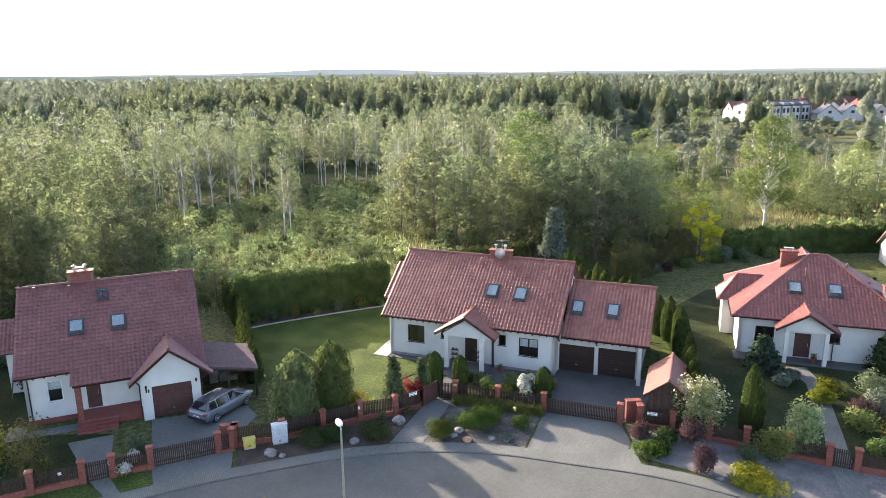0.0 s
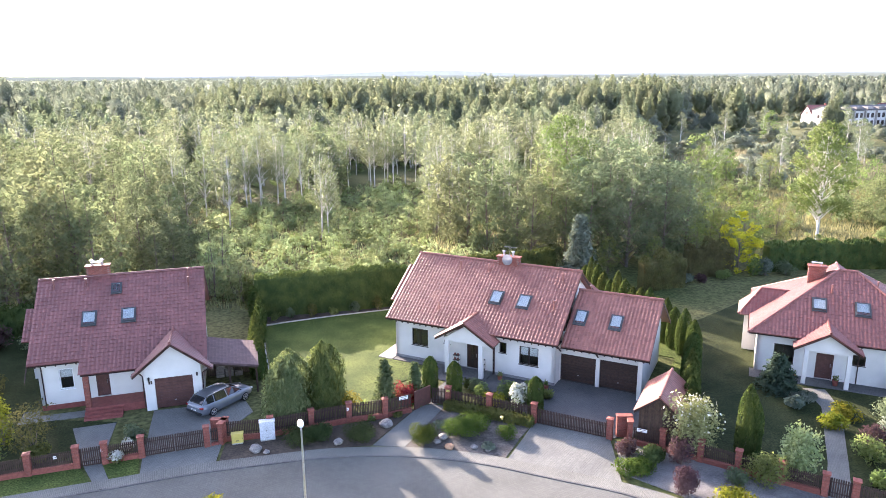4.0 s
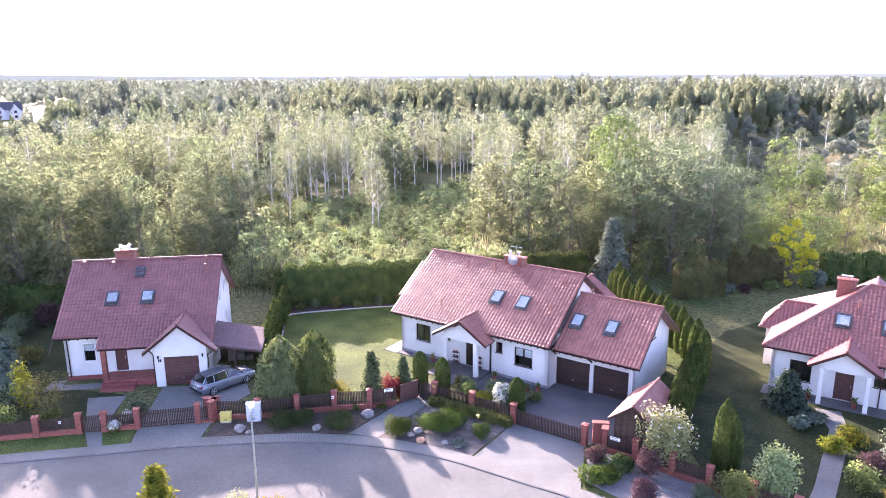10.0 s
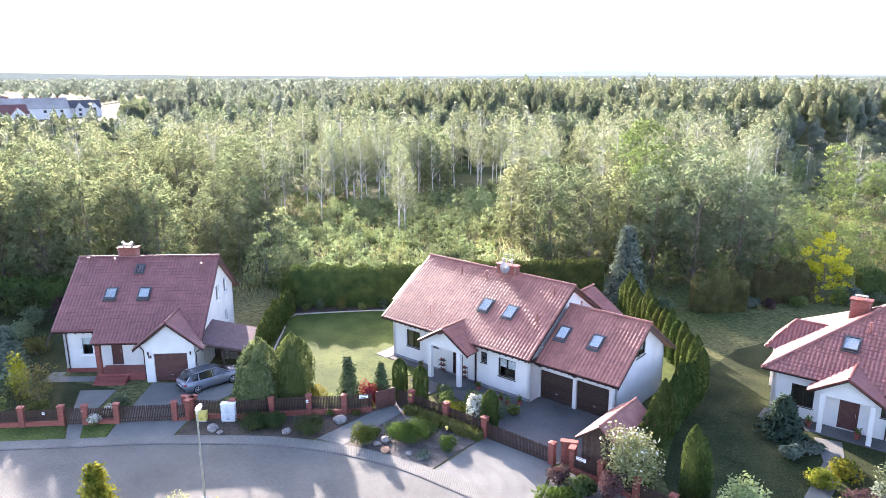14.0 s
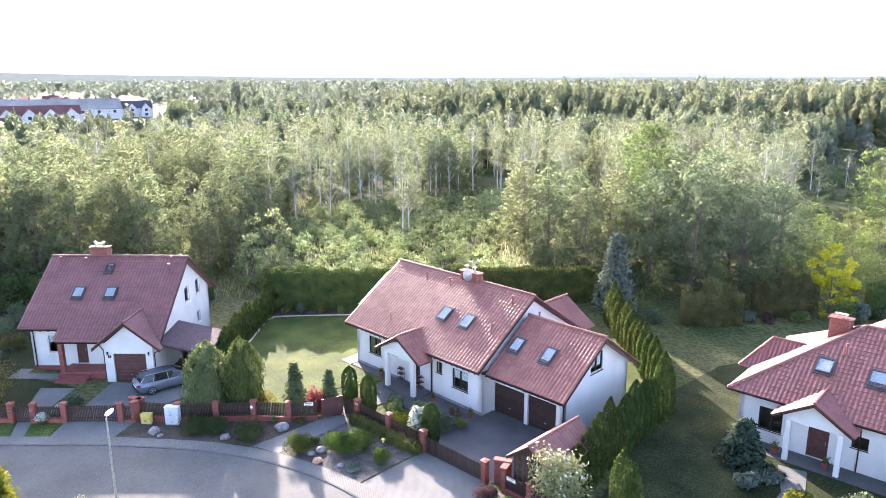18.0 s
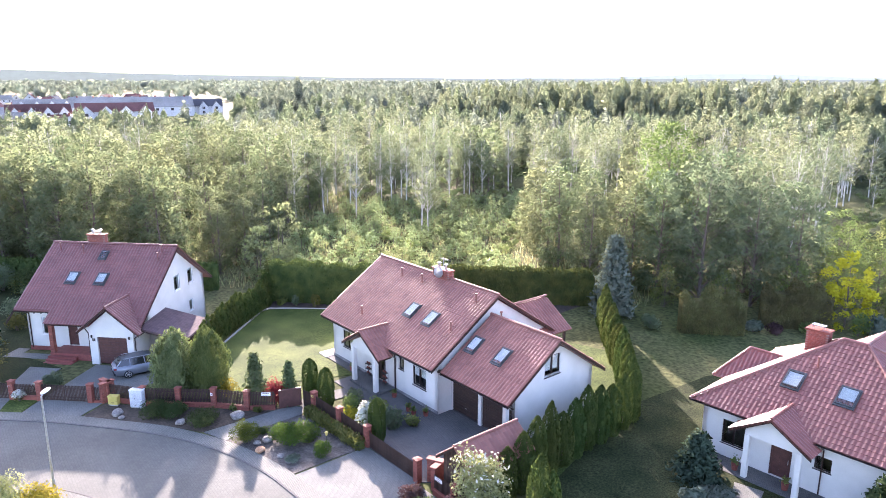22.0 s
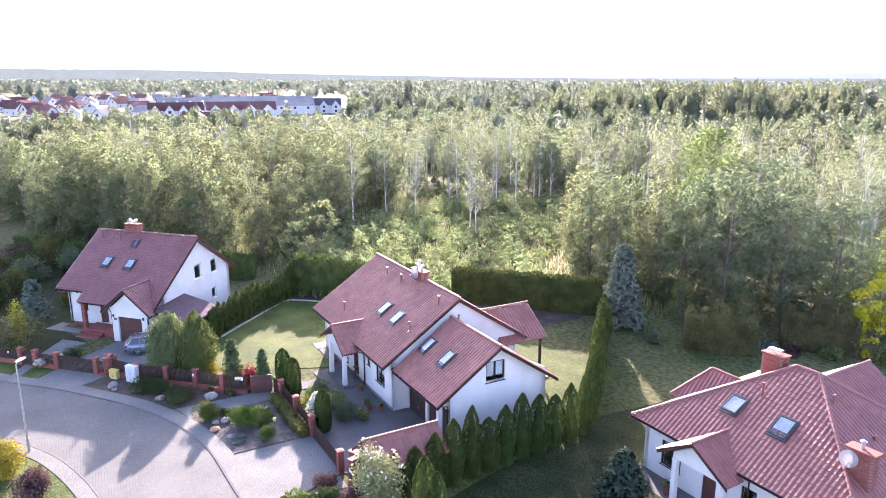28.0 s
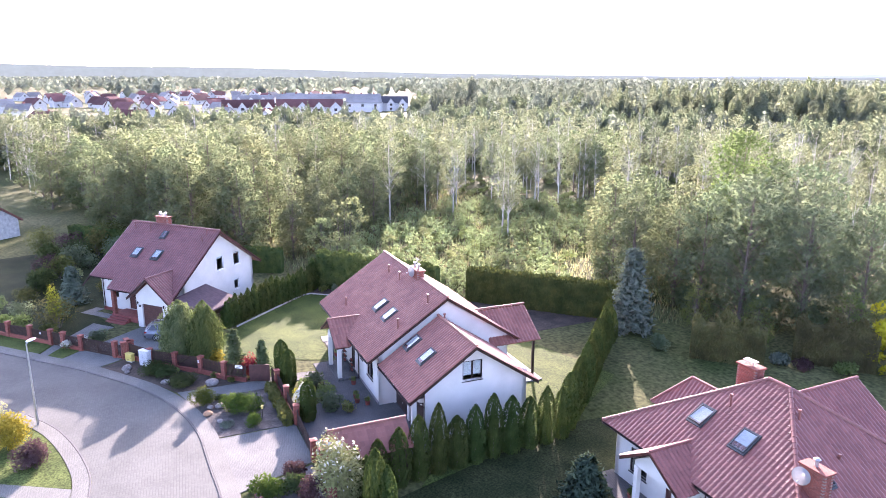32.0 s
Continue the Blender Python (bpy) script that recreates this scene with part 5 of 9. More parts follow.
# the eastern house, hip-roofed, with porch
def build_house_east():
    root = thing("house", 20.45, 54.28, 0, -15.4, "white plastered house with a bright red tiled hip roof", "house", "houses")
    roof = roof_part(root, "bright red tiled hip roof with glinting tiles")
    mt = M_TILE_H3
    tm = tile_mesh("tile", mt, wave=1.4, lip=0.038)
    W, D, ze, zr, rv, ra, rb = 13.85, 12.22, 2.886, 7.0, 6.11, 6.25, 7.6
    k = (zr - ze) / rv
    L = math.hypot(rv, zr - ze)
    slope(root, roof, "front_slope", [(0, 0), (W, 0), (rb, L), (ra, L)], (0, 0, ze), (1, 0, 0), unit(0, 1, k), mt, tm)
    slope(root, roof, "back_slope", [(0, 0), (W, 0), (W - ra, L), (W - rb, L)], (W, D, ze), (-1, 0, 0), unit(0, -1, k), mt, tm)
    ll = math.hypot(ra, zr - ze)
    slope(root, roof, "west_slope", [(0, 0), (D, 0), (D - rv, ll)], (0, D, ze), (0, -1, 0), unit(ra, 0, zr - ze), mt, tm)
    slope(root, roof, "east_slope", [(0, 0), (D, 0), (rv, ll)], (W, 0, ze), (0, 1, 0), unit(-(W - rb), 0, zr - ze), mt, tm)
    up = 0.06
    ridge_caps(roof, (ra, rv, zr + up), (rb, rv, zr + up), mt)
    for a, b in (((0, 0), ra), ((0, D), ra), ((W, 0), rb), ((W, D), rb)):
        ridge_caps(roof, (a[0], a[1], ze + up), (b, rv, zr + up), mt, 0.12)
    zg = -0.55
    zt = ze + k * 0.62 - 0.2
    fw = Matrix.Translation((0.62, 0.66, 0))
    holes = [(1.3, 2.75, 0.42, 1.98), (4.30, 5.5, -0.42, 1.66), (6.70, 7.6, 1.06, 1.88), (10.2, 11.4, 0.7, 1.9)]
    wall("wall_front", root, fw, 12.6, zg - 0.3, zt, holes)
    window(root, fw, *holes[0]), window(root, fw, *holes[2], sashes=1, label="small window with a dark frame"), window(root, fw, *holes[3])
    panel_door(root, fw, 4.38, 5.42, -0.4, 1.58, M_REDWOOD, label="mahogany panelled front door")
    wall("wall_west", root, Matrix.Translation((0.92, 0.66, 0)) @ Matrix.Rotation(math.pi / 2, 4, "Z"), 10.9, zg - 0.3, zt, [])
    wall("wall_east", root, Matrix.Translation((13.22, 0.66, 0)) @ Matrix.Rotation(math.pi / 2, 4, "Z"), 10.9, zg - 0.3, zt, [])
    wall("wall_back", root, Matrix.Translation((13.22, 11.56, 0)) @ Matrix.Rotation(math.pi, 4, "Z"), 12.6, zg - 0.3, zt, [])
    part("floor_slab", box(bmesh.new(), 0.9, 12.9, 0.96, 11.2, zg, -0.4), M_DARKROOM, root)
    part("soffit", box(bmesh.new(), 0.15, W - 0.15, 0.15, D - 0.15, ze - 0.14, ze - 0.06), M_DARKWOOD, root, "dark boarded soffit")
    # porch
    cross_gable(root, roof, 5.5, 2.3, 3.94, 2.52, -1.28, 1.7, -0.1, mt, tm)
    part("porch_gable", prism(bmesh.new(), [(3.95, 2.25), (7.15, 2.25), (7.15, 2.62), (5.5, 3.62), (3.95, 2.6)], -0.78, -0.58, "y"), M_PLASTER, root)
    for u in (3.95, 6.85):
        part("porch_post", bevelled_box(u, u + 0.3, -0.85, -0.55, zg, 2.3, 0.015), M_PLASTER, root, "square white plastered porch post")
        part("porch_beam", box(bmesh.new(), u + 0.05, u + 0.25, -0.6, 0.66, 2.15, 2.35), M_PLASTER, root)
    part("porch_floor", bevelled_box(3.8, 7.4, -1.0, 0.64, zg - 0.1, -0.43, 0.015), M_YARD, root, "dark tiled porch floor")
    # west bay with its own hip
    zw, rz_, b0, b1, bx = 2.8, 4.75, 4.55, 8.05, -0.93
    vm = (b0 + b1) / 2
    r0x = bx + 1.6
    ridge_end = 2.85
    ls = math.hypot(vm - b0, rz_ - zw)
    slope(root, roof, "bay_south", [(0, 0), (ridge_end - bx, 0), (ridge_end - bx, ls), (r0x - bx, ls)], (bx, b0, zw), (1, 0, 0), unit(0, vm - b0, rz_ - zw), mt, tm, 0.12)
    slope(root, roof, "bay_north", [(0, 0), (ridge_end - bx, 0), (ridge_end - r0x, ls), (0, ls)], (ridge_end, b1, zw), (-1, 0, 0), unit(0, vm - b1, rz_ - zw), mt, tm, 0.12)
    slope(root, roof, "bay_west", [(0, 0), (b1 - b0, 0), ((b1 - b0) / 2, math.hypot(1.6, rz_ - zw))], (bx, b1, zw), (0, -1, 0), unit(1.6, 0, rz_ - zw), mt, tm, 0.12)
    ridge_caps(roof, (r0x, vm, rz_ + 0.05), (ridge_end, vm, rz_ + 0.05), mt, 0.11)
    for v in (b0, b1):
        ridge_caps(roof, (bx, v, zw + 0.05), (r0x, vm, rz_ + 0.05), mt, 0.11)
    part("bay_wall", box(bmesh.new(), -0.45, 0.7, 5.0, 7.6, zg - 0.3, zw - 0.05), M_PLASTER, root)
    # roof windows, vents, chimneys
    ek = unit(0, 1, k)
    nn = Vector((0, -k, 1)).normalized()
    def on(u, v, lift=0.05):
        return Vector((u, v, ze + v * k)) + nn * lift
    skylight(root, roof, on(4.42, 2.4), (1, 0, 0), ek, 0.92, 1.2, 0.12, 0.9), skylight(root, roof, on(7.4, 2.32), (1, 0, 0), ek, 0.95, 1.25, 0, 0.7)
    ke = (zr - ze) / (W - rb)
    skylight(root, roof, Vector((11.9, 3.4, ze + (W - 11.9) * ke)) + Vector((ke, 0, 1)).normalized() * 0.05, (0, 1, 0), unit(-1, 0, ke), 0.9, 1.2, 0.1, 0.6)
    vent(root, on(5.74, 4.0, 0), mt), vent(root, (9.0, 5.2, 5.9), mt), vent(root, (11.0, 5.8, 4.6), mt, 0.35)
    chimney(root, 4.05, 5.35, 6.15, 6.85, 5.6, 7.1, 0, True)
    chimney(root, 11.3, 12.6, 2.5, 3.1, 3.6, 5.55, 1)
    satellite_dish(root, 11.5, 2.5, 5.1, 20)
    # gable over the garden side
    gu, gz, gh_, ge, gv = 6.7, 6.0, 4.2, 3.1, 13.0
    gl = math.hypot(gh_, gz - ge)
    slope(root, roof, "garden_gable_east", [(4.3, 0), (gv - 7.6, 0), (gv - 7.6, gl), (0, gl)], (gu + gh_, 7.6, ge), (0, 1, 0), unit(-gh_, 0, gz - ge), mt, tm, 0.12)
    slope(root, roof, "garden_gable_west", [(0, 0), (1.1, 0), (gv - 7.6, gl), (0, gl)], (gu - gh_, gv, ge), (0, -1, 0), unit(gh_, 0, gz - ge), mt, tm, 0.12)
    ridge_caps(roof, (gu, 7.6, gz + 0.05), (gu, gv, gz + 0.05), mt, 0.11)
    part("garden_gable_wall", prism(bmesh.new(), [(gu - 3.4, zg - 0.3), (gu + 3.4, zg - 0.3), (gu + 3.4, 3.4), (gu, 5.75), (gu - 3.4, 3.4)], 11.57, 12.5, "y"), M_PLASTER, root)
    for s in (-1, 1):
        bargeboard(root, (gu + s * gh_, gv - 0.02, ge - 0.02), (gu, gv - 0.02, gz - 0.02))
    gutter(root, (0, -0.06, ze - 0.05), (4.0, -0.06, ze - 0.05)), gutter(root, (7.2, -0.06, ze - 0.05), (W, -0.06, ze - 0.05), (7.75, 0.6, 7.8, -0.05, ze - 0.1), -0.4)
    gutter(root, (-0.06, D, ze - 0.05), (-0.06, 0, ze - 0.05))
    return root


build_house_east()


def build_shed():
    """A timber garden shed with a small tiled gable roof."""
    root = thing("shed", -7.69, 52.66, 0, -17.4, "dark timber garden shed with a red tiled gable roof", "shed")
    roof = roof_part(root, "small red tiled gable roof")
    tm = tile_mesh("tile", M_TILE, wave=0.5)
    h, L = 1.52, math.hypot(1.52, 1.19)
    slope(root, roof, "west", [(-4.75, 0), (0, 0), (0, L), (-4.75, L)], (20.66, -5.95, 2.13), (0, -1, 0), unit(1.52, 0, 1.19), M_TILE, tm, 0.08)
    slope(root, roof, "east", [(0, 0), (4.75, 0), (4.75, L), (0, L)], (23.7, -5.95, 2.13), (0, 1, 0), unit(-1.52, 0, 1.19), M_TILE, tm, 0.08)
    ridge_caps(roof, (22.18, -5.95, 3.36), (22.18, -1.2, 3.36), M_TILE, 0.1)
    for s in (-1, 1):
        for v in (-5.93, -1.22):
            bargeboard(root, (22.18 + s * 1.52, v, 2.1), (22.18, v, 3.29), 0.16)
    u0, u1, v0, v1 = 20.95, 23.4, -5.6, -1.5
    n = 17
    for i in range(n):
        a, b = u0 + (u1 - u0) * i / n, u0 + (u1 - u0) * (i + 1) / n - 0.008
        for v in (v0, v1):
            top = 3.2 - abs((a + b) / 2 - 22.18) * 0.783
            part("board", box(bmesh.new(), a, b, v - 0.012, v + 0.012, -0.35, top), M_SHEDWOOD, root)
    n = 28
    for i in range(n):
        a, b = v0 + (v1 - v0) * i / n, v0 + (v1 - v0) * (i + 1) / n - 0.008
        for u in (u0, u1):
            part("board", box(bmesh.new(), u - 0.012, u + 0.012, a, b, -0.35, 2.25), M_SHEDWOOD, root)
    return root


build_shed()

# ---- fences and gates ----
def slat_mesh(h, w=0.075, t=0.022, pointed=True):
    bm = bmesh.new()
    top = [(-w / 2, h - (0.03 if pointed else 0)), (0, h), (w / 2, h - (0.03 if pointed else 0))]
    prism(bm, [(-w / 2, 0), (w / 2, 0)] + top[::-1], -t / 2, t / 2, "y")
    me = bpy.data.meshes.new("slat")
    bm.to_mesh(me)
    bm.free()
    me.materials.append(M_DARKWOOD)
    return me


SLATS = {h: slat_mesh(h) for h in (0.85, 1.0, 1.15)}


def pillar(root, x, y, rz, h=1.42, w=0.36):
    """A brick gate pillar with a projecting cap."""
    e = new("pillar")
    e.parent = root
    e.matrix_basis = pose(x, y, ground_z(x, y), 0, 0, rz)
    e["label"] = "red clinker brick pillar with a tiled cap"
    brickwork(e, -w / 2, w / 2, -w / 2, w / 2, -0.2, h)
    bm = bmesh.new()
    vs = [(-w / 2 - 0.04, -w / 2 - 0.04), (w / 2 + 0.04, -w / 2 - 0.04), (w / 2 + 0.04, w / 2 + 0.04), (-w / 2 - 0.04, w / 2 + 0.04)]
    prism(bm, vs, h, h + 0.05, "z")
    a = [bm.verts.new((p[0], p[1], h + 0.051)) for p in vs]
    t = bm.verts.new((0, 0, h + 0.11))
    for i in range(4):
        bm.faces.new((a[i], a[(i + 1) % 4], t))
    part("cap", bm, M_BRICK, e, "flat brick cap")
    return e


def slat_run(root, x0, y0, x1, y1, h=0.85, base=0.32, gap=0.105, inset=0.2, wall_=True, wave=0.0):
    """Vertical slats on two rails between two places, over a low brick base."""
    L = math.dist((x0, y0), (x1, y1))
    a = math.atan2(y1 - y0, x1 - x0)
    c, s = math.cos(a), math.sin(a)
    m = Matrix.Translation((x0, y0, 0)) @ Matrix.Rotation(a, 4, "Z")
    za, zb = ground_z(x0), ground_z(x1)
    zlow = min(za, zb)
    if wall_:
        bm = bevelled_box(inset, L - inset, -0.12, 0.12, zlow - 0.2, (za + zb) / 2 + base - 0.06, 0.012, m)
        part("base_wall", bm, M_BRICK, root, "low brick base wall")
        part("coping", bevelled_box(inset, L - inset, -0.15, 0.15, (za + zb) / 2 + base - 0.058, (za + zb) / 2 + base - 0.01, 0.01, m), M_BRICK, root)
    n = max(1, int((L - 2 * inset) / gap))
    for i in range(n):
        d = inset + (L - 2 * inset) * (i + 0.5) / n
        x, y = x0 + d * c, y0 + d * s
        z = za + (zb - za) * d / L + base + 0.01 + wave * math.sin(math.pi * (d - inset) / (L - 2 * inset)) ** 2
        ob = new("slat", SLATS[h])
        ob.parent = root
        ob.matrix_basis = pose(x, y, z, 0, 0, math.degrees(a))
    for f in (0.2, 0.78):
        zz = (za + zb) / 2 + base + h * f
        part("rail", box(bmesh.new(), inset - 0.02, L - inset + 0.02, 0.014, 0.05, zz - 0.03, zz + 0.03, m), M_DARKWOOD, root)


def gate(name, x0, y0, x1, y1, label, leaves_=1, h=1.15):
    root = tagged(new(name), label, "gate")
    L = math.dist((x0, y0), (x1, y1))
    for k in range(leaves_):
        f0, f1 = k / leaves_, (k + 1) / leaves_
        p0, p1 = (x0 + (x1 - x0) * f0, y0 + (y1 - y0) * f0), (x0 + (x1 - x0) * f1, y0 + (y1 - y0) * f1)
        slat_run(root, *p0, *p1, h, 0.10, 0.105, 0.22 if leaves_ == 1 else 0.04, False)
        a = math.atan2(p1[1] - p0[1], p1[0] - p0[0])
        m = Matrix.Translation((p0[0], p0[1], 0)) @ Matrix.Rotation(a, 4, "Z")
        z = (ground_z(p0[0]) + ground_z(p1[0])) / 2
        LL = math.dist(p0, p1)
        bm, e = bmesh.new(), 0.2 if leaves_ == 1 else 0.03
        box(bm, e, e + 0.06, 0.01, 0.06, z + 0.06, z + 1.2, m), box(bm, LL - e - 0.06, LL - e, 0.01, 0.06, z + 0.06, z + 1.2, m)
        box(bm, e + 0.06, LL - e - 0.06, 0.012, 0.058, z + 0.05, z + 0.11, m)
        part("gate_frame", bm, M_DARKWOOD, root)
    return root


def low_wall(root, x0, y0, x1, y1, h, w=0.3):
    a = math.atan2(y1 - y0, x1 - x0)
    L = math.dist((x0, y0), (x1, y1))
    e = new("brick_wall")
    e.parent = root
    e.matrix_basis = pose(x0, y0, ground_z(x0), 0, 0, math.degrees(a))
    e["label"] = "short red brick wall with a sloping coping"
    brickwork(e, 0, L, -w / 2, w / 2, -0.2, h)
    part("coping", bevelled_box(-0.05, L + 0.05, -w / 2 - 0.06, w / 2 + 0.06, h, h + 0.07, 0.015), M_BRICK, e)


def fence(name, places, label, panels, h=0.85):
    """Pillars at the places; panels tells for each bay whether it is closed by slats."""
    root = tagged(new(name), label, "fence")
    for i, (x, y) in enumerate(places):
        a = places[min(i + 1, len(places) - 1)]
        b = places[max(i - 1, 0)]
        pillar(root, x, y, math.degrees(math.atan2(a[1] - b[1], a[0] - b[0])))
    for i, on in enumerate(panels):
        if on:
            slat_run(root, *places[i], *places[i + 1], h, 0.36)
    return root


WEST = [(-30.2, 29.4), (-27.8, 30.6), (-25.4, 31.9), (-23.1, 33.1), (-21.7, 33.8), (-19.9, 34.8), (-16.5, 36.6)]
fw_ = fence("fence", WEST, "brown slatted fence with red brick pillars", [1, 1, 1, 0, 1, 0])
gate("wicket_gate", -23.1, 33.1, -21.7, 33.8, "narrow brown slatted wicket gate between brick pillars")
gate("driveway_gate", -19.9, 34.8, -16.5, 36.6, "closed brown two-leaf slatted driveway gate", 2)
low_wall(fw_, -16.6, 37.5, -15.6, 37.55, 1.45), low_wall(fw_, -15.75, 36.9, -15.75, 37.9, 1.45)
slat_run(fw_, -16.4, 36.7, -15.8, 37.0, 1.0, 0.2, 0.105, 0.1)
MIDDLE = [(-15.75, 37.4), (-12.95, 38.35), (-10.6, 39.55), (-8.38, 40.8), (-6.1, 41.75)]
fm_ = fence("fence", MIDDLE, "dark brown slatted fence with brick pillars and low brick base", [1, 1, 1, 1], 1.0)
slat_run(fm_, -6.1, 41.75, -4.35, 42.95, 1.0, 0.36, 0.105)
bm_ = bevelled_box(0, 1.55, -0.05, 0.05, 0.1, 1.45, 0.015, Matrix.Translation((-4.3, 43.0, ground_z(-4.3))) @ Matrix.Rotation(radians(55), 4, "Z"))
part("board_panel", bm_, M_REDWOOD, fm_, "closed reddish board panel")
GARDEN = [(-2.1, 44.2), (0.9, 43.4), (4.0, 42.5)]
fence("fence", GARDEN, "brown slatted fence with brick pillars behind a bed", [1, 1], 0.85)
gate("wicket_gate", -3.5, 44.35, -2.1, 44.2, "narrow dark garden gate")
gate("sliding_gate", 4.0, 42.5, 8.86, 41.02, "long dark brown slatted sliding gate", 1, 1.0)
EAST = [(8.86, 41.02), (12.0, 40.05), (14.1, 39.2), (16.1, 38.5), (18.3, 37.75), (20.4, 37.0), (21.8, 36.5), (24.6, 35.5), (27.6, 34.4)]
fe_ = fence("fence", EAST, "brown slatted fence with brick pillars before a shed", [0, 1, 1, 1, 1, 0, 1, 1], 0.85)
low_wall(fe_, 9.3, 41.45, 10.25, 41.6, 1.45), low_wall(fe_, 10.1, 40.75, 10.1, 41.6, 1.4)
slat_run(fe_, 10.1, 40.65, 12.0, 40.05, 0.85, 0.36)
gate("wicket_gate", 20.4, 37.0, 21.8, 36.5, "narrow brown slatted wicket gate")


def small_sign(x, y, z, rz, w, h, bars, label, back=None):
    """A plate with bars in place of writing that cannot be read."""
    root = thing("sign", x, y, z, rz, label, "sign")
    part("plate", bevelled_box(-w / 2, w / 2, -0.008, 0.008, -h / 2, h / 2, 0.004), back or M_WHITE, root)
    for i in range(bars):
        zc = h * 0.28 - i * h * 0.56 / max(1, bars - 1) if bars > 1 else 0
        part("bar", box(bmesh.new(), -w * 0.38, w * (0.38 - 0.12 * (i % 2)), -0.012, -0.0085, zc - h * 0.09, zc + h * 0.09), M_REDWOOD, root)
    return root


small_sign(-4.95, 42.45, ground_z(-4.9) + 1.22, 34, 0.62, 0.24, 2, "small white sign on a slatted fence")
small_sign(10.75, 40.32, ground_z(10.7) + 1.12, -17, 0.62, 0.22, 2, "small white sign on a slatted fence")
small_sign(-2.1, 44.0, ground_z(-2) + 1.2, -10, 0.26, 0.16, 1, "small yellow plate on a brick pillar", M_YELLOW)
small_sign(-8.38, 40.6, ground_z(-8.4) + 1.05, 25, 0.16, 0.2, 1, "small white plate on a brick pillar")
small_sign(-21.72, 33.6, ground_z(-21.7) + 1.05, 27, 0.16, 0.2, 1, "small white plate on a brick pillar")
small_sign(-24.0, 32.45, ground_z(-24) + 1.0, 27, 0.18, 0.18, 1, "small round pale plate on a fence")

# ---- street furniture, car, boxes, stones ----
def build_lamp(x, y, h, head):
    root = thing("street_lamp", x, y, ground_z(x, y), head, "slim grey street lamp with a white head", "street lamp")
    bm = bmesh.new()
    tube(bm, (0, 0, -0.3), (0, 0, 1.0), 0.085, 0.085, 14), tube(bm, (0, 0, 1.0), (0, 0, h - 0.1), 0.07, 0.045, 14)
    part("pole", bm, M_STEEL, root, "tapered galvanised pole")
    part("service_door", box(bmesh.new(), -0.03, 0.03, -0.09, -0.08, 0.35, 0.75), M_STEEL, root)
    bm = bmesh.new()
    tube(bm, (0, 0, h - 0.15), (0.12, 0, h), 0.03, 0.03, 8)
    part("arm", bm, M_STEEL, root)
    bm = bmesh.new()
    rings = []
    for t in np.linspace(0, 1, 9):
        w, hh = 0.17 * math.sin(math.pi * (0.12 + 0.80 * t)) ** 0.6, 0.10 * math.sin(math.pi * (0.15 + 0.75 * t)) ** 0.7
        rings.append([bm.verts.new((0.02 + 0.66 * t, w * math.cos(g), h + 0.02 + 0.05 * t + hh * math.sin(g) * (1 if math.sin(g) > 0 else 0.45))) for g in (2 * math.pi * k / 14 for k in range(14))])
    for a, b in zip(rings, rings[1:]):
        for k in range(14):
            bm.faces.new((a[k], a[(k + 1) % 14], b[(k + 1) % 14], b[k]))
    bm.faces.new(rings[0][::-1]), bm.faces.new(rings[-1])
    bmesh.ops.recalc_face_normals(bm, faces=bm.faces[:])
    part("lamp_head", bm, M_WHITE, root, "white plastic lamp head")
    return root


build_lamp(-7.09, 28.97, 6.0, 115)

M_CARPAINT = mat("silver_grey_car_paint", (0.16, 0.18, 0.21), (0.19, 0.21, 0.24), 1.0, 0.3, 0, 30, metal=0.3, grain=0.02, coat=1.0)
M_CARGLASS = mat("tinted_car_glass", (0.012, 0.014, 0.016), (0.018, 0.02, 0.022), 2, 0.05, spec=0.8, grain=0.0)
M_TYRE = mat("black_rubber", (0.015, 0.015, 0.015), (0.025, 0.025, 0.025), 8, 0.9, 0.2, 40)
M_LAMPRED = mat("red_lamp_glass", (0.25, 0.01, 0.01), (0.30, 0.02, 0.015), 4, 0.15, spec=0.7)


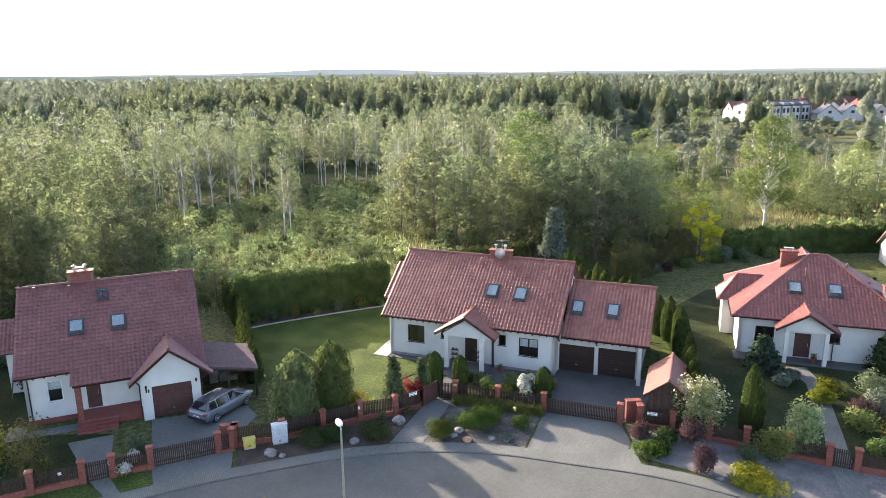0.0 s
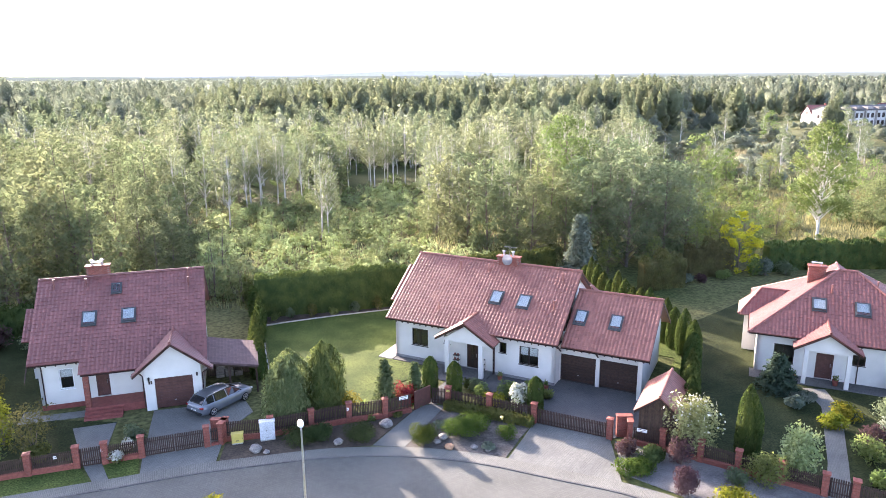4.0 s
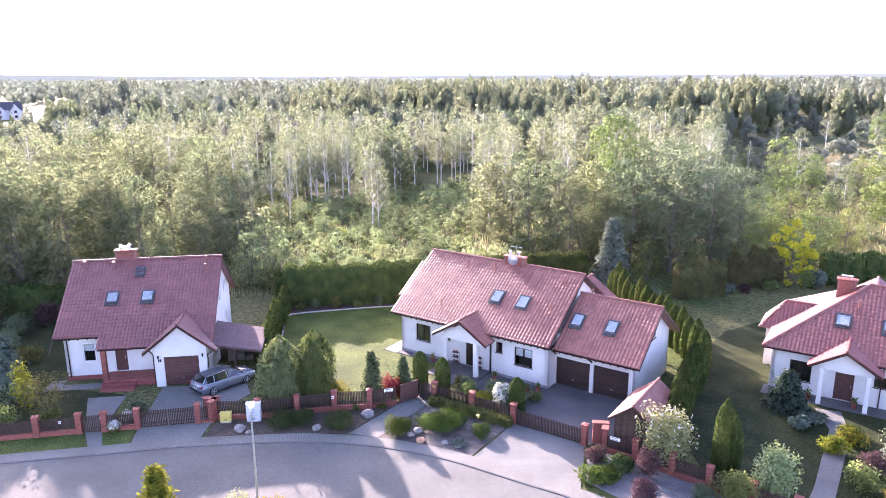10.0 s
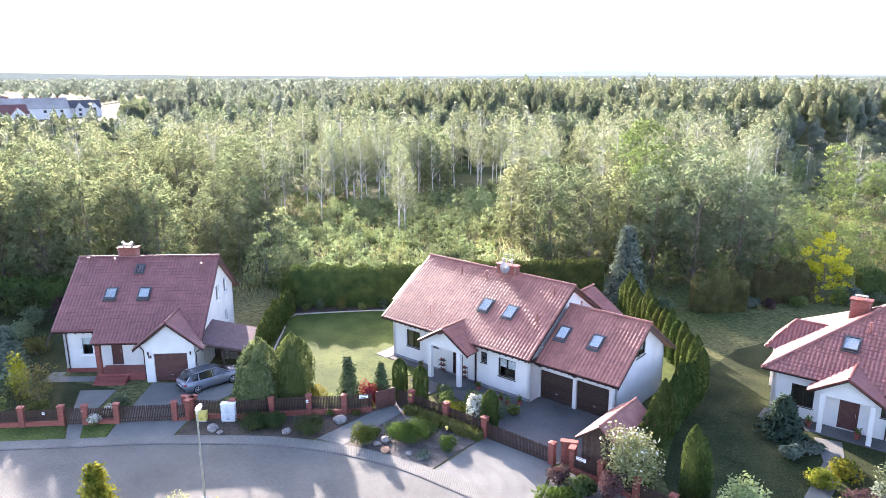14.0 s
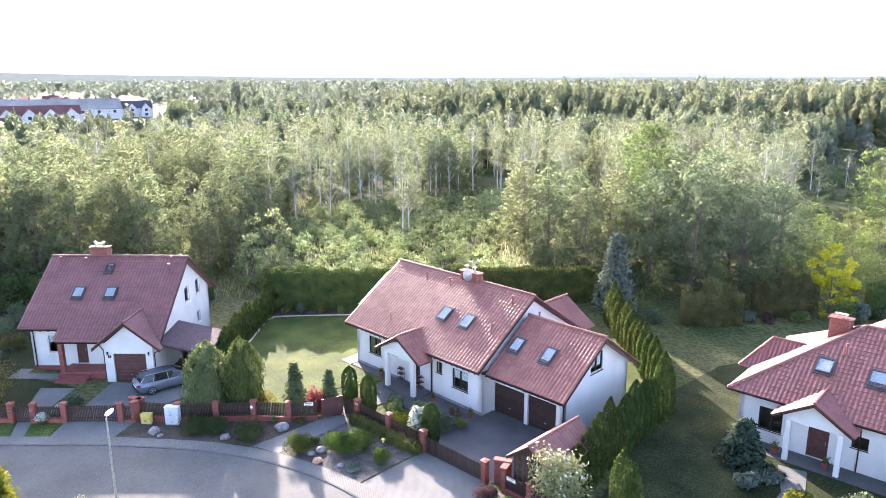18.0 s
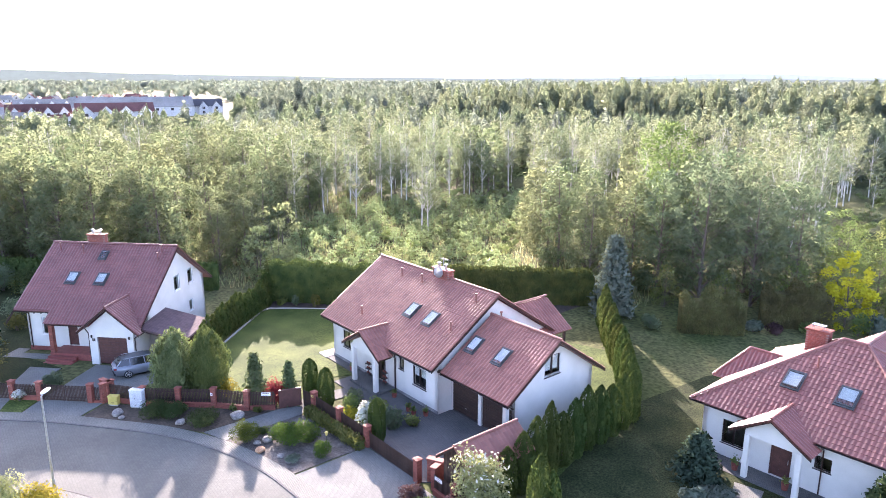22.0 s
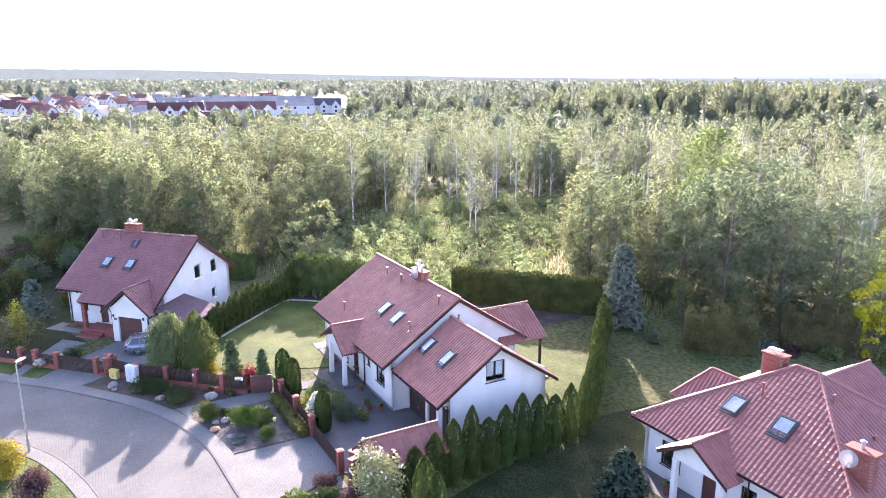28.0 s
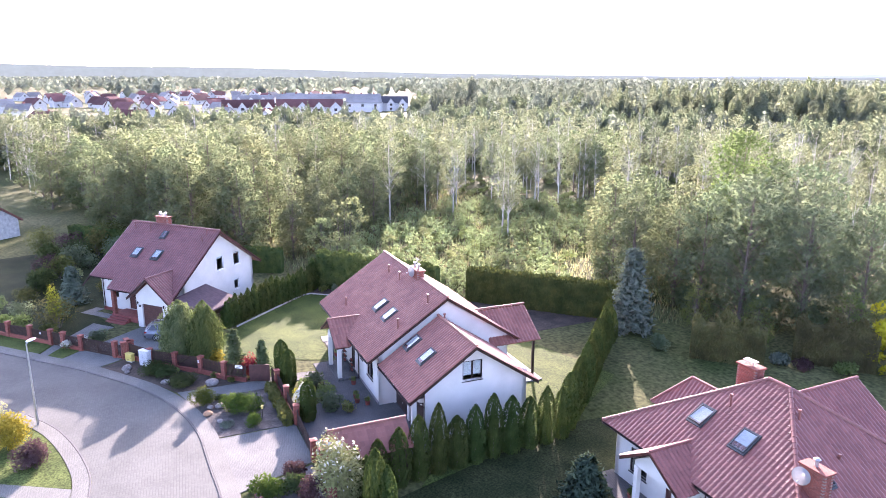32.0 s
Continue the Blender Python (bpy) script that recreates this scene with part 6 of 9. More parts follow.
def build_car(x, y, rz):
    """An estate car; its front points along local x."""
    root = thing("car", x, y, ground_z(x, y) + 0.05, rz, "silver-grey estate car parked beside a carport", "car")
    st = [(-2.33, 0.72, 0.42, 0.86, 0.90), (-2.25, 0.82, 0.30, 0.96, 1.00), (-1.9, 0.88, 0.22, 0.98, 1.02), (-1.0, 0.915, 0.20, 0.96, 1.0), (0.0, 0.92, 0.20, 0.94, 0.98),
          (0.9, 0.91, 0.20, 0.92, 0.97), (1.5, 0.90, 0.22, 0.84, 0.93), (2.0, 0.85, 0.26, 0.74, 0.84), (2.25, 0.72, 0.34, 0.64, 0.72), (2.34, 0.55, 0.42, 0.58, 0.62)]
    bm = bmesh.new()
    rings = []
    for sx, w, z0, zb, zt in st:
        half = [(0, z0), (w * 0.86, z0), (w * 0.97, z0 + 0.10), (w, (z0 + zb) / 2), (w * 0.97, zb), (w * 0.80, zt), (0, zt + 0.02)]
        rings.append([bm.verts.new((sx, py, pz)) for py, pz in half] + [bm.verts.new((sx, -py, pz)) for py, pz in half[-2:0:-1]])
    n = len(rings[0])
    for a, b in zip(rings, rings[1:]):
        for k in range(n):
            bm.faces.new((a[k], b[k], b[(k + 1) % n], a[(k + 1) % n]))
    bm.faces.new(rings[0]), bm.faces.new(rings[-1][::-1])
    bmesh.ops.recalc_face_normals(bm, faces=bm.faces[:])
    for f in bm.faces:
        f.smooth = True
    part("body", bm, M_CARPAINT, root)
    # glasshouse and roof
    gh = [(-2.12, 0.70, 1.0, 0.60, 1.12), (-1.75, 0.80, 0.98, 0.60, 1.40), (-1.0, 0.84, 0.97, 0.62, 1.46), (0.0, 0.84, 0.96, 0.62, 1.46), (0.55, 0.83, 0.95, 0.58, 1.38), (1.35, 0.78, 0.92, 0.66, 0.96)]
    bm = bmesh.new()
    rings = []
    for sx, w, z0, wt, zt in gh:
        rings.append([bm.verts.new(p) for p in ((sx, -w, z0), (sx, -wt, zt), (sx, wt, zt), (sx, w, z0))])
    for a, b in zip(rings, rings[1:]):
        for k in range(3):
            bm.faces.new((a[k], b[k], b[k + 1], a[k + 1]))
    bm.faces.new(rings[0][::-1]), bm.faces.new(rings[-1])
    bmesh.ops.recalc_face_normals(bm, faces=bm.faces[:])
    part("window_band", bm, M_CARGLASS, root, "dark tinted car glass")
    bm = bmesh.new()
    rr = []
    for sx, w, z0, wt, zt in gh[1:5]:
        rr.append([bm.verts.new(p) for p in ((sx, -wt - 0.015, zt - 0.012), (sx, -wt * 0.6, zt + 0.03), (sx, 0, zt + 0.045), (sx, wt * 0.6, zt + 0.03), (sx, wt + 0.015, zt - 0.012))])
    for a, b in zip(rr, rr[1:]):
        for k in range(4):
            bm.faces.new((a[k], b[k], b[k + 1], a[k + 1]))
    bmesh.ops.solidify(bm, geom=bm.faces[:], thickness=0.02)
    part("roof", bm, M_CARPAINT, root)
    for s in (-1, 1):
        bm = bmesh.new()
        for (xa, wa, za), (xb, wb, zb) in (((-2.12, 0.70, 1.0), (-1.75, 0.60, 1.40)), ((-1.2, 0.845, 0.97), (-1.15, 0.62, 1.45)), ((-0.1, 0.85, 0.96), (-0.15, 0.63, 1.46)), ((1.35, 0.78, 0.92), (0.55, 0.58, 1.38))):
            tube(bm, (xa, s * wa, za), (xb, s * wb, zb), 0.035, 0.03, 6)
        part("pillar", bm, M_CARPAINT, root)
        part("roof_rail", tube(bmesh.new(), (-1.6, s * 0.58, 1.50), (0.3, s * 0.56, 1.50), 0.018, 0.018, 6), M_STEEL, root)
        part("tail_lamp", bevelled_box(-2.34, -2.15, s * 0.72 - 0.14, s * 0.72 + 0.10, 0.80, 0.93, 0.02), M_LAMPRED, root, "red tail lamp")
        part("headlight", bevelled_box(2.05, 2.3, s * 0.62 - 0.12, s * 0.62 + 0.12, 0.62, 0.72, 0.02), M_WHITE, root, "clear headlight")
        part("mirror", bevelled_box(0.75, 0.92, s * 0.98 - 0.09, s * 0.98 + 0.09, 0.95, 1.07, 0.03), M_CARPAINT, root)
        for wx in (-1.38, 1.42):
            w = new("wheel")
            w.parent = root
            w.matrix_basis = pose(wx, s * 0.82, 0.32)
            bm = bmesh.new()
            tube(bm, (0, -0.11, 0), (0, 0.11, 0), 0.32, 0.32, 24)
            bmesh.ops.bevel(bm, geom=[e for e in bm.edges if e.calc_length() < 0.1], offset=0.03, segments=2, affect="EDGES")
            part("tyre", bm, M_TYRE, w)
            bm = bmesh.new()
            tube(bm, (0, 0.08 * s, 0), (0, 0.125 * s, 0), 0.06, 0.05, 12)
            for k in range(5):
                g = 2 * math.pi * k / 5
                tube(bm, (0, 0.115 * s, 0), (0.21 * math.cos(g), 0.115 * s, 0.21 * math.sin(g)), 0.03, 0.022, 6)
            for k in range(20):
                g, g2 = 2 * math.pi * k / 20, 2 * math.pi * (k + 1) / 20
                tube(bm, (0.22 * math.cos(g), 0.112 * s, 0.22 * math.sin(g)), (0.22 * math.cos(g2), 0.112 * s, 0.22 * math.sin(g2)), 0.018, 0.018, 5, False)
            part("rim", bm, M_STEEL, w)
    part("number_plate", bevelled_box(-2.37, -2.345, -0.26, 0.26, 0.60, 0.71, 0.004), M_WHITE, root, "white plate with a dark bar")
    part("plate_bar", box(bmesh.new(), -2.376, -2.371, -0.2, 0.2, 0.635, 0.68), M_FRAME, root)
    part("rear_bumper", bevelled_box(-2.38, -2.2, -0.78, 0.78, 0.38, 0.55, 0.03), M_TYRE, root)
    part("tail_strip", bevelled_box(-2.35, -2.3, -0.6, 0.6, 0.84, 0.90, 0.01), M_STEEL, root)
    part("shark_fin", prism(bmesh.new(), [(-1.5, 1.46), (-1.3, 1.47), (-1.48, 1.55)], -0.015, 0.015, "y"), M_CARPAINT, root)
    return root


build_car(-18.25, 42.1, 66)


def build_cabinet(x, y, rz, w, d, h, material, label, slots):
    root = thing("utility_cabinet", x, y, ground_z(x, y), rz, label, "utility cabinet")
    part("plinth", box(bmesh.new(), -w / 2 + 0.02, w / 2 - 0.02, -d / 2 + 0.02, d / 2 - 0.02, -0.2, 0.12), M_CONCRETE, root)
    part("body", bevelled_box(-w / 2, w / 2, -d / 2, d / 2, 0.12, h, 0.015), material, root)
    part("lid", bevelled_box(-w / 2 - 0.03, w / 2 + 0.03, -d / 2 - 0.03, d / 2 + 0.03, h, h + 0.05, 0.015), material, root)
    for k in range(slots):
        a = -w / 2 + w * k / slots + 0.02
        dr = part("door", bevelled_box(a, a + w / slots - 0.04, -d / 2 - 0.015, -d / 2, 0.18, h - 0.05, 0.005), material, root)
        part("lock", box(bmesh.new(), a + w / slots - 0.10, a + w / slots - 0.07, -d / 2 - 0.025, -d / 2 - 0.015, h * 0.55, h * 0.55 + 0.08), M_FRAME, dr)
    for k in range(2):
        part("vent_slot", box(bmesh.new(), -0.1, 0.1, -d / 2 - 0.02, -d / 2 - 0.0152, 0.25 + 0.06 * k, 0.27 + 0.06 * k), M_FRAME, root)
    return root


build_cabinet(-14.75, 37.25, 24, 0.72, 0.35, 0.72, M_YELLOW, "yellow gas cabinet beside a brick fence", 1)
build_cabinet(-13.0, 37.95, 24, 0.95, 0.42, 1.35, M_GREYBOX, "weathered pale grey electric cabinet before a fence", 2)


def stone(x, y, r, material=None, flat=0.65, seed=1, label="rounded pale field stone on a soil bed"):
    bm = bmesh.new()
    bmesh.ops.create_icosphere(bm, subdivisions=3, radius=r)
    for v in bm.verts:
        k = 1 + 0.22 * noise.noise(v.co / r * 1.3 + Vector((seed * 3.1, seed, 0))) + 0.06 * noise.noise(v.co / r * 4 + Vector((seed, 0, 0)))
        v.co = Vector((v.co.x * k * 1.15, v.co.y * k, v.co.z * k * flat))
    for f in bm.faces:
        f.smooth = True
    me = bpy.data.meshes.new("stone")
    bm.to_mesh(me)
    bm.free()
    me.materials.append(material or M_STONE)
    ob = tagged(new("stone", me), label, "stone", "garden stones")
    ob.matrix_world = pose(x, y, ground_z(x, y) + 0.04 + r * flat * 0.55, 0, 0, seed * 50)
    return ob


for i, (x, y, r) in enumerate(((-5.75, 40.6, 0.42), (-8.25, 37.9, 0.30), (-13.2, 36.5, 0.38), (-2.0, 38.9, 0.22), (-1.7, 39.5, 0.3), (-12.4, 36.3, 0.2), (13.9, 34.9, 0.22), (13.3, 34.7, 0.18), (14.2, 34.4, 0.25), (12.9, 35.2, 0.15), (0.4, 38.6, 0.2), (1.3, 38.4, 0.17))):
    stone(x, y, r, seed=i + 1)
stone(-1.15, 38.35, 0.30, M_RUST, 0.55, 20, "flat rust-coloured stone in a gravel bed")


def lawn_edging():
    """Low concrete edging that runs round the lawn below the hedges."""
    line = densify([(-16.9, 47.6), (-19.1, 52.0), (-21.6, 57.5), (-21.0, 58.6), (-18.4, 60.3), (-14.6, 62.5), (-10.5, 64.4), (-4.5, 66.5)], 1.0)
    root = tagged(new("lawn_edging"), "low pale concrete edging round a lawn", "edging", "", "structure")
    bm0 = bevelled_box(-0.5, 0.5, -0.05, 0.05, -0.2, 0.14, 0.012)
    me = bpy.data.meshes.new("edging_stone")
    bm0.to_mesh(me), bm0.free()
    me.materials.append(M_CONCRETE)
    for (x0, y0), (x1, y1) in zip(line, line[1:]):
        ob = new("edging_stone", me)
        ob.parent = root
        ob.matrix_basis = Matrix.LocRotScale(((x0 + x1) / 2, (y0 + y1) / 2, ground_z(x0)), Euler((0, 0, math.atan2(y1 - y0, x1 - x0))), (math.dist((x0, y0), (x1, y1)) - 0.01, 1, 1))


lawn_edging()


def garden_lamp(x, y):
    root = thing("garden_lamp", x, y, ground_z(x, y), 0, "small garden lamp on a thin post in a bed", "garden lamp")
    part("post", tube(bmesh.new(), (0, 0, -0.1), (0, 0, 0.85), 0.02, 0.02, 8), M_FRAME, root)
    bm = bmesh.new()
    tube(bm, (0, 0, 0.85), (0, 0, 1.05), 0.06, 0.09, 10), tube(bm, (0, 0, 1.05), (0, 0, 1.13), 0.12, 0.02, 10)
    part("lantern", bm, M_YELLOW, root, "pale lantern")


garden_lamp(1.95, 41.0)


def plant_stand(fr, u, v, z):
    """A wrought-iron plant stand with pots by a front door."""
    p = fr @ Vector((u, v, 0))
    root = thing("plant_stand", p.x, p.y, z, -17.4, "dark wrought-iron plant stand with small pots", "plant stand")
    for sx in (-0.25, 0.25):
        for sy in (-0.14, 0.14):
            part("leg", tube(bmesh.new(), (sx, sy, 0), (sx, sy, 1.1), 0.012, 0.012, 6), M_FRAME, root)
    for k in (0.25, 0.65, 1.05):
        part("shelf", box(bmesh.new(), -0.27, 0.27, -0.16, 0.16, k, k + 0.02), M_FRAME, root)
        for sx in (-0.13, 0.13):
            part("pot", tube(bmesh.new(), (sx, 0, k + 0.02), (sx, 0, k + 0.16), 0.05, 0.075, 10), M_BRICK, root)


plant_stand(FRAME2, 5.75, -0.55, 0.1), plant_stand(FRAME2, 7.9, -0.55, 0.1)



# ---- plants ----


def leaves(points, size, rng, up=0.35, long=1.0, out=None, soft=0.85):
    """Small four-cornered leaves (or sprays) at the points, each turned its own way; out: the way off the plant at each.
    They are lit partly by their own turn and partly by the plant's rounded form. Returns vertices, faces, normals."""
    p = np.asarray(points, float)
    n = len(p)
    if out is None:
        c = p.mean(0)
        out = (p - c) / (p.std(0) + 1e-6)
        out[:, 2] += 0.6
    out = out / (np.linalg.norm(out, axis=1, keepdims=True) + 1e-9)
    s = size * rng.uniform(0.6, 1.35, (n, 1))
    a = rng.normal(size=(n, 3))
    a[:, 2] = a[:, 2] * 0.7 + up * 2
    a /= np.linalg.norm(a, axis=1, keepdims=True)
    b = np.cross(a, rng.normal(size=(n, 3)))
    b /= np.linalg.norm(b, axis=1, keepdims=True) + 1e-9
    nn = np.cross(b, a)
    flip = np.sign((nn * out).sum(1, keepdims=True) + 1e-9)
    b, nn = b * flip, nn * flip
    v = np.stack([p - a * s * long, p + b * s * 0.55, p + a * s * long, p - b * s * 0.55], 1).reshape(-1, 3)
    m = nn * (1 - soft) + out * soft
    m /= np.linalg.norm(m, axis=1, keepdims=True)
    return v, np.arange(4 * n).reshape(n, 4), np.repeat(m, 4, 0)


def join(parts):
    V, F, N, k = [], [], [], 0
    for v, f, *nn in parts:
        V.append(v), F.append(np.asarray(f) + k)
        if nn:
            N.append(nn[0])
        k += len(v)
    return (np.concatenate(V), np.concatenate(F), np.concatenate(N)) if N else (np.concatenate(V), np.concatenate(F))


def limb_rings(pts, radii, seg=6):
    """A bent tapering limb through the points: vertices and quads."""
    V, F = [], []
    for i, (p, r) in enumerate(zip(pts, radii)):
        d = Vector(pts[min(i + 1, len(pts) - 1)]) - Vector(pts[max(i - 1, 0)])
        q = d.to_track_quat("Z", "Y").to_matrix()
        V += [tuple(Vector(p) + q @ Vector((r * math.cos(t), r * math.sin(t), 0))) for t in (2 * math.pi * k / seg for k in range(seg))]
    for i in range(len(pts) - 1):
        F += [(i * seg + k, i * seg + (k + 1) % seg, (i + 1) * seg + (k + 1) % seg, (i + 1) * seg + k) for k in range(seg)]
    return np.array(V), np.array(F)


def tree_meshes(h, r, base, n, size, seed, leaf, bark, top=0.5, trunk=0.02, clumps=40, droop=0.0, stems=1, lean=0.3, fine=0.3):
    """A trunk mesh with limbs and a crown mesh of leaves in clumps, with gaps between the clumps.
    h height, r crown radius, base height of the lowest leaves, top: 0 pointed crown, 1 round."""
    rng = np.random.default_rng(seed)
    wood, cl = [], []
    for s in range(stems):
        off = rng.uniform(-0.35, 0.35, 2) * (stems > 1) * r * 0.5
        tip = np.array([rng.uniform(-lean, lean) + off[0] * 2, rng.uniform(-lean, lean) + off[1] * 2, h * rng.uniform(0.86, 0.95)])
        line = [np.array([off[0], off[1], -0.3]) * (1 - t) + tip * t + np.array([math.sin(t * 5 + s) * 0.12 * lean, math.cos(t * 4 + s) * 0.12 * lean, 0]) for t in np.linspace(0, 1, 6)]
        rad = [h * trunk * (1 - 0.86 * t) for t in np.linspace(0, 1, 6)]
        wood.append(limb_rings(line, rad, 6))
        for k in range(clumps // stems):
            t = rng.uniform(0, 1) ** 0.85
            z = base + (h - base) * t
            prof = math.sqrt(max(0.0, 1 - ((t - 0.42) / 0.6) ** 2)) * top + (1 - t) * (1 - top) * 1.1
            prof = max(0.12, prof) * r
            g, d = rng.uniform(0, 2 * math.pi), prof * math.sqrt(rng.uniform(0.12, 1))
            f = min(1.0, max(0.0, z / h - 0.12))
            root = line[0] * (1 - f) + tip * f
            c = np.array([root[0] + d * math.cos(g), root[1] + d * math.sin(g), z - droop * d])
            cl.append((c, rng.uniform(0.5, 1.0) * r * fine * (1.15 - 0.5 * t)))
            if k % 2 == 0 and d > 0.25 * r:
                mid = (root + c) / 2 + np.array([0, 0, 0.12 * d])
                wood.append(limb_rings([root * 1.0, mid, c], [h * trunk * 0.32 * (1.1 - t), h * trunk * 0.2 * (1.1 - t), 0.012], 4))
    pts, outs = [], []
    w = np.array([q ** 2 for _, q in cl])
    cnt = np.maximum(4, (n * w / w.sum()).astype(int))
    for (c, q), m in zip(cl, cnt):
        u = rng.normal(size=(m, 3))
        u /= np.linalg.norm(u, axis=1, keepdims=True)
        u *= (rng.uniform(0.25, 1.0, (m, 1)) ** 0.5) * q * np.array([1, 1, 0.8 + droop])
        pts.append(c + u)
        outs.append(u / q * 0.9 + (c - np.array([0, 0, base + (h - base) * 0.45])) / np.array([r, r, h * 0.5]) * 0.8 + np.array([0, 0, 0.25]))
    pts, outs = np.concatenate(pts), np.concatenate(outs)
    keep = pts[:, 2] > 0.15
    v, f, nn = leaves(pts[keep], size, rng, 0.25 - droop, 1.0 + droop, outs[keep], 0.92)
    wv, wf = join(wood)
    return mesh_np("trunk", wv, wf, bark, True), mesh_np("crown", v, f, leaf, False, nn)


def make_tree(meshes, label, category, group="", kind=""):
    """A tree thing from a trunk and crown mesh, at the origin; copied to its places afterwards."""
    root = new("tree")
    tagged(root, label, category, group, kind)
    for nm, me in zip(("trunk", "crown"), meshes):
        ob = new(nm, me)
        ob.parent = root
    return root


def plant(proto, x, y, s=1.0, turn=None, sz=None, used={}):
    """A copy of the prototype at (x, y); the prototype itself takes the first place."""
    m = Matrix.LocRotScale((x, y, ground_z(x, y)), Euler((0, 0, turn if turn is not None else (x * 12.9898 + y * 78.233) % 6.28)), (s, s, sz or s))
    if proto.name not in used:
        used[proto.name] = True
        proto.matrix_basis = m
        return proto
    ob = copy_thing(proto, Matrix.Identity(4))
    ob.matrix_basis = m
    return ob


def single(name, mesh_list, label, category, group=""):
    """A plant thing: an Empty with parts (name, mesh)."""
    root = new(name)
    tagged(root, label, category, group)
    for nm, me in mesh_list:
        ob = new(nm, me)
        ob.parent = root
    return root


def shell_points(n, rng, prof, h, inner=0.75, lump=1.0):
    """Points in the outer layer of a round body whose radius at height fraction t is prof(t)."""
    t = rng.uniform(0, 1, n)
    g = rng.uniform(0, 2 * math.pi, n)
    r = np.array([prof(a) for a in t]) * (1 + lump * (0.10 * np.sin(g * 3 + t * 7) + 0.06 * np.sin(g * 7 + 3 * t)))
    q = r * rng.uniform(inner, 1.05, n)
    return np.stack([q * np.cos(g), q * np.sin(g), t * h], 1)


def column_meshes(h, r, n, size, seed, leaf, tips=3, sharp=1.0, lump=1.0):
    """A clipped or natural columnar conifer with one or more pointed tips and upright sprays."""
    rng = np.random.default_rng(seed)
    P = []
    for k in range(tips):
        off = rng.uniform(-0.38, 0.38, 2) * r * (k > 0)
        hh = h * (1 if k == 0 else rng.uniform(0.72, 0.97))
        rr = r * (1 if k == 0 else rng.uniform(0.55, 0.8))
        p = shell_points(n // tips, rng, lambda t: rr * min(1.0, 0.72 + t * 1.6) * (1 - max(0, (t - 0.35) / 0.65) ** (1.6 / sharp)) + 0.03, hh, inner=0.7 if lump > 0.5 else 0.85, lump=lump)
        p[:, :2] += off
        P.append(p)
    P = np.concatenate(P)
    v, f, nn = leaves(P, size, rng, 1.0, 1.6, np.column_stack([P[:, 0] / r, P[:, 1] / r, 0.25 + 0.5 * P[:, 2] / h]), 0.6)
    core = []
    rings = [(0.0, 0.55), (0.25, 0.72), (0.6, 0.5), (0.93, 0.06)]
    core = limb_rings([(0, 0, t * h) for t, _ in rings], [q * r for _, q in rings], 8)
    cn = core[0] * np.array([1, 1, 0]) + np.array([0, 0, 0.05])
    V, F, N = join([(v, f, nn), (*core, cn / np.linalg.norm(cn, axis=1, keepdims=True))])
    stem = limb_rings([(0, 0, -0.2), (0, 0, h * 0.3)], [0.06, 0.05], 6)
    return [("stem", mesh_np("stem", *stem, M_BARK)), ("foliage", mesh_np("foliage", V, F, leaf, False, N))]


def fir_meshes(h, r, n, size, seed, leaf, tiers=13):
    """A conifer with whorls of drooping branches in tiers, and a pointed leader."""
    rng = np.random.default_rng(seed)
    wood, pts = [limb_rings([(0, 0, -0.2), (0, 0, h * 0.5), (0, 0, h)], [h * 0.022, h * 0.013, 0.01], 6)], []
    per = max(6, n // (tiers * 9))
    for k in range(tiers):
        t = k / tiers
        z, rad = h * (0.06 + 0.9 * t), r * (1 - t) ** 0.85 + 0.08
        for b in range(9):
            g = 2 * math.pi * (b + rng.uniform(-0.3, 0.3)) / 9 + k
            q = rad * rng.uniform(0.8, 1.1)
            s = rng.uniform(0.08, 1, per) ** 0.7
            w = rng.normal(size=(per, 3)) * np.array([0.10, 0.10, 0.06]) * r
            pts.append(np.stack([q * s * math.cos(g), q * s * math.sin(g), z - 0.18 * q * s + 0.10 * q * s * s], 1) + w)
            if b % 3 == 0:
                wood.append(limb_rings([(0, 0, z), (q * 0.8 * math.cos(g), q * 0.8 * math.sin(g), z - 0.1 * q)], [0.02, 0.008], 4))
    pts = np.concatenate(pts)
    v, f, nn = leaves(pts, size, rng, 0.1, 1.4, np.column_stack([pts[:, 0] / r, pts[:, 1] / r, np.full(len(pts), 0.45)]), 0.55)
    wv, wf = join(wood)
    return [("trunk", mesh_np("trunk", wv, wf, M_BARK)), ("needles", mesh_np("needles", v, f, leaf, False, nn))]


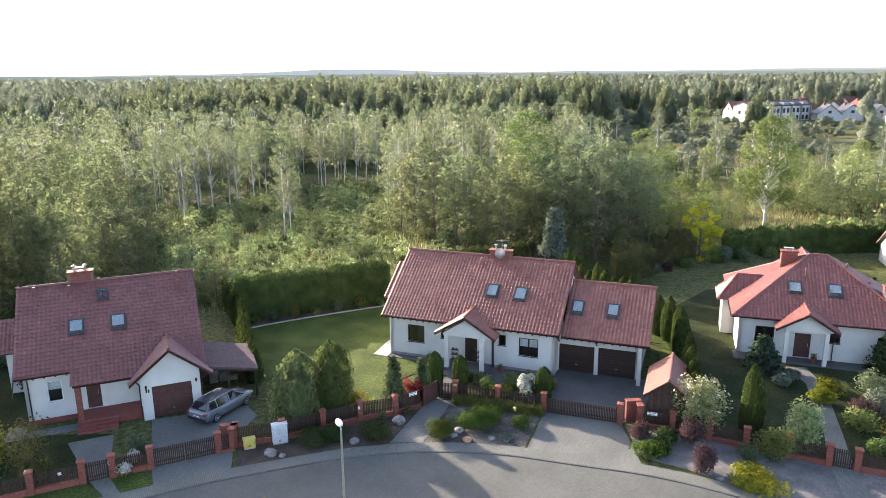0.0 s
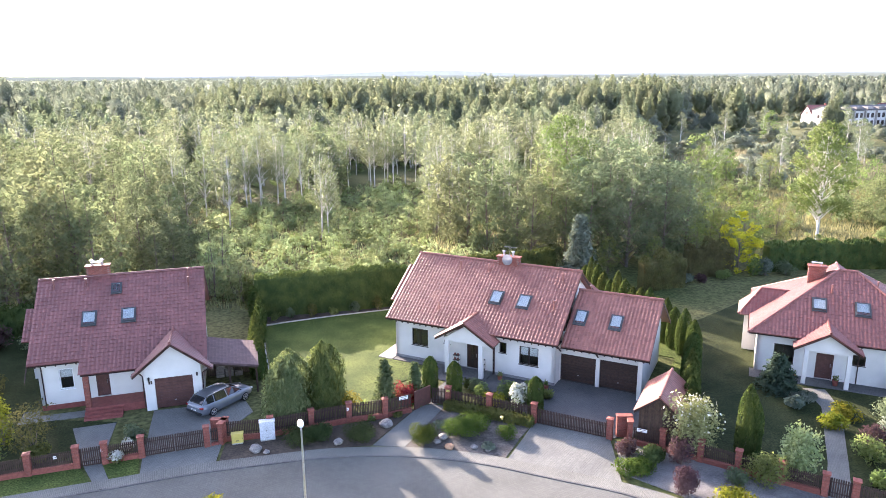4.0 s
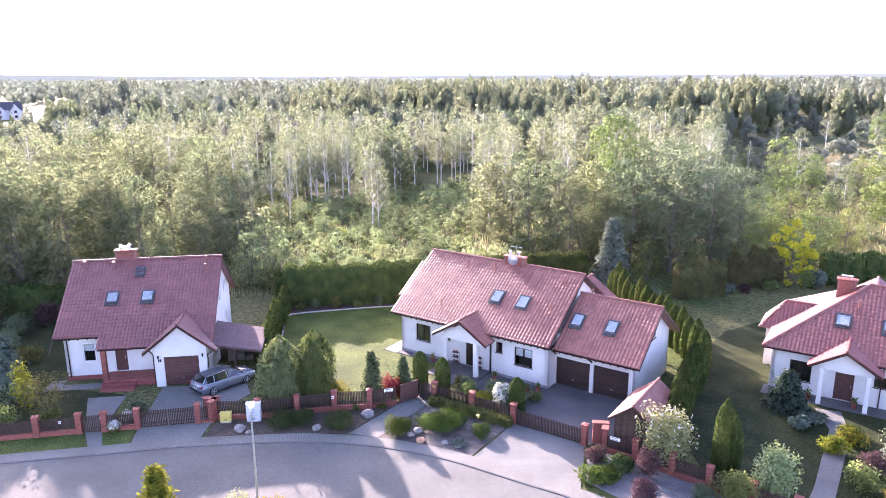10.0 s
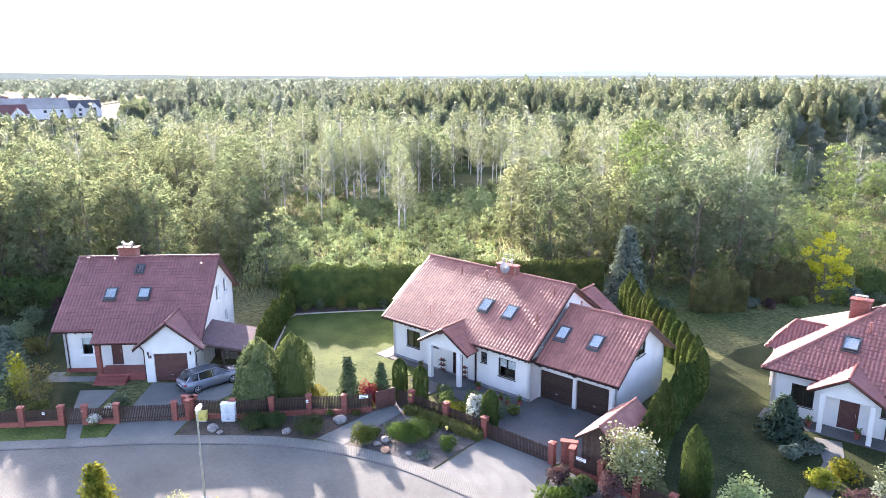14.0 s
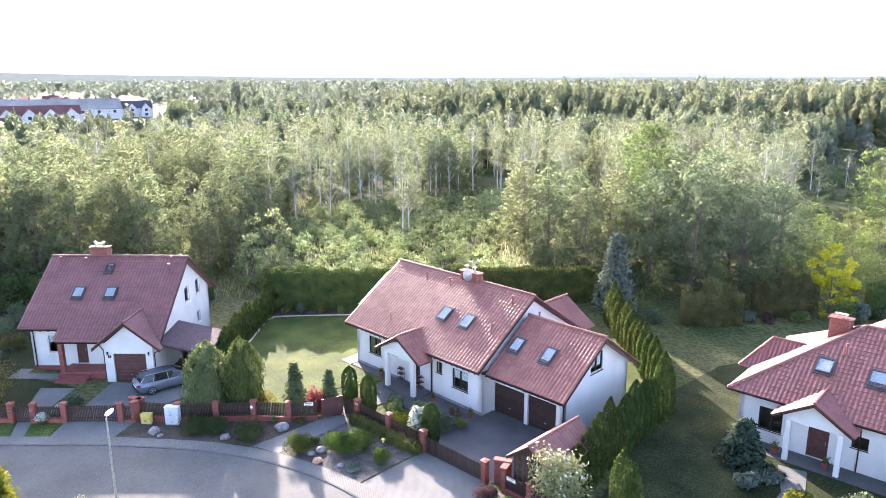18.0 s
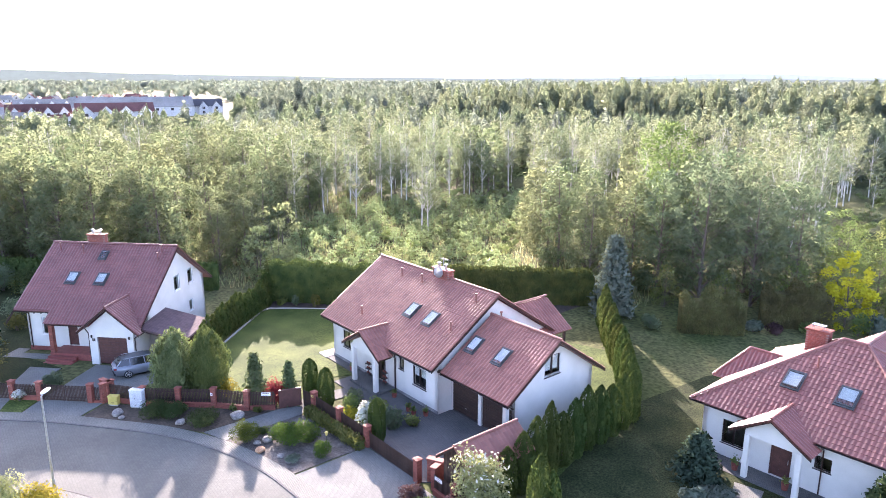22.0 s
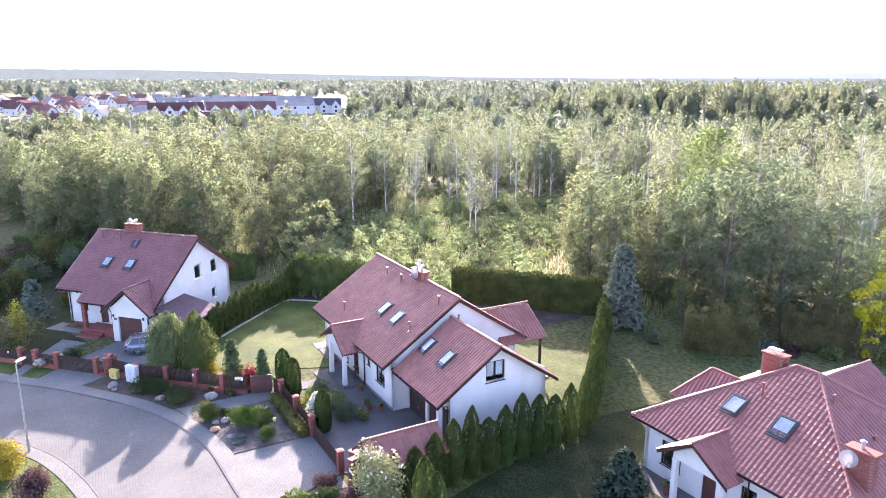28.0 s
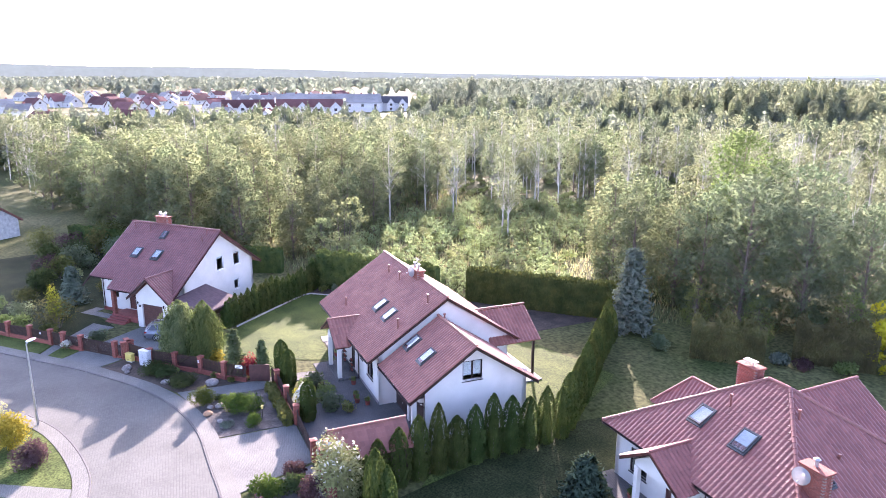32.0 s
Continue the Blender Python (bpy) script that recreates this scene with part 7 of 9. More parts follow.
def bush_meshes(h, r, n, size, seed, leaf, flowers=None, nf=0, lumps=7):
    """A shrub of several leafy lumps on thin stems, with flowers if any."""
    rng = np.random.default_rng(seed)
    P, Q, wood = [], [], []
    for k in range(lumps):
        g, d = rng.uniform(0, 6.28), r * 0.55 * math.sqrt(rng.uniform(0, 1)) * (k > 0)
        c = np.array([d * math.cos(g), d * math.sin(g), h * rng.uniform(0.38, 0.62)])
        q = np.array([r * rng.uniform(0.42, 0.62), r * rng.uniform(0.42, 0.62), h * 0.42])
        for store, m in ((P, n // lumps), (Q, nf // lumps)):
            u = rng.normal(size=(m, 3))
            u /= np.linalg.norm(u, axis=1, keepdims=True) + 1e-9
            if store is Q:
                u[:, 2] = np.abs(u[:, 2])
            store.append(c + u * q * (rng.uniform(0.55, 1.0, (m, 1)) if store is P else rng.uniform(0.98, 1.06, (m, 1))))
        wood.append(limb_rings([(0, 0, -0.15), tuple(c * np.array([0.5, 0.5, 0.6])), tuple(c)], [0.035, 0.022, 0.008], 4))
    P = np.concatenate(P)
    P = P[P[:, 2] > 0.02]
    v, f, nn = leaves(P, size, rng, 0.2, 1.0, P / np.array([r, r, h * 0.6]) + np.array([0, 0, -0.3]), 0.6)
    wv, wf = join(wood)
    out = [("stem", mesh_np("stem", wv, wf, M_BARK)), ("foliage", mesh_np("foliage", v, f, leaf, False, nn))]
    if flowers:
        v, f, nn = leaves(np.concatenate(Q), size * 1.1, rng, 0.2)
        out.append(("blossom", mesh_np("blossom", v, f, flowers, False, nn)))
    return out


def hedge(name, pts, h, width, leaf, label, dens=90, size=0.11, wave=0.12, kind=""):
    """A clipped hedge along a line: a dark dense body, and sprays standing out all over its faces."""
    rng = np.random.default_rng(len(name) + int(abs(pts[0][0]) * 10))
    P, O, core = [], [], bmesh.new()
    for (x0, y0), (x1, y1) in zip(pts, pts[1:]):
        L = math.dist((x0, y0), (x1, y1))
        d, s = np.array([x1 - x0, y1 - y0]) / L, np.array([-(y1 - y0), x1 - x0]) / L
        for side, area in ((1, L * h), (-1, L * h), (0, L * width)):
            n = int(area * dens)
            t = rng.uniform(0, L, n)
            top = h * (1 + wave * 0.35 * np.sin(t * 2.1 + x0) * np.sin(t * 0.77)) + wave * 0.25 * np.abs(np.sin(t * 4.2))
            if side:
                z = rng.uniform(0, 1, n) * top
                o = side * (width / 2 + rng.uniform(-0.16, 0.04, n) + 0.06 * np.sin(t * 4.2)) * np.where(z > h * 0.9, 0.88, 1)
            else:
                z = top + rng.uniform(-0.16, 0.10, n)
                o = rng.uniform(-0.5, 0.5, n) * width
            xy = np.array([x0, y0]) + t[:, None] * d + o[:, None] * s
            P.append(np.column_stack([xy, z + np.array([ground_z(a) for a in xy[:, 0]])]))
            O.append(np.tile([s[0] * side, s[1] * side, 0.25 if side else 1.0], (n, 1)))
        m = Matrix.Translation((x0, y0, ground_z((x0 + x1) / 2))) @ Matrix.Rotation(math.atan2(d[1], d[0]), 4, "Z")
        box(core, -0.1, L + 0.1, -width / 2 + 0.14, width / 2 - 0.14, -0.2, h * 0.93, m)
    v, f, nn = leaves(np.concatenate(P), size, rng, 0.9, 1.5, np.concatenate(O), 0.5)
    root = tagged(new(name), label, "hedge", "", kind)
    part("hedge_body", core, leaf, root)
    ob = new("hedge_foliage", mesh_np("hedge_foliage", v, f, leaf, False, nn))
    ob.parent = root
    return root

# ---- woods behind the gardens ----
EYE_MID = (18.0, 8.0)   # below the middle of the flight; headings are counted from here, to the left of +y


def place(d, heading):
    a = radians(heading)
    return EYE_MID[0] - d * math.sin(a), EYE_MID[1] + d * math.cos(a)


T_BIRCH = [make_tree(tree_meshes(12.2 + i * 0.6, 2.3 + 0.12 * i, 4.6 + 0.3 * i, 2100, 0.165, 10 + i, L_BIRCH, M_BIRCH, 0.85, 0.0105, 84, 0.08), "slender birch with pale bark and light green leaves", "tree", "birch wood") for i in range(6)]
T_ALDER = [make_tree(tree_meshes(12 + i * 0.8, 3.9, 1.2, 4300, 0.19, 30 + i, L_ALDER, M_BARK, 0.9, 0.014, 130, 0.05), "broad dark green alder at the wood's edge", "tree", "tall trees") for i in range(3)]
T_EDGE = [make_tree(tree_meshes(11.6 + i * 0.7, 3.0, 1.0, 3500, 0.17, 40 + i, L_EDGE, M_BARK, 0.9, 0.012, 120, 0.12), "leafy birch with drooping olive-green twigs", "tree", "tall trees") for i in range(4)]
T_WILLOW = [make_tree(tree_meshes(4.2 + i * 0.6, 2.4, 0.2, 1500, 0.17, 50 + i, L_WILLOW, M_BARK, 0.95, 0.012, 48, 0, 3), "bushy grey-green willow scrub", "shrub", "willow scrub") for i in range(4)]
T_LIME = [make_tree(tree_meshes(10 + i * 0.8, 3.5, 1.0, 3200, 0.18, 60 + i, L_LIME, M_BARK, 0.9, 0.013, 120), "light green broadleaf tree", "tree", "tall trees") for i in range(2)]

prng = random.Random(11)
TAKEN = []


def scatter(protos, n, area, s0, s1, gap):
    """Trees strewn over an area, no nearer to each other than gap."""
    tries = made = 0
    while made < n and tries < n * 40:
        tries += 1
        x, y = area()
        if any((x - a) ** 2 + (y - b) ** 2 < gap * gap for a, b in TAKEN):
            continue
        TAKEN.append((x, y))
        plant(prng.choice(protos), x, y, prng.uniform(s0, s1))
        made += 1


def hedge_line(x):
    """The y of the gardens' back boundary."""
    return np.interp(x, [-90, -45, -31.5, -23.4, -9.8, -8.8, 5.0, 14, 20, 27, 31, 38, 52, 90], [45, 50, 60, 61.6, 67.2, 71, 78.5, 79, 82, 88, 88, 90, 92, 95])


def open_land(x, y):
    """The reedy meadow and fields where no tree stands."""
    if (x - 60) ** 2 / 30 ** 2 + (y - 208) ** 2 / 52 ** 2 < 1 or (x - 112) ** 2 / 40 ** 2 + (y - 330) ** 2 / 60 ** 2 < 1:
        return True
    return False


def in_wedge(d0, d1, a0, a1, ok=lambda x, y: True):
    def pick():
        while True:
            x, y = place(math.sqrt(prng.uniform(d0 * d0, d1 * d1)), prng.uniform(a0, a1))
            if y > hedge_line(x) + 3 and not open_land(x, y) and ok(x, y):
                return x, y
    return pick


def in_box(x0, x1, y0, y1, ok=lambda x, y: True):
    def pick():
        while True:
            x, y = prng.uniform(x0, x1), prng.uniform(y0, y1)
            if ok(x, y):
                return x, y
    return pick


CLEAR = [(-33, 62), (-40, 78), (-46, 92), (-53, 108), (-50, 115), (-42, 118), (-34, 138), (-26, 148), (-19, 140), (-15, 112), (-12, 100), (-11, 88), (-3, 80), (-3, 70)]


def clearing(x, y):
    """Scrubland between the gardens and the birch wood."""
    c = False
    for (ax, ay), (bx, by) in zip(CLEAR, CLEAR[1:] + CLEAR[:1]):
        if (ay > y) != (by > y) and x < (bx - ax) * (y - ay) / (by - ay) + ax:
            c = not c
    return c


# single landmarks
plant(make_tree(tree_meshes(17.2, 5.2, 3.0, 9500, 0.19, 65, L_GREENTREE, M_BARK, 0.9, 0.013, 210), "tall light green broadleaf tree over its neighbours", "tree", "tall trees"), 6.3, 97, 1.0)
plant(make_tree(tree_meshes(16.4, 4.3, 4.2, 9500, 0.18, 66, L_GREENTREE, M_BIRCH, 0.85, 0.014, 190), "tall green tree with a pale trunk standing alone", "tree", "tall trees"), 42.5, 104.1, 1.0)
plant(make_tree(tree_meshes(6.6, 6.4, 0.1, 8500, 0.18, 67, L_MOUND, M_BARK, 1.0, 0.012, 150, 0, 5), "broad rounded mound of olive-green willow", "shrub", "willow scrub"), 57.5, 116, 1.0)
for x, y, s in ((9.5, 84.5, 0.95), (14, 84, 1.05), (18.5, 86.5, 1.0), (12, 89, 1.08), (17, 91, 1.05), (22, 91, 0.9), (8, 91, 1.05), (20.5, 96, 1.0), (14, 97, 1.08), (9.5, 97, 1.1)):
    TAKEN.append((x, y)), plant(prng.choice(T_ALDER), x, y, s)
for x, y, s in ((-9.5, 95.5, 0.98), (-6.5, 91.5, 0.95), (-3.5, 88, 0.92), (0.5, 86.5, 0.95), (4.5, 88, 1.0), (-1.5, 93.5, 1.02), (-7.2, 99, 1.05), (2.5, 93, 1.0), (6.5, 85, 0.85), (2.4, 83.2, 0.9), (-12.0, 98.5, 0.92)):
    TAKEN.append((x, y)), plant(prng.choice(T_EDGE), x, y, s)
for x, y, s in ((29.5, 92, 0.72), (32, 98, 0.8), (25, 101, 0.85), (36, 101, 0.62), (30, 105, 0.75), (25.8, 90, 0.62), (11.5, 80.5, 0.4), (17.0, 81.5, 0.42), (22.5, 86.5, 0.5), (26.0, 95.5, 0.8)):
    TAKEN.append((x, y)), plant(prng.choice(T_LIME), x, y, s)
for x, y, s in ((66, 116, 1.1), (70, 113, 1.0), (64, 121, 1.15), (73, 118, 1.1), (49, 119, 0.7)):
    TAKEN.append((x, y)), plant(prng.choice(T_WILLOW), x, y, s * 1.75, sz=s * 1.35)
# trees standing singly on the reedy meadow
for x, y, s in ((35, 152, 1.1), (38.5, 155, 0.95), (43, 162, 0.7), (49, 151, 0.75), (56, 168, 0.9), (67, 176, 0.85), (73, 170, 1.0), (62, 250, 0.95), (80, 262, 1.0), (76, 232, 0.8), (47, 246, 0.9), (85, 196, 0.9), (80, 150, 0.8), (90, 160, 0.95), (72, 140, 0.7), (97, 240, 1.0), (104, 262, 0.95), (112, 290, 1.0), (88, 300, 0.9)):
    TAKEN.append((x, y)), plant(prng.choice(T_BIRCH[:3] + T_LIME), x, y, s)
# the mass of tall trees behind the western house
for x, y, s in ((-36.8, 68.5, 0.72), (-38.8, 72.0, 0.74), (-41.0, 75.5, 0.85), (-44.0, 80.0, 0.98), (-45.0, 75.0, 1.0), (-42.5, 68.0, 0.9), (-48.5, 84.0, 1.1), (-38.0, 65.0, 0.75), (-36.0, 64.0, 0.62), (-39.5, 69.5, 0.78), (-43.0, 72.0, 0.92), (-41.5, 80.5, 0.85)):
    TAKEN.append((x, y)), plant(prng.choice(T_EDGE), x, y, s)
for i in range(17):
    x = -67.0 + i * 1.75
    y = hedge_line(x) + 3.5 + 3.5 * (i * 37 % 10) / 10
    TAKEN.append((x, y)), plant(T_EDGE[i % 4], x, y, 1.0 + 0.16 * (i * 53 % 10) / 10)
scatter(T_EDGE, 30, in_box(-112, -40, 46, 66, lambda x, y: y > hedge_line(x) + 3), 0.9, 1.15, 3.0)
scatter(T_EDGE, 38, in_box(-98, -40, 54, 110, lambda x, y: y > hedge_line(x) + 4 and not clearing(x - 2, y) and x < -41 - (y - 70) * 0.42), 0.9, 1.12, 3.6)
# willows behind the back hedge, then lower scrub and the birch wood
for x, y, s in ((-28.4, 66.2, 1.0), (-30.6, 65.0, 1.15), (-31.8, 69.0, 1.3), (-27.0, 64.6, 0.8)):
    plant(T_WILLOW[int(-x) % 4], x, y, s * 0.9, sz=s)
for i in range(17):
    x = -29.0 + i * 1.6
    s = 0.42 + 0.22 * (i * 53 % 10) / 10
    plant(T_WILLOW[i % 4], x, hedge_line(x) + 4.4 + 3.6 * (i * 37 % 10) / 10, s * 1.15, sz=s * (0.9 + 0.3 * (i * 71 % 10) / 10))
scatter(T_WILLOW, 46, in_box(-54, -3, 66, 120, lambda x, y: y > hedge_line(x) + 7 and clearing(x, y)), 0.34, 0.66, 3.4)
scatter(T_LIME, 12, in_box(-45, -8, 80, 135, clearing), 0.12, 0.24, 5.0)
for x, y, s in ((-28.4, 94.7, 0.92), (-27.6, 95.2, 0.8), (-12.6, 103.4, 0.98), (-14.8, 107, 0.85), (-48.8, 114.2, 1.0), (-47.3, 116.8, 0.95), (-53.2, 116.7, 1.0), (-55.6, 119, 0.9), (-44, 120, 0.95), (-42, 123.5, 1.0), (-38.5, 130, 0.95), (-50.5, 119.5, 0.95), (-45, 99.5, 0.95), (-34, 143.7, 1.0), (-29.6, 146.2, 0.95), (-31.5, 149, 1.0), (-25.8, 152, 1.0), (-22.5, 147, 0.95), (-58.5, 122, 1.0)):
    TAKEN.append((x, y)), plant(prng.choice(T_BIRCH), x, y, s)
scatter(T_BIRCH + T_BIRCH + T_EDGE, 56, in_wedge(96, 156, -3, 62, lambda x, y: not clearing(x, y)), 0.8, 1.06, 3.3)
scatter(T_WILLOW, 24, in_wedge(98, 160, -30, -5), 0.3, 0.75, 4.5)


def crown_bits(lumps, seed, r=2.6, h=9.5, base=1.5, size=0.6, fringe=5):
    """A rounded crown for woods that are never seen near: soft leafy lumps round an egg-shaped body, with a fringe of sprays."""
    rng = np.random.default_rng(seed)
    na, nb = (7, 4) if lumps > 2 else (6, 3)
    V, F, N, P, O, k = [], [], [], [], [], 0
    mid = np.array([0, 0, base + (h - base) * 0.4])
    g = rng.uniform(0, 6.283)
    for i in range(lumps):
        t = (i + 0.5) / lumps if lumps > 1 else 0.45
        w = 1 - 0.5 * abs(2 * t - 0.75) ** 1.7
        g += 2.4
        d = r * 0.46 * w * rng.uniform(0.6, 1.1) * (lumps > 1)
        c = np.array([d * math.cos(g), d * math.sin(g), base + (h - base) * (0.16 + 0.66 * t)])
        q = np.array([1, 1, 0]) * r * w * (0.66 if lumps > 1 else 1.0) + np.array([0, 0, (h - base) * (0.22 if lumps > 3 else 0.3 if lumps > 1 else 0.5)])
        fb, fa = np.meshgrid(np.linspace(-1.3, 1.4, nb), np.arange(na) * 6.2832 / na, indexing="ij")
        u = np.stack([np.cos(fb) * np.cos(fa + fb), np.cos(fb) * np.sin(fa + fb), np.sin(fb)], -1).reshape(-1, 3)
        u = u * rng.uniform(0.82, 1.14, (len(u), 1))
        V.append(c + u * q)
        N.append(u * 0.8 + (c - mid) / np.array([r, r, h * 0.5]) * 0.7 + np.array([0, 0, 0.25]))
        F += [(k + j * na + m, k + j * na + (m + 1) % na, k + (j + 1) * na + (m + 1) % na, k + (j + 1) * na + m) for j in range(nb - 1) for m in range(na)]
        k += len(u)
        w = rng.normal(size=(fringe, 3)) + np.array([0, 0, 0.35])
        w /= np.linalg.norm(w, axis=1, keepdims=True)
        P.append(c + w * q * rng.uniform(0.98, 1.2, (fringe, 1))), O.append(w)
    V, N = np.concatenate(V), np.concatenate(N)
    N /= np.linalg.norm(N, axis=1, keepdims=True)
    return join([(V, np.array(F), N), leaves(np.concatenate(P), size, rng, 0.3, 1.0, np.concatenate(O), 0.8)])


def far_wood(name, d0, d1, a0, a1, count, n, size, leaf, s0, s1, r, h, label, seed, ok=lambda x, y: True, fringe=5, meadow=False):
    """A stretch of wood: crowns of leaves, strewn over a ring of land, in one mesh."""
    rng = random.Random(seed)
    protos = [crown_bits(n, seed + k, r * (0.85 + 0.1 * k), h * (0.88 + 0.08 * k), h * 0.12, size, fringe) for k in range(4)]
    V, F, N, k, made, tries = [], [], [], 0, 0, 0
    while made < count and tries < count * 30:
        tries += 1
        x, y = place(math.sqrt(rng.uniform(d0 * d0, d1 * d1)), rng.uniform(a0, a1))
        if (open_land(x, y) and not meadow) or not ok(x, y):
            continue
        v, f, nn = protos[rng.randrange(4)]
        s, t = rng.uniform(s0, s1) * (1 + 0.22 * noise.noise((x * 0.012, y * 0.012, seed))), rng.uniform(0, 6.28)
        c, sn = math.cos(t), math.sin(t)
        N.append(np.column_stack([nn[:, 0] * c - nn[:, 1] * sn, nn[:, 0] * sn + nn[:, 1] * c, nn[:, 2]]))
        c, sn = c * s, sn * s
        V.append(np.column_stack([v[:, 0] * c - v[:, 1] * sn + x, v[:, 0] * sn + v[:, 1] * c + y, v[:, 2] * s + ground_z(x)]))
        F.append(f + k)
        k += len(v)
        made += 1
    return tagged(new(name, mesh_np(name, np.concatenate(V), np.concatenate(F), leaf, False, np.concatenate(N))), label, "woodland", "", "stuff")


def not_town(x, y):
    """Keeps houses and fields of the distance free of trees."""
    a = math.degrees(math.atan2(-(x - EYE_MID[0]), y - EYE_MID[1]))
    d = math.hypot(x - EYE_MID[0], y - EYE_MID[1])
    if 46 < a < 84 and 228 < d < 340:
        return math.sin(x * 0.09) * math.sin(y * 0.083 + 1) > 0.85
    if 50 < a < 84 and 330 < d < 1300:
        return math.sin(x * 0.05) * math.sin(y * 0.043 + 1) > 0.45
    if 26 < a < 60 and 380 < d < 1000:
        return math.sin(x * 0.012 + 2) * math.sin(y * 0.014) > -0.15
    if -32 < a < -4 and 176 < d < 285:
        return math.sin(x * 0.11) * math.sin(y * 0.09 + 1) > 0.6
    if -32 < a < -8 and 225 < d < 410:
        return math.sin(x * 0.09) * math.sin(y * 0.07) > 0.93
    return True


def stand(name, protos, count, area, s0, s1, gap, label, seed, keep):
    """A stand of trees too many to tell apart: trunks in one mesh, crowns thinned to the share keep in another."""
    rng = np.random.default_rng(seed)
    got, cell = [], {}
    tries = 0
    while len(got) < count and tries < count * 40:
        tries += 1
        x, y = area()
        key = (int(x // gap), int(y // gap))
        if key in cell:
            continue
        cell[key] = True
        got.append((x, y))
    data = []
    for p in protos:
        row = {}
        for o in p.children:
            me = o.data
            v = np.empty(len(me.vertices) * 3, np.float32)
            me.vertices.foreach_get("co", v)
            f = np.empty(len(me.loops), np.int32)
            me.loops.foreach_get("vertex_index", f)
            nn = None
            if "custom_normal" in me.attributes:
                nn = np.empty(len(me.vertices) * 3, np.float32)
                me.attributes["custom_normal"].data.foreach_get("vector", nn)
                nn = nn.reshape(-1, 3)
            row[o.name.split(".")[0]] = (v.reshape(-1, 3), f.reshape(-1, 4), me.materials[0], nn)
        data.append(row)
    for kind in ("trunk", "crown"):
        V, F, N, k = {}, {}, {}, {}
        for i, (x, y) in enumerate(got):
            v, f, mt, nn = data[i % len(data)][kind]
            if kind == "crown":
                q = rng.permutation(len(f))[:int(len(f) * keep)]
                v, f, nn = v.reshape(-1, 4, 3)[q], np.arange(4 * len(q)).reshape(-1, 4), nn.reshape(-1, 4, 3)[q].reshape(-1, 3)
                c = v.mean(1, keepdims=True)
                v = (c + (v - c) * (1 / keep) ** 0.45).reshape(-1, 3)
            s, t = rng.uniform(s0, s1), rng.uniform(0, 6.28)
            c, sn = math.cos(t) * s, math.sin(t) * s
            key = mt.name
            if nn is not None:
                N.setdefault(key, []).append(np.column_stack([nn[:, 0] * c / s - nn[:, 1] * sn / s, nn[:, 0] * sn / s + nn[:, 1] * c / s, nn[:, 2]]))
            k.setdefault(key, 0)
            V.setdefault(key, []).append(np.column_stack([v[:, 0] * c - v[:, 1] * sn + x, v[:, 0] * sn + v[:, 1] * c + y, v[:, 2] * s + ground_z(x)]))
            F.setdefault(key, []).append(f + k[key])
            k[key] += len(v)
        for key in V:
            nm = name + ("_trunks" if kind == "trunk" else "_crowns")
            tagged(new(nm, mesh_np(nm, np.concatenate(V[key]), np.concatenate(F[key]), bpy.data.materials[key], False, np.concatenate(N[key]) if key in N else None)), label, "woodland", "", "stuff")


def outside(x, y):
    return y > hedge_line(x) + 8 and not clearing(x, y)


stand("birch_stand", T_BIRCH + T_BIRCH + T_EDGE[:2], 280, in_wedge(124, 190, -3, 80, lambda x, y: not clearing(x, y)), 0.8, 1.08, 3.9, "dense stand of birches with pale trunks", 21, 0.4)
stand("mixed_stand", T_BIRCH[:2] + T_LIME[:1] + T_WILLOW + T_WILLOW, 80, in_wedge(130, 200, -30, -3), 0.45, 0.8, 4.0, "loose stand of mixed trees at a meadow", 22, 0.4)
stand("willow_scrub", T_WILLOW, 330, in_box(-56, -3, 66, 150, lambda x, y: y > hedge_line(x) + 2.2 and clearing(x, y)), 0.18, 0.5, 1.7, "dense scrub of pale grey-green willows", 23, 0.3)
far_wood("undergrowth", 80, 150, 2, 58, 420, 2, 0.24, L_SCRUB, 0.3, 0.8, 1.7, 1.6, "green undergrowth between the willows", 12, clearing, 16)
far_wood("undergrowth", 95, 230, -26, 82, 700, 2, 0.3, L_SCRUB, 0.4, 1.0, 1.9, 1.9, "green undergrowth and saplings below the birches", 13, outside, 8)
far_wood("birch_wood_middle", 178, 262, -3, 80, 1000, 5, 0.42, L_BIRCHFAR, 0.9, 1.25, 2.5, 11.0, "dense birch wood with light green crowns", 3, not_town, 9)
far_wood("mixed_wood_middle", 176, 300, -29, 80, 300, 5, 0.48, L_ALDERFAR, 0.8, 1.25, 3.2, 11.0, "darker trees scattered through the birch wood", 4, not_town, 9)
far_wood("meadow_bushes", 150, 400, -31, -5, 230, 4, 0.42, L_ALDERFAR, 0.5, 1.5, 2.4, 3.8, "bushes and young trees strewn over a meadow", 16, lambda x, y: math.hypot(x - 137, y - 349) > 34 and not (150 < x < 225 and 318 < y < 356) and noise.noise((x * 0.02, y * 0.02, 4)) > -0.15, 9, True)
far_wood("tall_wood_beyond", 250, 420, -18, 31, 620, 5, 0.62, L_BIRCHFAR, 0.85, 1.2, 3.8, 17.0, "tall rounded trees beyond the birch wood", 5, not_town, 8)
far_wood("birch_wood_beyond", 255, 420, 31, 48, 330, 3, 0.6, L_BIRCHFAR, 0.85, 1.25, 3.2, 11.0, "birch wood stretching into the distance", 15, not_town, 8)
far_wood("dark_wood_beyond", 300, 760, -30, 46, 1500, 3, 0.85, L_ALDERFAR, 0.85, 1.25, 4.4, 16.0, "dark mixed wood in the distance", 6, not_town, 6)
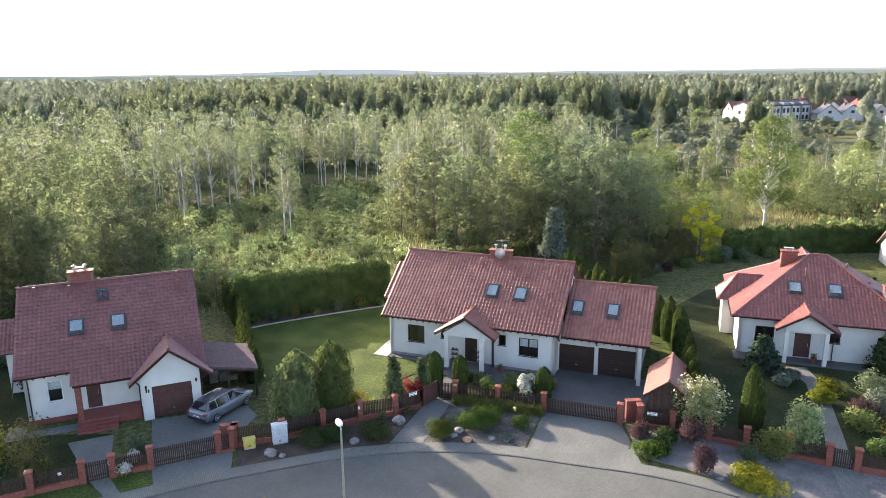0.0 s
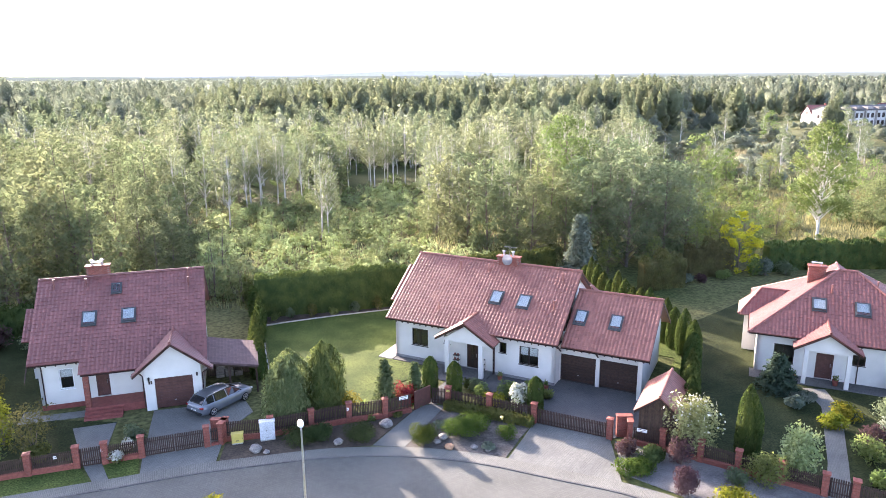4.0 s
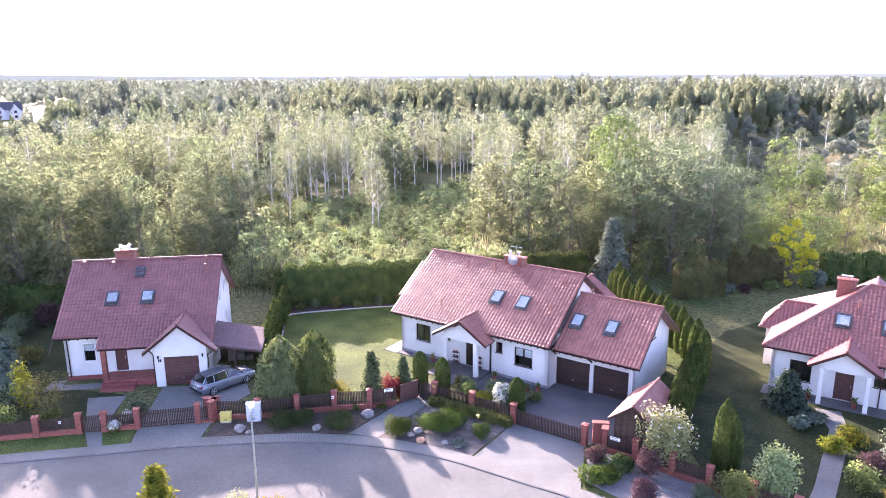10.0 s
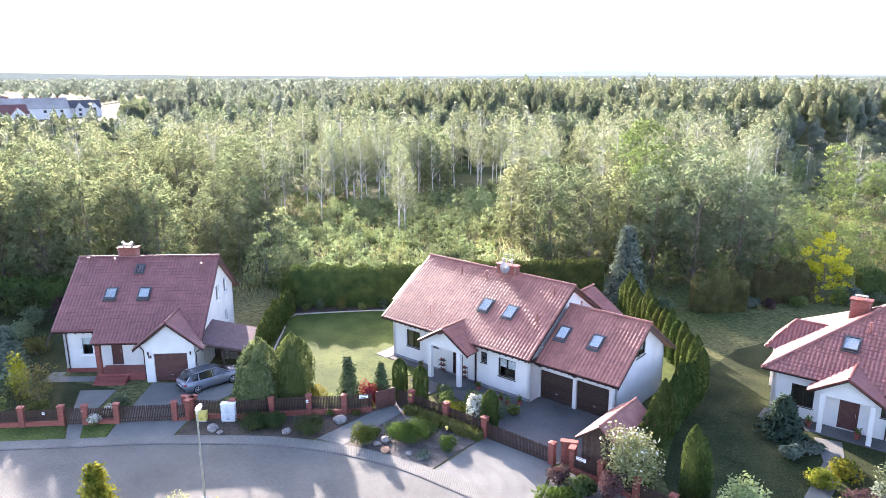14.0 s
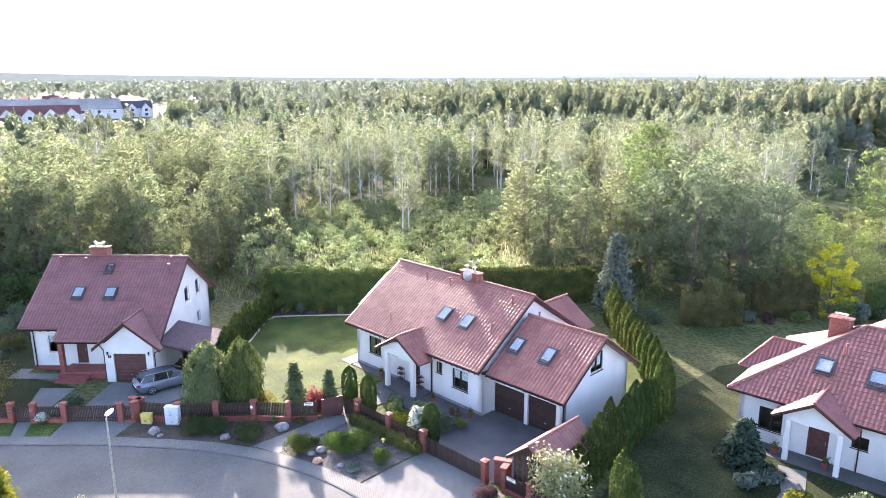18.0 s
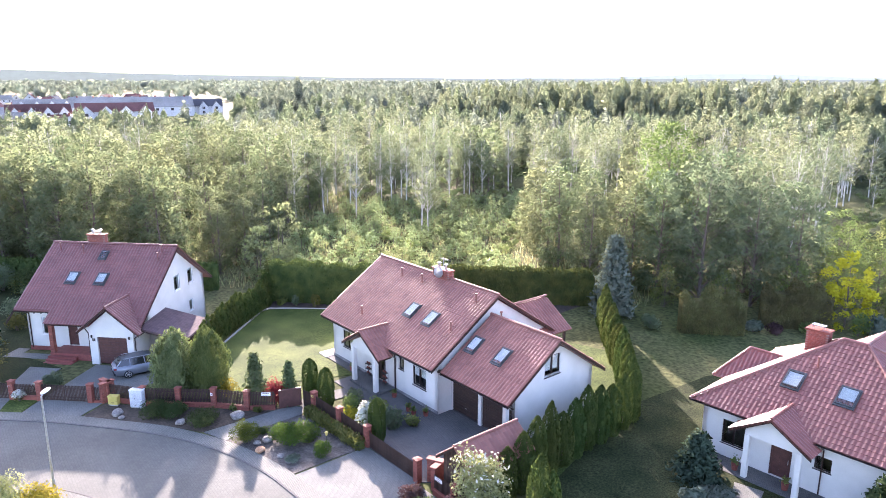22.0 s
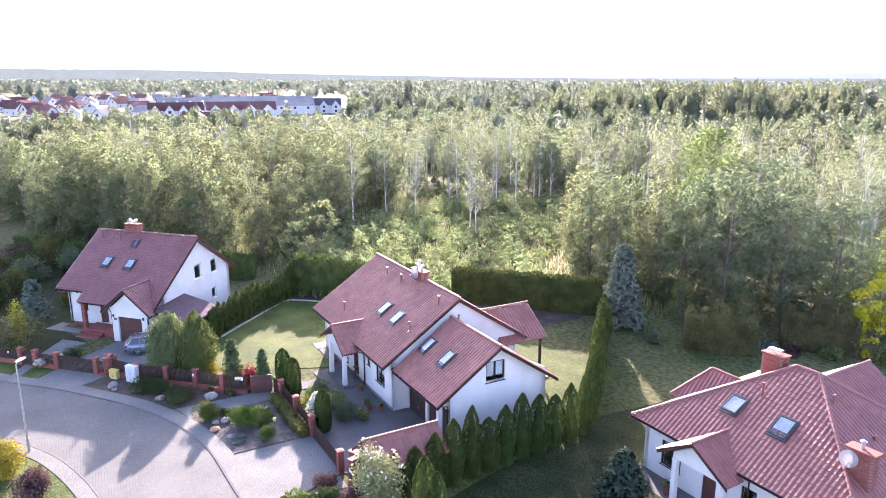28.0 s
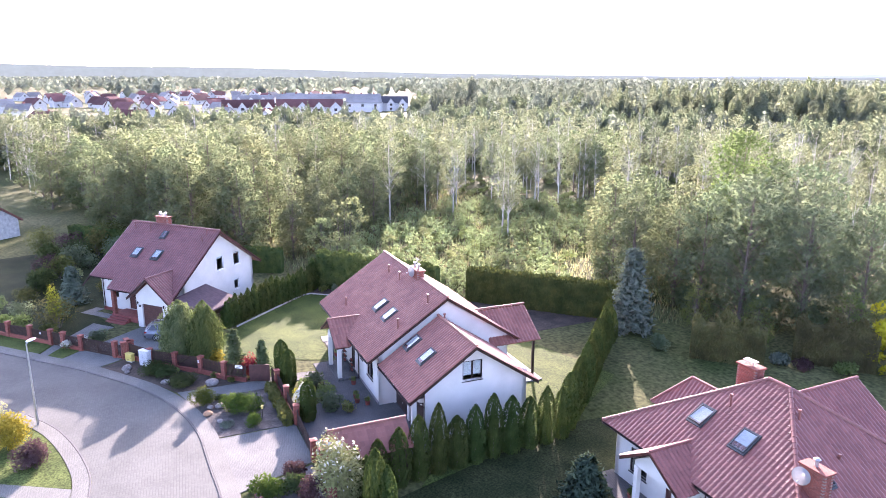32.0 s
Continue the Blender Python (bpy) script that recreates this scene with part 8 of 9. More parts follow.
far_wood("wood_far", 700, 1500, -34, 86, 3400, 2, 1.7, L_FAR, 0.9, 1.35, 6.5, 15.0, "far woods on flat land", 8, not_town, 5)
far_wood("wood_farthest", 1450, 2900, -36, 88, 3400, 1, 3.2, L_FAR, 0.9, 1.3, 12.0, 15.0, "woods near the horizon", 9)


def tall_grass(name, n, area, h, leaf, label, seed):
    """Blades of long grass or reeds."""
    rng = np.random.default_rng(seed)
    p = np.array([area(rng) for _ in range(n)])
    hh = h * rng.uniform(0.5, 1.2, (n, 1))
    g = rng.uniform(0, 6.28, n)
    s = np.stack([np.cos(g), np.sin(g), np.zeros(n)], 1) * rng.uniform(0.04, 0.10, (n, 1)) * h
    lean = np.column_stack([rng.normal(0, 0.22, n), rng.normal(0, 0.22, n), np.ones(n)]) * hh
    base = np.column_stack([p, [ground_z(a) for a in p[:, 0]]])
    v = np.stack([base - s, base + s, base + lean], 1).reshape(-1, 3)
    return tagged(new(name, mesh_np(name, v, np.arange(3 * n).reshape(n, 3), leaf)), label, "grass", "", "stuff")


def scrub_area(rng):
    while True:
        x, y = rng.uniform(-80, 10), rng.uniform(58, 118)
        if y > hedge_line(x) + 0.8:
            return x, y


tall_grass("scrub_grass", 9000, scrub_area, 0.9, L_GRASS, "long dry grass between the bushes", 1)
tall_grass("green_undergrowth", 20000, scrub_area, 0.8, L_WILLOW, "green undergrowth of herbs and saplings", 4)
tall_grass("reeds", 5000, lambda rng: (58 + rng.normal(0, 11), 200 + rng.normal(0, 16)), 1.8, L_REED, "straw-coloured reeds on the meadow", 2)
tall_grass("meadow_grass", 14000, lambda rng: (rng.uniform(30, 80), rng.uniform(94, 150)), 0.9, L_GRASS, "pale long grass on the meadow", 3)


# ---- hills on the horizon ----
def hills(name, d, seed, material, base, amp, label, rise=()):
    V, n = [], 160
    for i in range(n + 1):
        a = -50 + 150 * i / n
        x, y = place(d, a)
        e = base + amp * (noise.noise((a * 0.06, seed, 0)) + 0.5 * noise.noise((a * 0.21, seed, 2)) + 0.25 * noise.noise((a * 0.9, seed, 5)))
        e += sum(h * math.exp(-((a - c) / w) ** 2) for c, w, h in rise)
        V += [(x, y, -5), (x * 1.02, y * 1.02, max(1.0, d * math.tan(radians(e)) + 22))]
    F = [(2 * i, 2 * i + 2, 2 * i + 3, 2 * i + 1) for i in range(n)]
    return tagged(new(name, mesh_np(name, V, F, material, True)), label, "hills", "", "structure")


# distance haze is painted: a pale hill colour that also emits light
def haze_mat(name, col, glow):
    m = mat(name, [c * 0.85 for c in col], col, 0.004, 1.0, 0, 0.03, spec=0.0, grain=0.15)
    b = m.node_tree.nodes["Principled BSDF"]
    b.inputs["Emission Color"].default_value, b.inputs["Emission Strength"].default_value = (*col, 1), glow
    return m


# backdrop hills; their haze is only this pale, glowing colour
hills("backdrop_near_hills", 3100, 3.3, haze_mat("wooded_hill_haze", (0.10, 0.115, 0.10), 0.6), 0.08, 0.07, "low wooded hills, haze painted in as a pale glow", ((86, 12, 0.75), (66, 10, 0.5), (49, 11, 0.22)))
hills("backdrop_far_hills", 4100, 8.1, haze_mat("far_hill_haze", (0.115, 0.135, 0.14), 0.8), 0.17, 0.08, "hills on the horizon, painted with glowing pale blue haze", ((11, 8, 0.36), (-25, 8, 0.1)))

# ---- hedges and garden plants ----
hedge("back_hedge", [(-23.6, 60.7), (-16.9, 63.4), (-11.7, 65.6), (-9.8, 66.5)], 4.15, 1.3, L_HEDGE, "tall clipped dark green hedge behind a lawn", 150, 0.085, 0.2)
hedge("back_hedge", [(-8.8, 70.0), (-3, 72.8), (1.2, 74.9), (5.0, 77.2)], 3.55, 1.3, L_HEDGE, "tall clipped dark green hedge behind a house", 70, 0.13)
hedge("brown_hedge", [(14.6, 74.6), (19.4, 77.6)], 3.4, 1.3, L_BROWN, "loosely clipped hornbeam hedge with olive-brown leaves", 150, 0.11, 0.9)
hedge("brown_hedge", [(20.4, 81.2), (25.9, 83.6)], 3.6, 1.3, L_BROWN, "loosely clipped hornbeam hedge turning brown", 150, 0.11, 0.9)
hedge("east_hedge", [(30.5, 85.6), (37.8, 88.2), (52, 89.5), (62, 90)], 3.3, 1.4, L_HEDGE, "tall dark hedge closing a garden", 60, 0.14, 0.3)
hedge("west_hedge", [(-62, 44), (-46, 51.0), (-36.5, 55.0), (-31.5, 60.0)], 2.9, 1.4, L_HEDGE, "dark clipped hedge behind a house", 50, 0.14)
hedge("low_hedge", [(-2.2, 43.6), (3.9, 41.95)], 0.62, 0.7, L_OLIVE, "low olive-green clipped hedge before a fence", 200, 0.075)

TH = [single("thuja", column_meshes(3.7 + 0.2 * i, 0.6, 3200, 0.06, 80 + i, L_THUJA, 1, 0.42 + 0.1 * (i % 2), 0.5), "tall columnar thuja with a rounded tip", "thuja", "thuja row") for i in range(4)]
ROW = [(13.9, 42.3), (14.2, 43.6), (14.4, 44.9), (14.65, 46.2), (14.85, 47.5), (15.1, 48.8), (15.35, 50.1), (15.7, 51.4), (16.0, 52.7), (16.3, 54.0), (16.5, 55.3), (16.0, 56.6), (15.4, 57.9), (14.9, 59.0), (14.3, 60.2), (13.7, 61.4), (13.1, 62.5), (12.5, 63.6), (11.9, 64.7), (11.3, 65.8), (10.7, 66.9), (10.1, 68.0), (9.6, 69.1), (9.0, 70.2), (8.5, 71.3)]
for i, (x, y) in enumerate(ROW):
    plant(TH[i % 4], x, y, 0.9 + 0.2 * ((i * 37) % 10) / 10, sz=0.88 + 0.2 * ((i * 53) % 10) / 10)
for x, y, s in ((13.7, 40.9, 0.72), (14.4, 41.2, 0.75), (16.86, 40.1, 1.15), (17.35, 40.5, 1.0)):
    plant(TH[int(x * 7) % 4], x, y, 0.85 * s, sz=1.05 * s)
TL = [single("thuja", column_meshes(2.7 + 0.15 * i, 0.6, 900, 0.10, 90 + i, L_THUJA, 2, 0.8), "narrow thuja in a row along a lawn", "thuja", "thuja row at the lawn") for i in range(3)]
LROW = densify([(-17.4, 46.9), (-19.7, 51.6), (-21.9, 57.4), (-23.2, 59.6)], 0.75)
for i, (x, y) in enumerate(LROW):
    plant(TL[i % 3], x, y, 1.0, sz=0.95 + 0.2 * ((i * 41) % 10) / 10)
ET = [single("thuja", column_meshes(2.6, 0.6, 700, 0.12, 97, L_THUJA, 2), "pointed thuja in a far row", "thuja", "thuja row at the east garden")]
for i in range(13):
    plant(ET[0], 36.5 + i * 1.5, 71.5 - i * 1.55, 1.0, sz=0.95 + 0.02 * (i % 4))
# clipped columns and small conifers near the middle house
CL = single("clipped_thuja", column_meshes(3.0, 0.52, 5200, 0.05, 101, L_THUJA, 1, 0.26, 0.2), "clipped round-topped green thuja column", "thuja", "clipped thujas")
for x, y, s, z in ((-3.6, 45.4, 1.0, 1.04), (-1.78, 45.05, 1.0, 1.0), (4.04, 43.4, 0.98, 0.98)):
    plant(CL, x, y, s, sz=z)
FIR = single("young_fir", fir_meshes(4.1, 0.95, 2600, 0.10, 103, L_FIR, 15), "slender young green fir on a lawn", "fir", "young firs")
plant(FIR, -6.33, 42.75, 1.0), plant(FIR, -4.49, 44.2, 0.82)
CY = [single("cypress", column_meshes(5.2, 1.7, 13000, 0.085, 105 + i, L_CYP if i == 0 else L_THUJA2, 6, 0.5, 1.5), "broad bushy conical cypress behind a fence", "cypress", "two cypresses") for i in range(2)]
plant(CY[0], -12.45, 40.75, 1.0), plant(CY[1], -10.55, 42.1, 0.78, sz=1.02)
SP = single("blue_spruce", fir_meshes(8.4, 2.3, 7000, 0.17, 107, L_SPRUCE, 20), "tall silvery blue spruce in a garden corner", "spruce")
plant(SP, 7.9, 75.2, 0.95, sz=1.0)
BF = single("small_spruce", fir_meshes(3.0, 1.6, 4200, 0.12, 109, L_SPRUCE2, 13), "broad blue-green dwarf spruce by a porch", "spruce")
plant(BF, 21.9, 51.0, 1.0)
plant(single("blue_spruce", fir_meshes(4.2, 1.5, 3000, 0.14, 111, L_SPRUCE, 14), "silvery young blue spruce beside a lawn", "spruce"), -34.5, 37.6, 1.0)
YT = make_tree(tree_meshes(7.2, 2.6, 0.5, 3600, 0.17, 113, L_YELLOW, M_BARK, 0.75, 0.014, 60), "golden-yellow leaved tree in a garden corner", "tree")
plant(YT, 27.2, 85.0, 1.0)


def shrub(x, y, h, r, leaf, label, n=1500, size=0.09, flowers=None, nf=0, category="shrub", lumps=7):
    p = single("shrub", bush_meshes(h, r, n, size, int(abs(x * 13 + y * 7)), leaf, flowers, nf, lumps), label, category)
    return plant(p, x, y, 1.0)


shrub(13.5, 39.9, 4.5, 1.75, L_SILVER, "lilac bush with pale green leaves and white blossom", 5200, 0.095, L_WHITE, 210, lumps=12)
shrub(-5.1, 43.4, 2.0, 0.95, L_RED, "dark red barberry bush on a lawn", 1700, 0.075)
shrub(2.85, 43.6, 2.2, 0.75, L_LIME, "hydrangea with large cream-white flower heads", 500, 0.10, L_WHITE, 700)
shrub(1.1, 44.6, 1.0, 0.9, L_GOLD, "low golden-leaved shrub beside a path", 900, 0.08)
shrub(0.2, 45.2, 1.4, 0.8, L_LIME, "round green shrub beside a path", 900, 0.08)
shrub(-0.4, 46.6, 1.3, 0.9, L_ALDER, "dark green round shrub beside a path", 900, 0.08)
shrub(3.4, 45.4, 1.3, 1.2, L_ALDER, "dark green rhododendron by a path", 1400, 0.1)
shrub(1.9, 46.0, 1.3, 1.1, L_LIME, "fresh green shrub by a path", 1200, 0.09)
shrub(4.9, 46.1, 0.9, 0.7, L_LIME, "small green shrub beside paving", 700, 0.08)
shrub(-1.0, 47.0, 0.9, 0.5, L_HEDGE2, "dark clipped ball of box", 800, 0.06)
shrub(-8.7, 42.5, 1.6, 0.8, L_GOLD, "golden bushy conifer at the fence", 900, 0.08)
shrub(-7.7, 42.4, 0.9, 0.6, L_LIME, "small light green shrub on a lawn", 500, 0.08)
shrub(-2.95, 38.75, 1.35, 1.05, L_YEW, "rounded bright green dwarf conifer in gravel", 5200, 0.045)
shrub(-0.2, 40.4, 1.25, 1.75, L_YEW, "wide spreading green juniper in a gravel bed", 7500, 0.055, lumps=14)
shrub(2.3, 40.1, 0.95, 0.8, L_YEW, "small rounded green conifer in gravel", 2600, 0.045)
shrub(1.3, 38.65, 0.35, 0.75, L_SPRUCE, "flat silvery cushion plant spreading on gravel", 900, 0.06)
shrub(-2.0, 41.0, 0.45, 0.8, L_SPRUCE, "grey-green creeping juniper on gravel", 800, 0.07)
shrub(-2.7, 40.0, 0.5, 0.5, L_PINE, "dark creeping juniper on gravel", 600, 0.07)
for x, y, r in ((-7.0, 38.9, 1.35), (-10.9, 37.9, 1.35), (-9.6, 38.3, 1.1)):
    shrub(x, y, 1.05, r, L_JUN, "spreading dark green juniper on a soil bed", 4200, 0.06, lumps=12)
for x, y, h, r, l, t in ((-6.9, 41.1, 0.5, 0.4, L_LIME, "low green perennial at a fence foot"), (-5.3, 41.9, 0.45, 0.4, L_OLIVE, "low olive perennial at a fence foot"), (-9.8, 39.3, 0.5, 0.4, L_LIME, "low green perennial at a fence foot")):
    shrub(x, y, h, r, l, t, 350, 0.07)
# east beds
shrub(12.4, 35.4, 1.75, 1.0, L_PURPLE, "rounded purple-brown leaved shrub on gravel", 3400, 0.07)
shrub(9.9, 39.2, 1.2, 0.85, L_PURPLE, "purple-brown barberry beside a drive", 1300, 0.08)
shrub(10.1, 37.3, 0.75, 1.3, L_YEW, "spreading bright green juniper beside the street", 2200, 0.09, lumps=10)
shrub(11.2, 38.6, 1.1, 1.1, L_JUN, "green juniper before a fence", 1800, 0.09)
shrub(12.9, 38.6, 1.9, 0.9, L_PURPLE, "dark purple shrub at the fence", 1200, 0.09)
shrub(15.4, 34.6, 0.7, 1.9, L_GOLD2, "spreading juniper with golden tips on gravel", 3200, 0.09, lumps=14)
shrub(14.3, 34.2, 0.55, 0.9, L_GOLD, "golden creeping juniper on gravel", 1300, 0.08)
shrub(17.3, 37.3, 2.1, 1.45, L_LIME, "dense rounded green shrub at a fence", 2600, 0.09)
shrub(19.3, 38.7, 3.6, 1.55, L_SILVER, "grafted willow with a pale green rounded crown", 3200, 0.11, lumps=10)
shrub(15.6, 37.2, 1.0, 0.9, L_ALDER, "dark green shrub on gravel", 900, 0.09)
for x, y, h, r, l, t in ((24.4, 41.5, 1.6, 1.3, L_LIME, "green shrub beside a garden path"), (25.3, 42.9, 1.6, 1.2, L_PURPLE, "reddish purple shrub beside a path"), (26.9, 43.2, 2.2, 1.4, L_SPRUCE, "silvery blue shrub in a border"), (26.3, 40.2, 1.3, 1.3, L_GOLD, "golden shrub in a border"), (23.7, 45.2, 1.3, 1.1, L_GOLD2, "yellow-green shrub beside a path"), (27.8, 46.5, 2.0, 1.6, L_ALDER, "dark green shrub near a house"), (28.6, 42, 1.8, 1.5, L_LIME, "light green shrub in a border"), (25, 46.8, 1.2, 1.2, L_GOLD2, "bright green shrub by a path"), (24.2, 38.4, 1.1, 1.0, L_LIME, "green shrub at a fence"), (23.5, 49.4, 0.5, 1.2, L_SPRUCE, "flat silvery ground cover by a porch"), (22.4, 48.4, 0.8, 0.9, L_SPRUCE, "grey-blue low shrub under a spruce")):
    shrub(x, y, h, r, l, t, 1300, 0.1)
plant(single("conifer", fir_meshes(3.6, 1.7, 3000, 0.13, 121, L_PINE, 12), "dark green conifer beside a house", "conifer"), 31.3, 50.6, 1.0)
# back garden of the east house
for x, y, h, r, l in ((12.2, 73.6, 1.4, 1.2, L_ALDER), (20.2, 79.0, 1.2, 0.9, L_SPRUCE), (22.0, 79.6, 1.0, 0.9, L_PURPLE), (24.6, 81.0, 1.2, 1.0, L_LIME), (28.4, 83.0, 2.4, 1.4, L_LIME), (30.0, 83.5, 2.2, 1.3, L_SPRUCE), (32.4, 84.0, 1.8, 1.5, L_ALDER), (36, 86, 1.6, 1.4, L_LIME)):
    shrub(x, y, h, r, l, "garden shrub before a clipped hedge", 900, 0.12)
# foot of the back hedge by the lawn
for i, (x, y) in enumerate(((-21.4, 59.8), (-20.0, 60.3), (-18.3, 61.3), (-16.4, 62.2), (-14.4, 63.2), (-12.3, 64.1), (-10.4, 65.0))):
    shrub(x, y, 0.8 + 0.35 * (i % 3), 0.62, (L_LIME, L_ALDER, L_OLIVE)[i % 3], "small shrub along the foot of a hedge", 500, 0.1)
shrub(-24.6, 61.2, 4.4, 1.1, L_HEDGE2, "tall dark conifer at the corner of hedges", 1800, 0.11), shrub(-23.3, 59.4, 3.6, 0.8, L_THUJA, "dark green conifer in a hedge row", 1200, 0.11)
# west garden
for x, y, h, r, l, t in ((-27.2, 34.6, 3.3, 2.0, L_OLIVE, "loose olive-green shrub behind a fence"), (-29.4, 34.6, 3.9, 0.95, L_GOLD, "golden conifer in a front garden"), (-30.6, 35.3, 1.9, 1.3, L_ALDER, "dark green shrub in a front garden"), (-26.0, 33.4, 1.1, 0.9, L_OLIVE, "low shrub behind a fence"), (-28.2, 31.4, 2.0, 1.4, L_LIME, "light green shrub before a fence"), (-31.0, 30.6, 1.3, 1.2, L_LIME, "light green shrub at the street"), (-32.5, 32.6, 1.9, 1.4, L_ALDER, "dark shrub in a front garden"),
                         (-21.6, 36.8, 1.1, 1.15, L_ALDER, "mound of ornamental grass beside a drive"), (-33.5, 44.5, 1.7, 1.3, L_PURPLE, "brown-red shrub at a house wall"), (-36, 41, 1.6, 1.5, L_OLIVE, "shrub on a shaded lawn"), (-40, 43, 2.0, 1.6, L_ALDER, "shrub on a shaded lawn"), (-43, 46, 2.2, 1.8, L_ALDER, "green shrub before a clipped hedge"), (-47, 47.6, 2.4, 1.9, L_OLIVE, "green shrub before a clipped hedge"), (-38.4, 49.0, 2.4, 1.6, L_ALDER, "green shrub before a clipped hedge"), (-51, 46.5, 2.2, 2.0, L_LIME, "green shrub before a clipped hedge"), (-44, 40, 1.4, 1.2, L_WILLOW, "pale green shrub on a lawn"), (-48, 42.5, 1.9, 1.6, L_ALDER, "round dark shrub on a lawn"), (-54, 40, 2.2, 1.8, L_ALDER, "round dark shrub on a lawn"), (-38, 34, 1.7, 1.5, L_OLIVE, "shrub beside a lawn"), (-36, 30.5, 1.8, 1.5, L_LIME, "shrub behind a fence")):
    shrub(x, y, h, r, l, t, 1200, 0.1)
shrub(-21.2, 35.2, 0.9, 0.55, L_LIME, "white flowering perennial beside a fence", 200, 0.08, L_WHITE, 380)
shrub(-21.0, 33.9, 0.85, 0.55, L_LIME, "white and pink flowers before a fence", 200, 0.08, L_WHITE, 300)
for i, (x, y, h, r) in enumerate(((-40.5, 35.2, 2.6, 1.6), (-43.5, 36.6, 2.2, 1.7), (-45.5, 38.6, 3.0, 1.9), (-48.0, 38.0, 2.6, 1.9), (-49.0, 41.0, 3.2, 2.1), (-51.5, 42.5, 3.6, 2.2), (-52.5, 39.5, 3.0, 2.1), (-54.0, 45.0, 4.0, 2.3), (-56.5, 42.0, 3.6, 2.3), (-50.0, 46.5, 3.4, 2.0), (-46.8, 47.5, 3.0, 1.8), (-57.5, 47.5, 4.4, 2.4), (-60.0, 39.5, 3.8, 2.4), (-42.0, 48.5, 2.4, 1.5))):
    shrub(x, y, h, r, (L_JUN, L_OLIVE, L_ALDER, L_HEDGE2, L_PURPLE)[(i * 3) % 5], "dense rounded shrub in a shady garden", 1700, 0.13, lumps=9)
# lawn at the bend of the street, near the camera
shrub(-4.9, 27.3, 2.3, 1.5, L_GOLD, "large golden-leaved shrub at the street corner", 4200, 0.085, lumps=10)
shrub(-1.7, 27.5, 1.6, 1.2, L_PURPLE, "purple-brown leaved shrub on a lawn", 2800, 0.085, lumps=9)
shrub(-6.6, 26.2, 3.0, 1.3, L_SILVER, "variegated dogwood at the street corner", 2400, 0.085, lumps=8)
shrub(-11.6, 24.9, 1.5, 1.4, L_LIME, "green shrub at the street corner", 1800, 0.09)
plant(single("young_fir", fir_meshes(5.1, 1.5, 4200, 0.10, 131, L_GOLD2, 17), "yellow-green young conifer beside the street", "conifer"), -9.65, 24.6, 1.0)


def flower_pot(x, y, r, h, z=0.05):
    root = thing("flower_pot", x, y, ground_z(x, y) + z, 0, "clay flower pot with a small plant by a house wall", "flower pot")
    part("pot", tube(bmesh.new(), (0, 0, 0), (0, 0, h), r * 0.75, r, 14), M_BRICK, root)
    rng = np.random.default_rng(int(x * 10) % 97)
    v, f, nn = leaves(rng.normal(0, r * 0.5, (160, 3)) + np.array([0, 0, h + r * 0.7]), 0.07, rng, 0.4)
    ob = new("foliage", mesh_np("foliage", v, f, L_LIME, False, nn))
    ob.parent = root


for u, v in ((9.6, -0.9), (12.0, -1.4), (12.7, -1.5), (3.6, -0.7), (13.3, -0.9)):
    p = FRAME2 @ Vector((u, v, 0))
    flower_pot(p.x, p.y, 0.2, 0.3)
for u, v in ((6.3, -0.3), (3.4, -0.4)):
    p = FRAME3 @ Vector((u, v, 0))
    flower_pot(p.x, p.y, 0.22, 0.45, 0.08)

# ---- town and buildings in the distance ----
M_FARROOF = mat("far_red_roof", (0.12, 0.055, 0.05), (0.18, 0.085, 0.075), 0.1, 0.85, 0.1, 2, spec=0.15, piece=0.4)
M_FARGREY = mat("far_grey_roof", (0.20, 0.188, 0.172), (0.29, 0.272, 0.25), 0.1, 0.85, 0.1, 2, spec=0.15, piece=0.25)
M_FARWALL = mat("far_pale_wall", (0.48, 0.47, 0.45), (0.58, 0.57, 0.55), 0.05, 0.9, 0.1, 2)
M_SLATE = mat("dark_slate_roof", (0.035, 0.037, 0.044), (0.06, 0.062, 0.07), 0.1, 0.55, 0.1, 2, piece=0.2)
M_FIELD = mat("pale_field", (0.075, 0.092, 0.034), (0.125, 0.125, 0.056), 0.01, 0.95, 0.3, 0.5, spec=0.1)


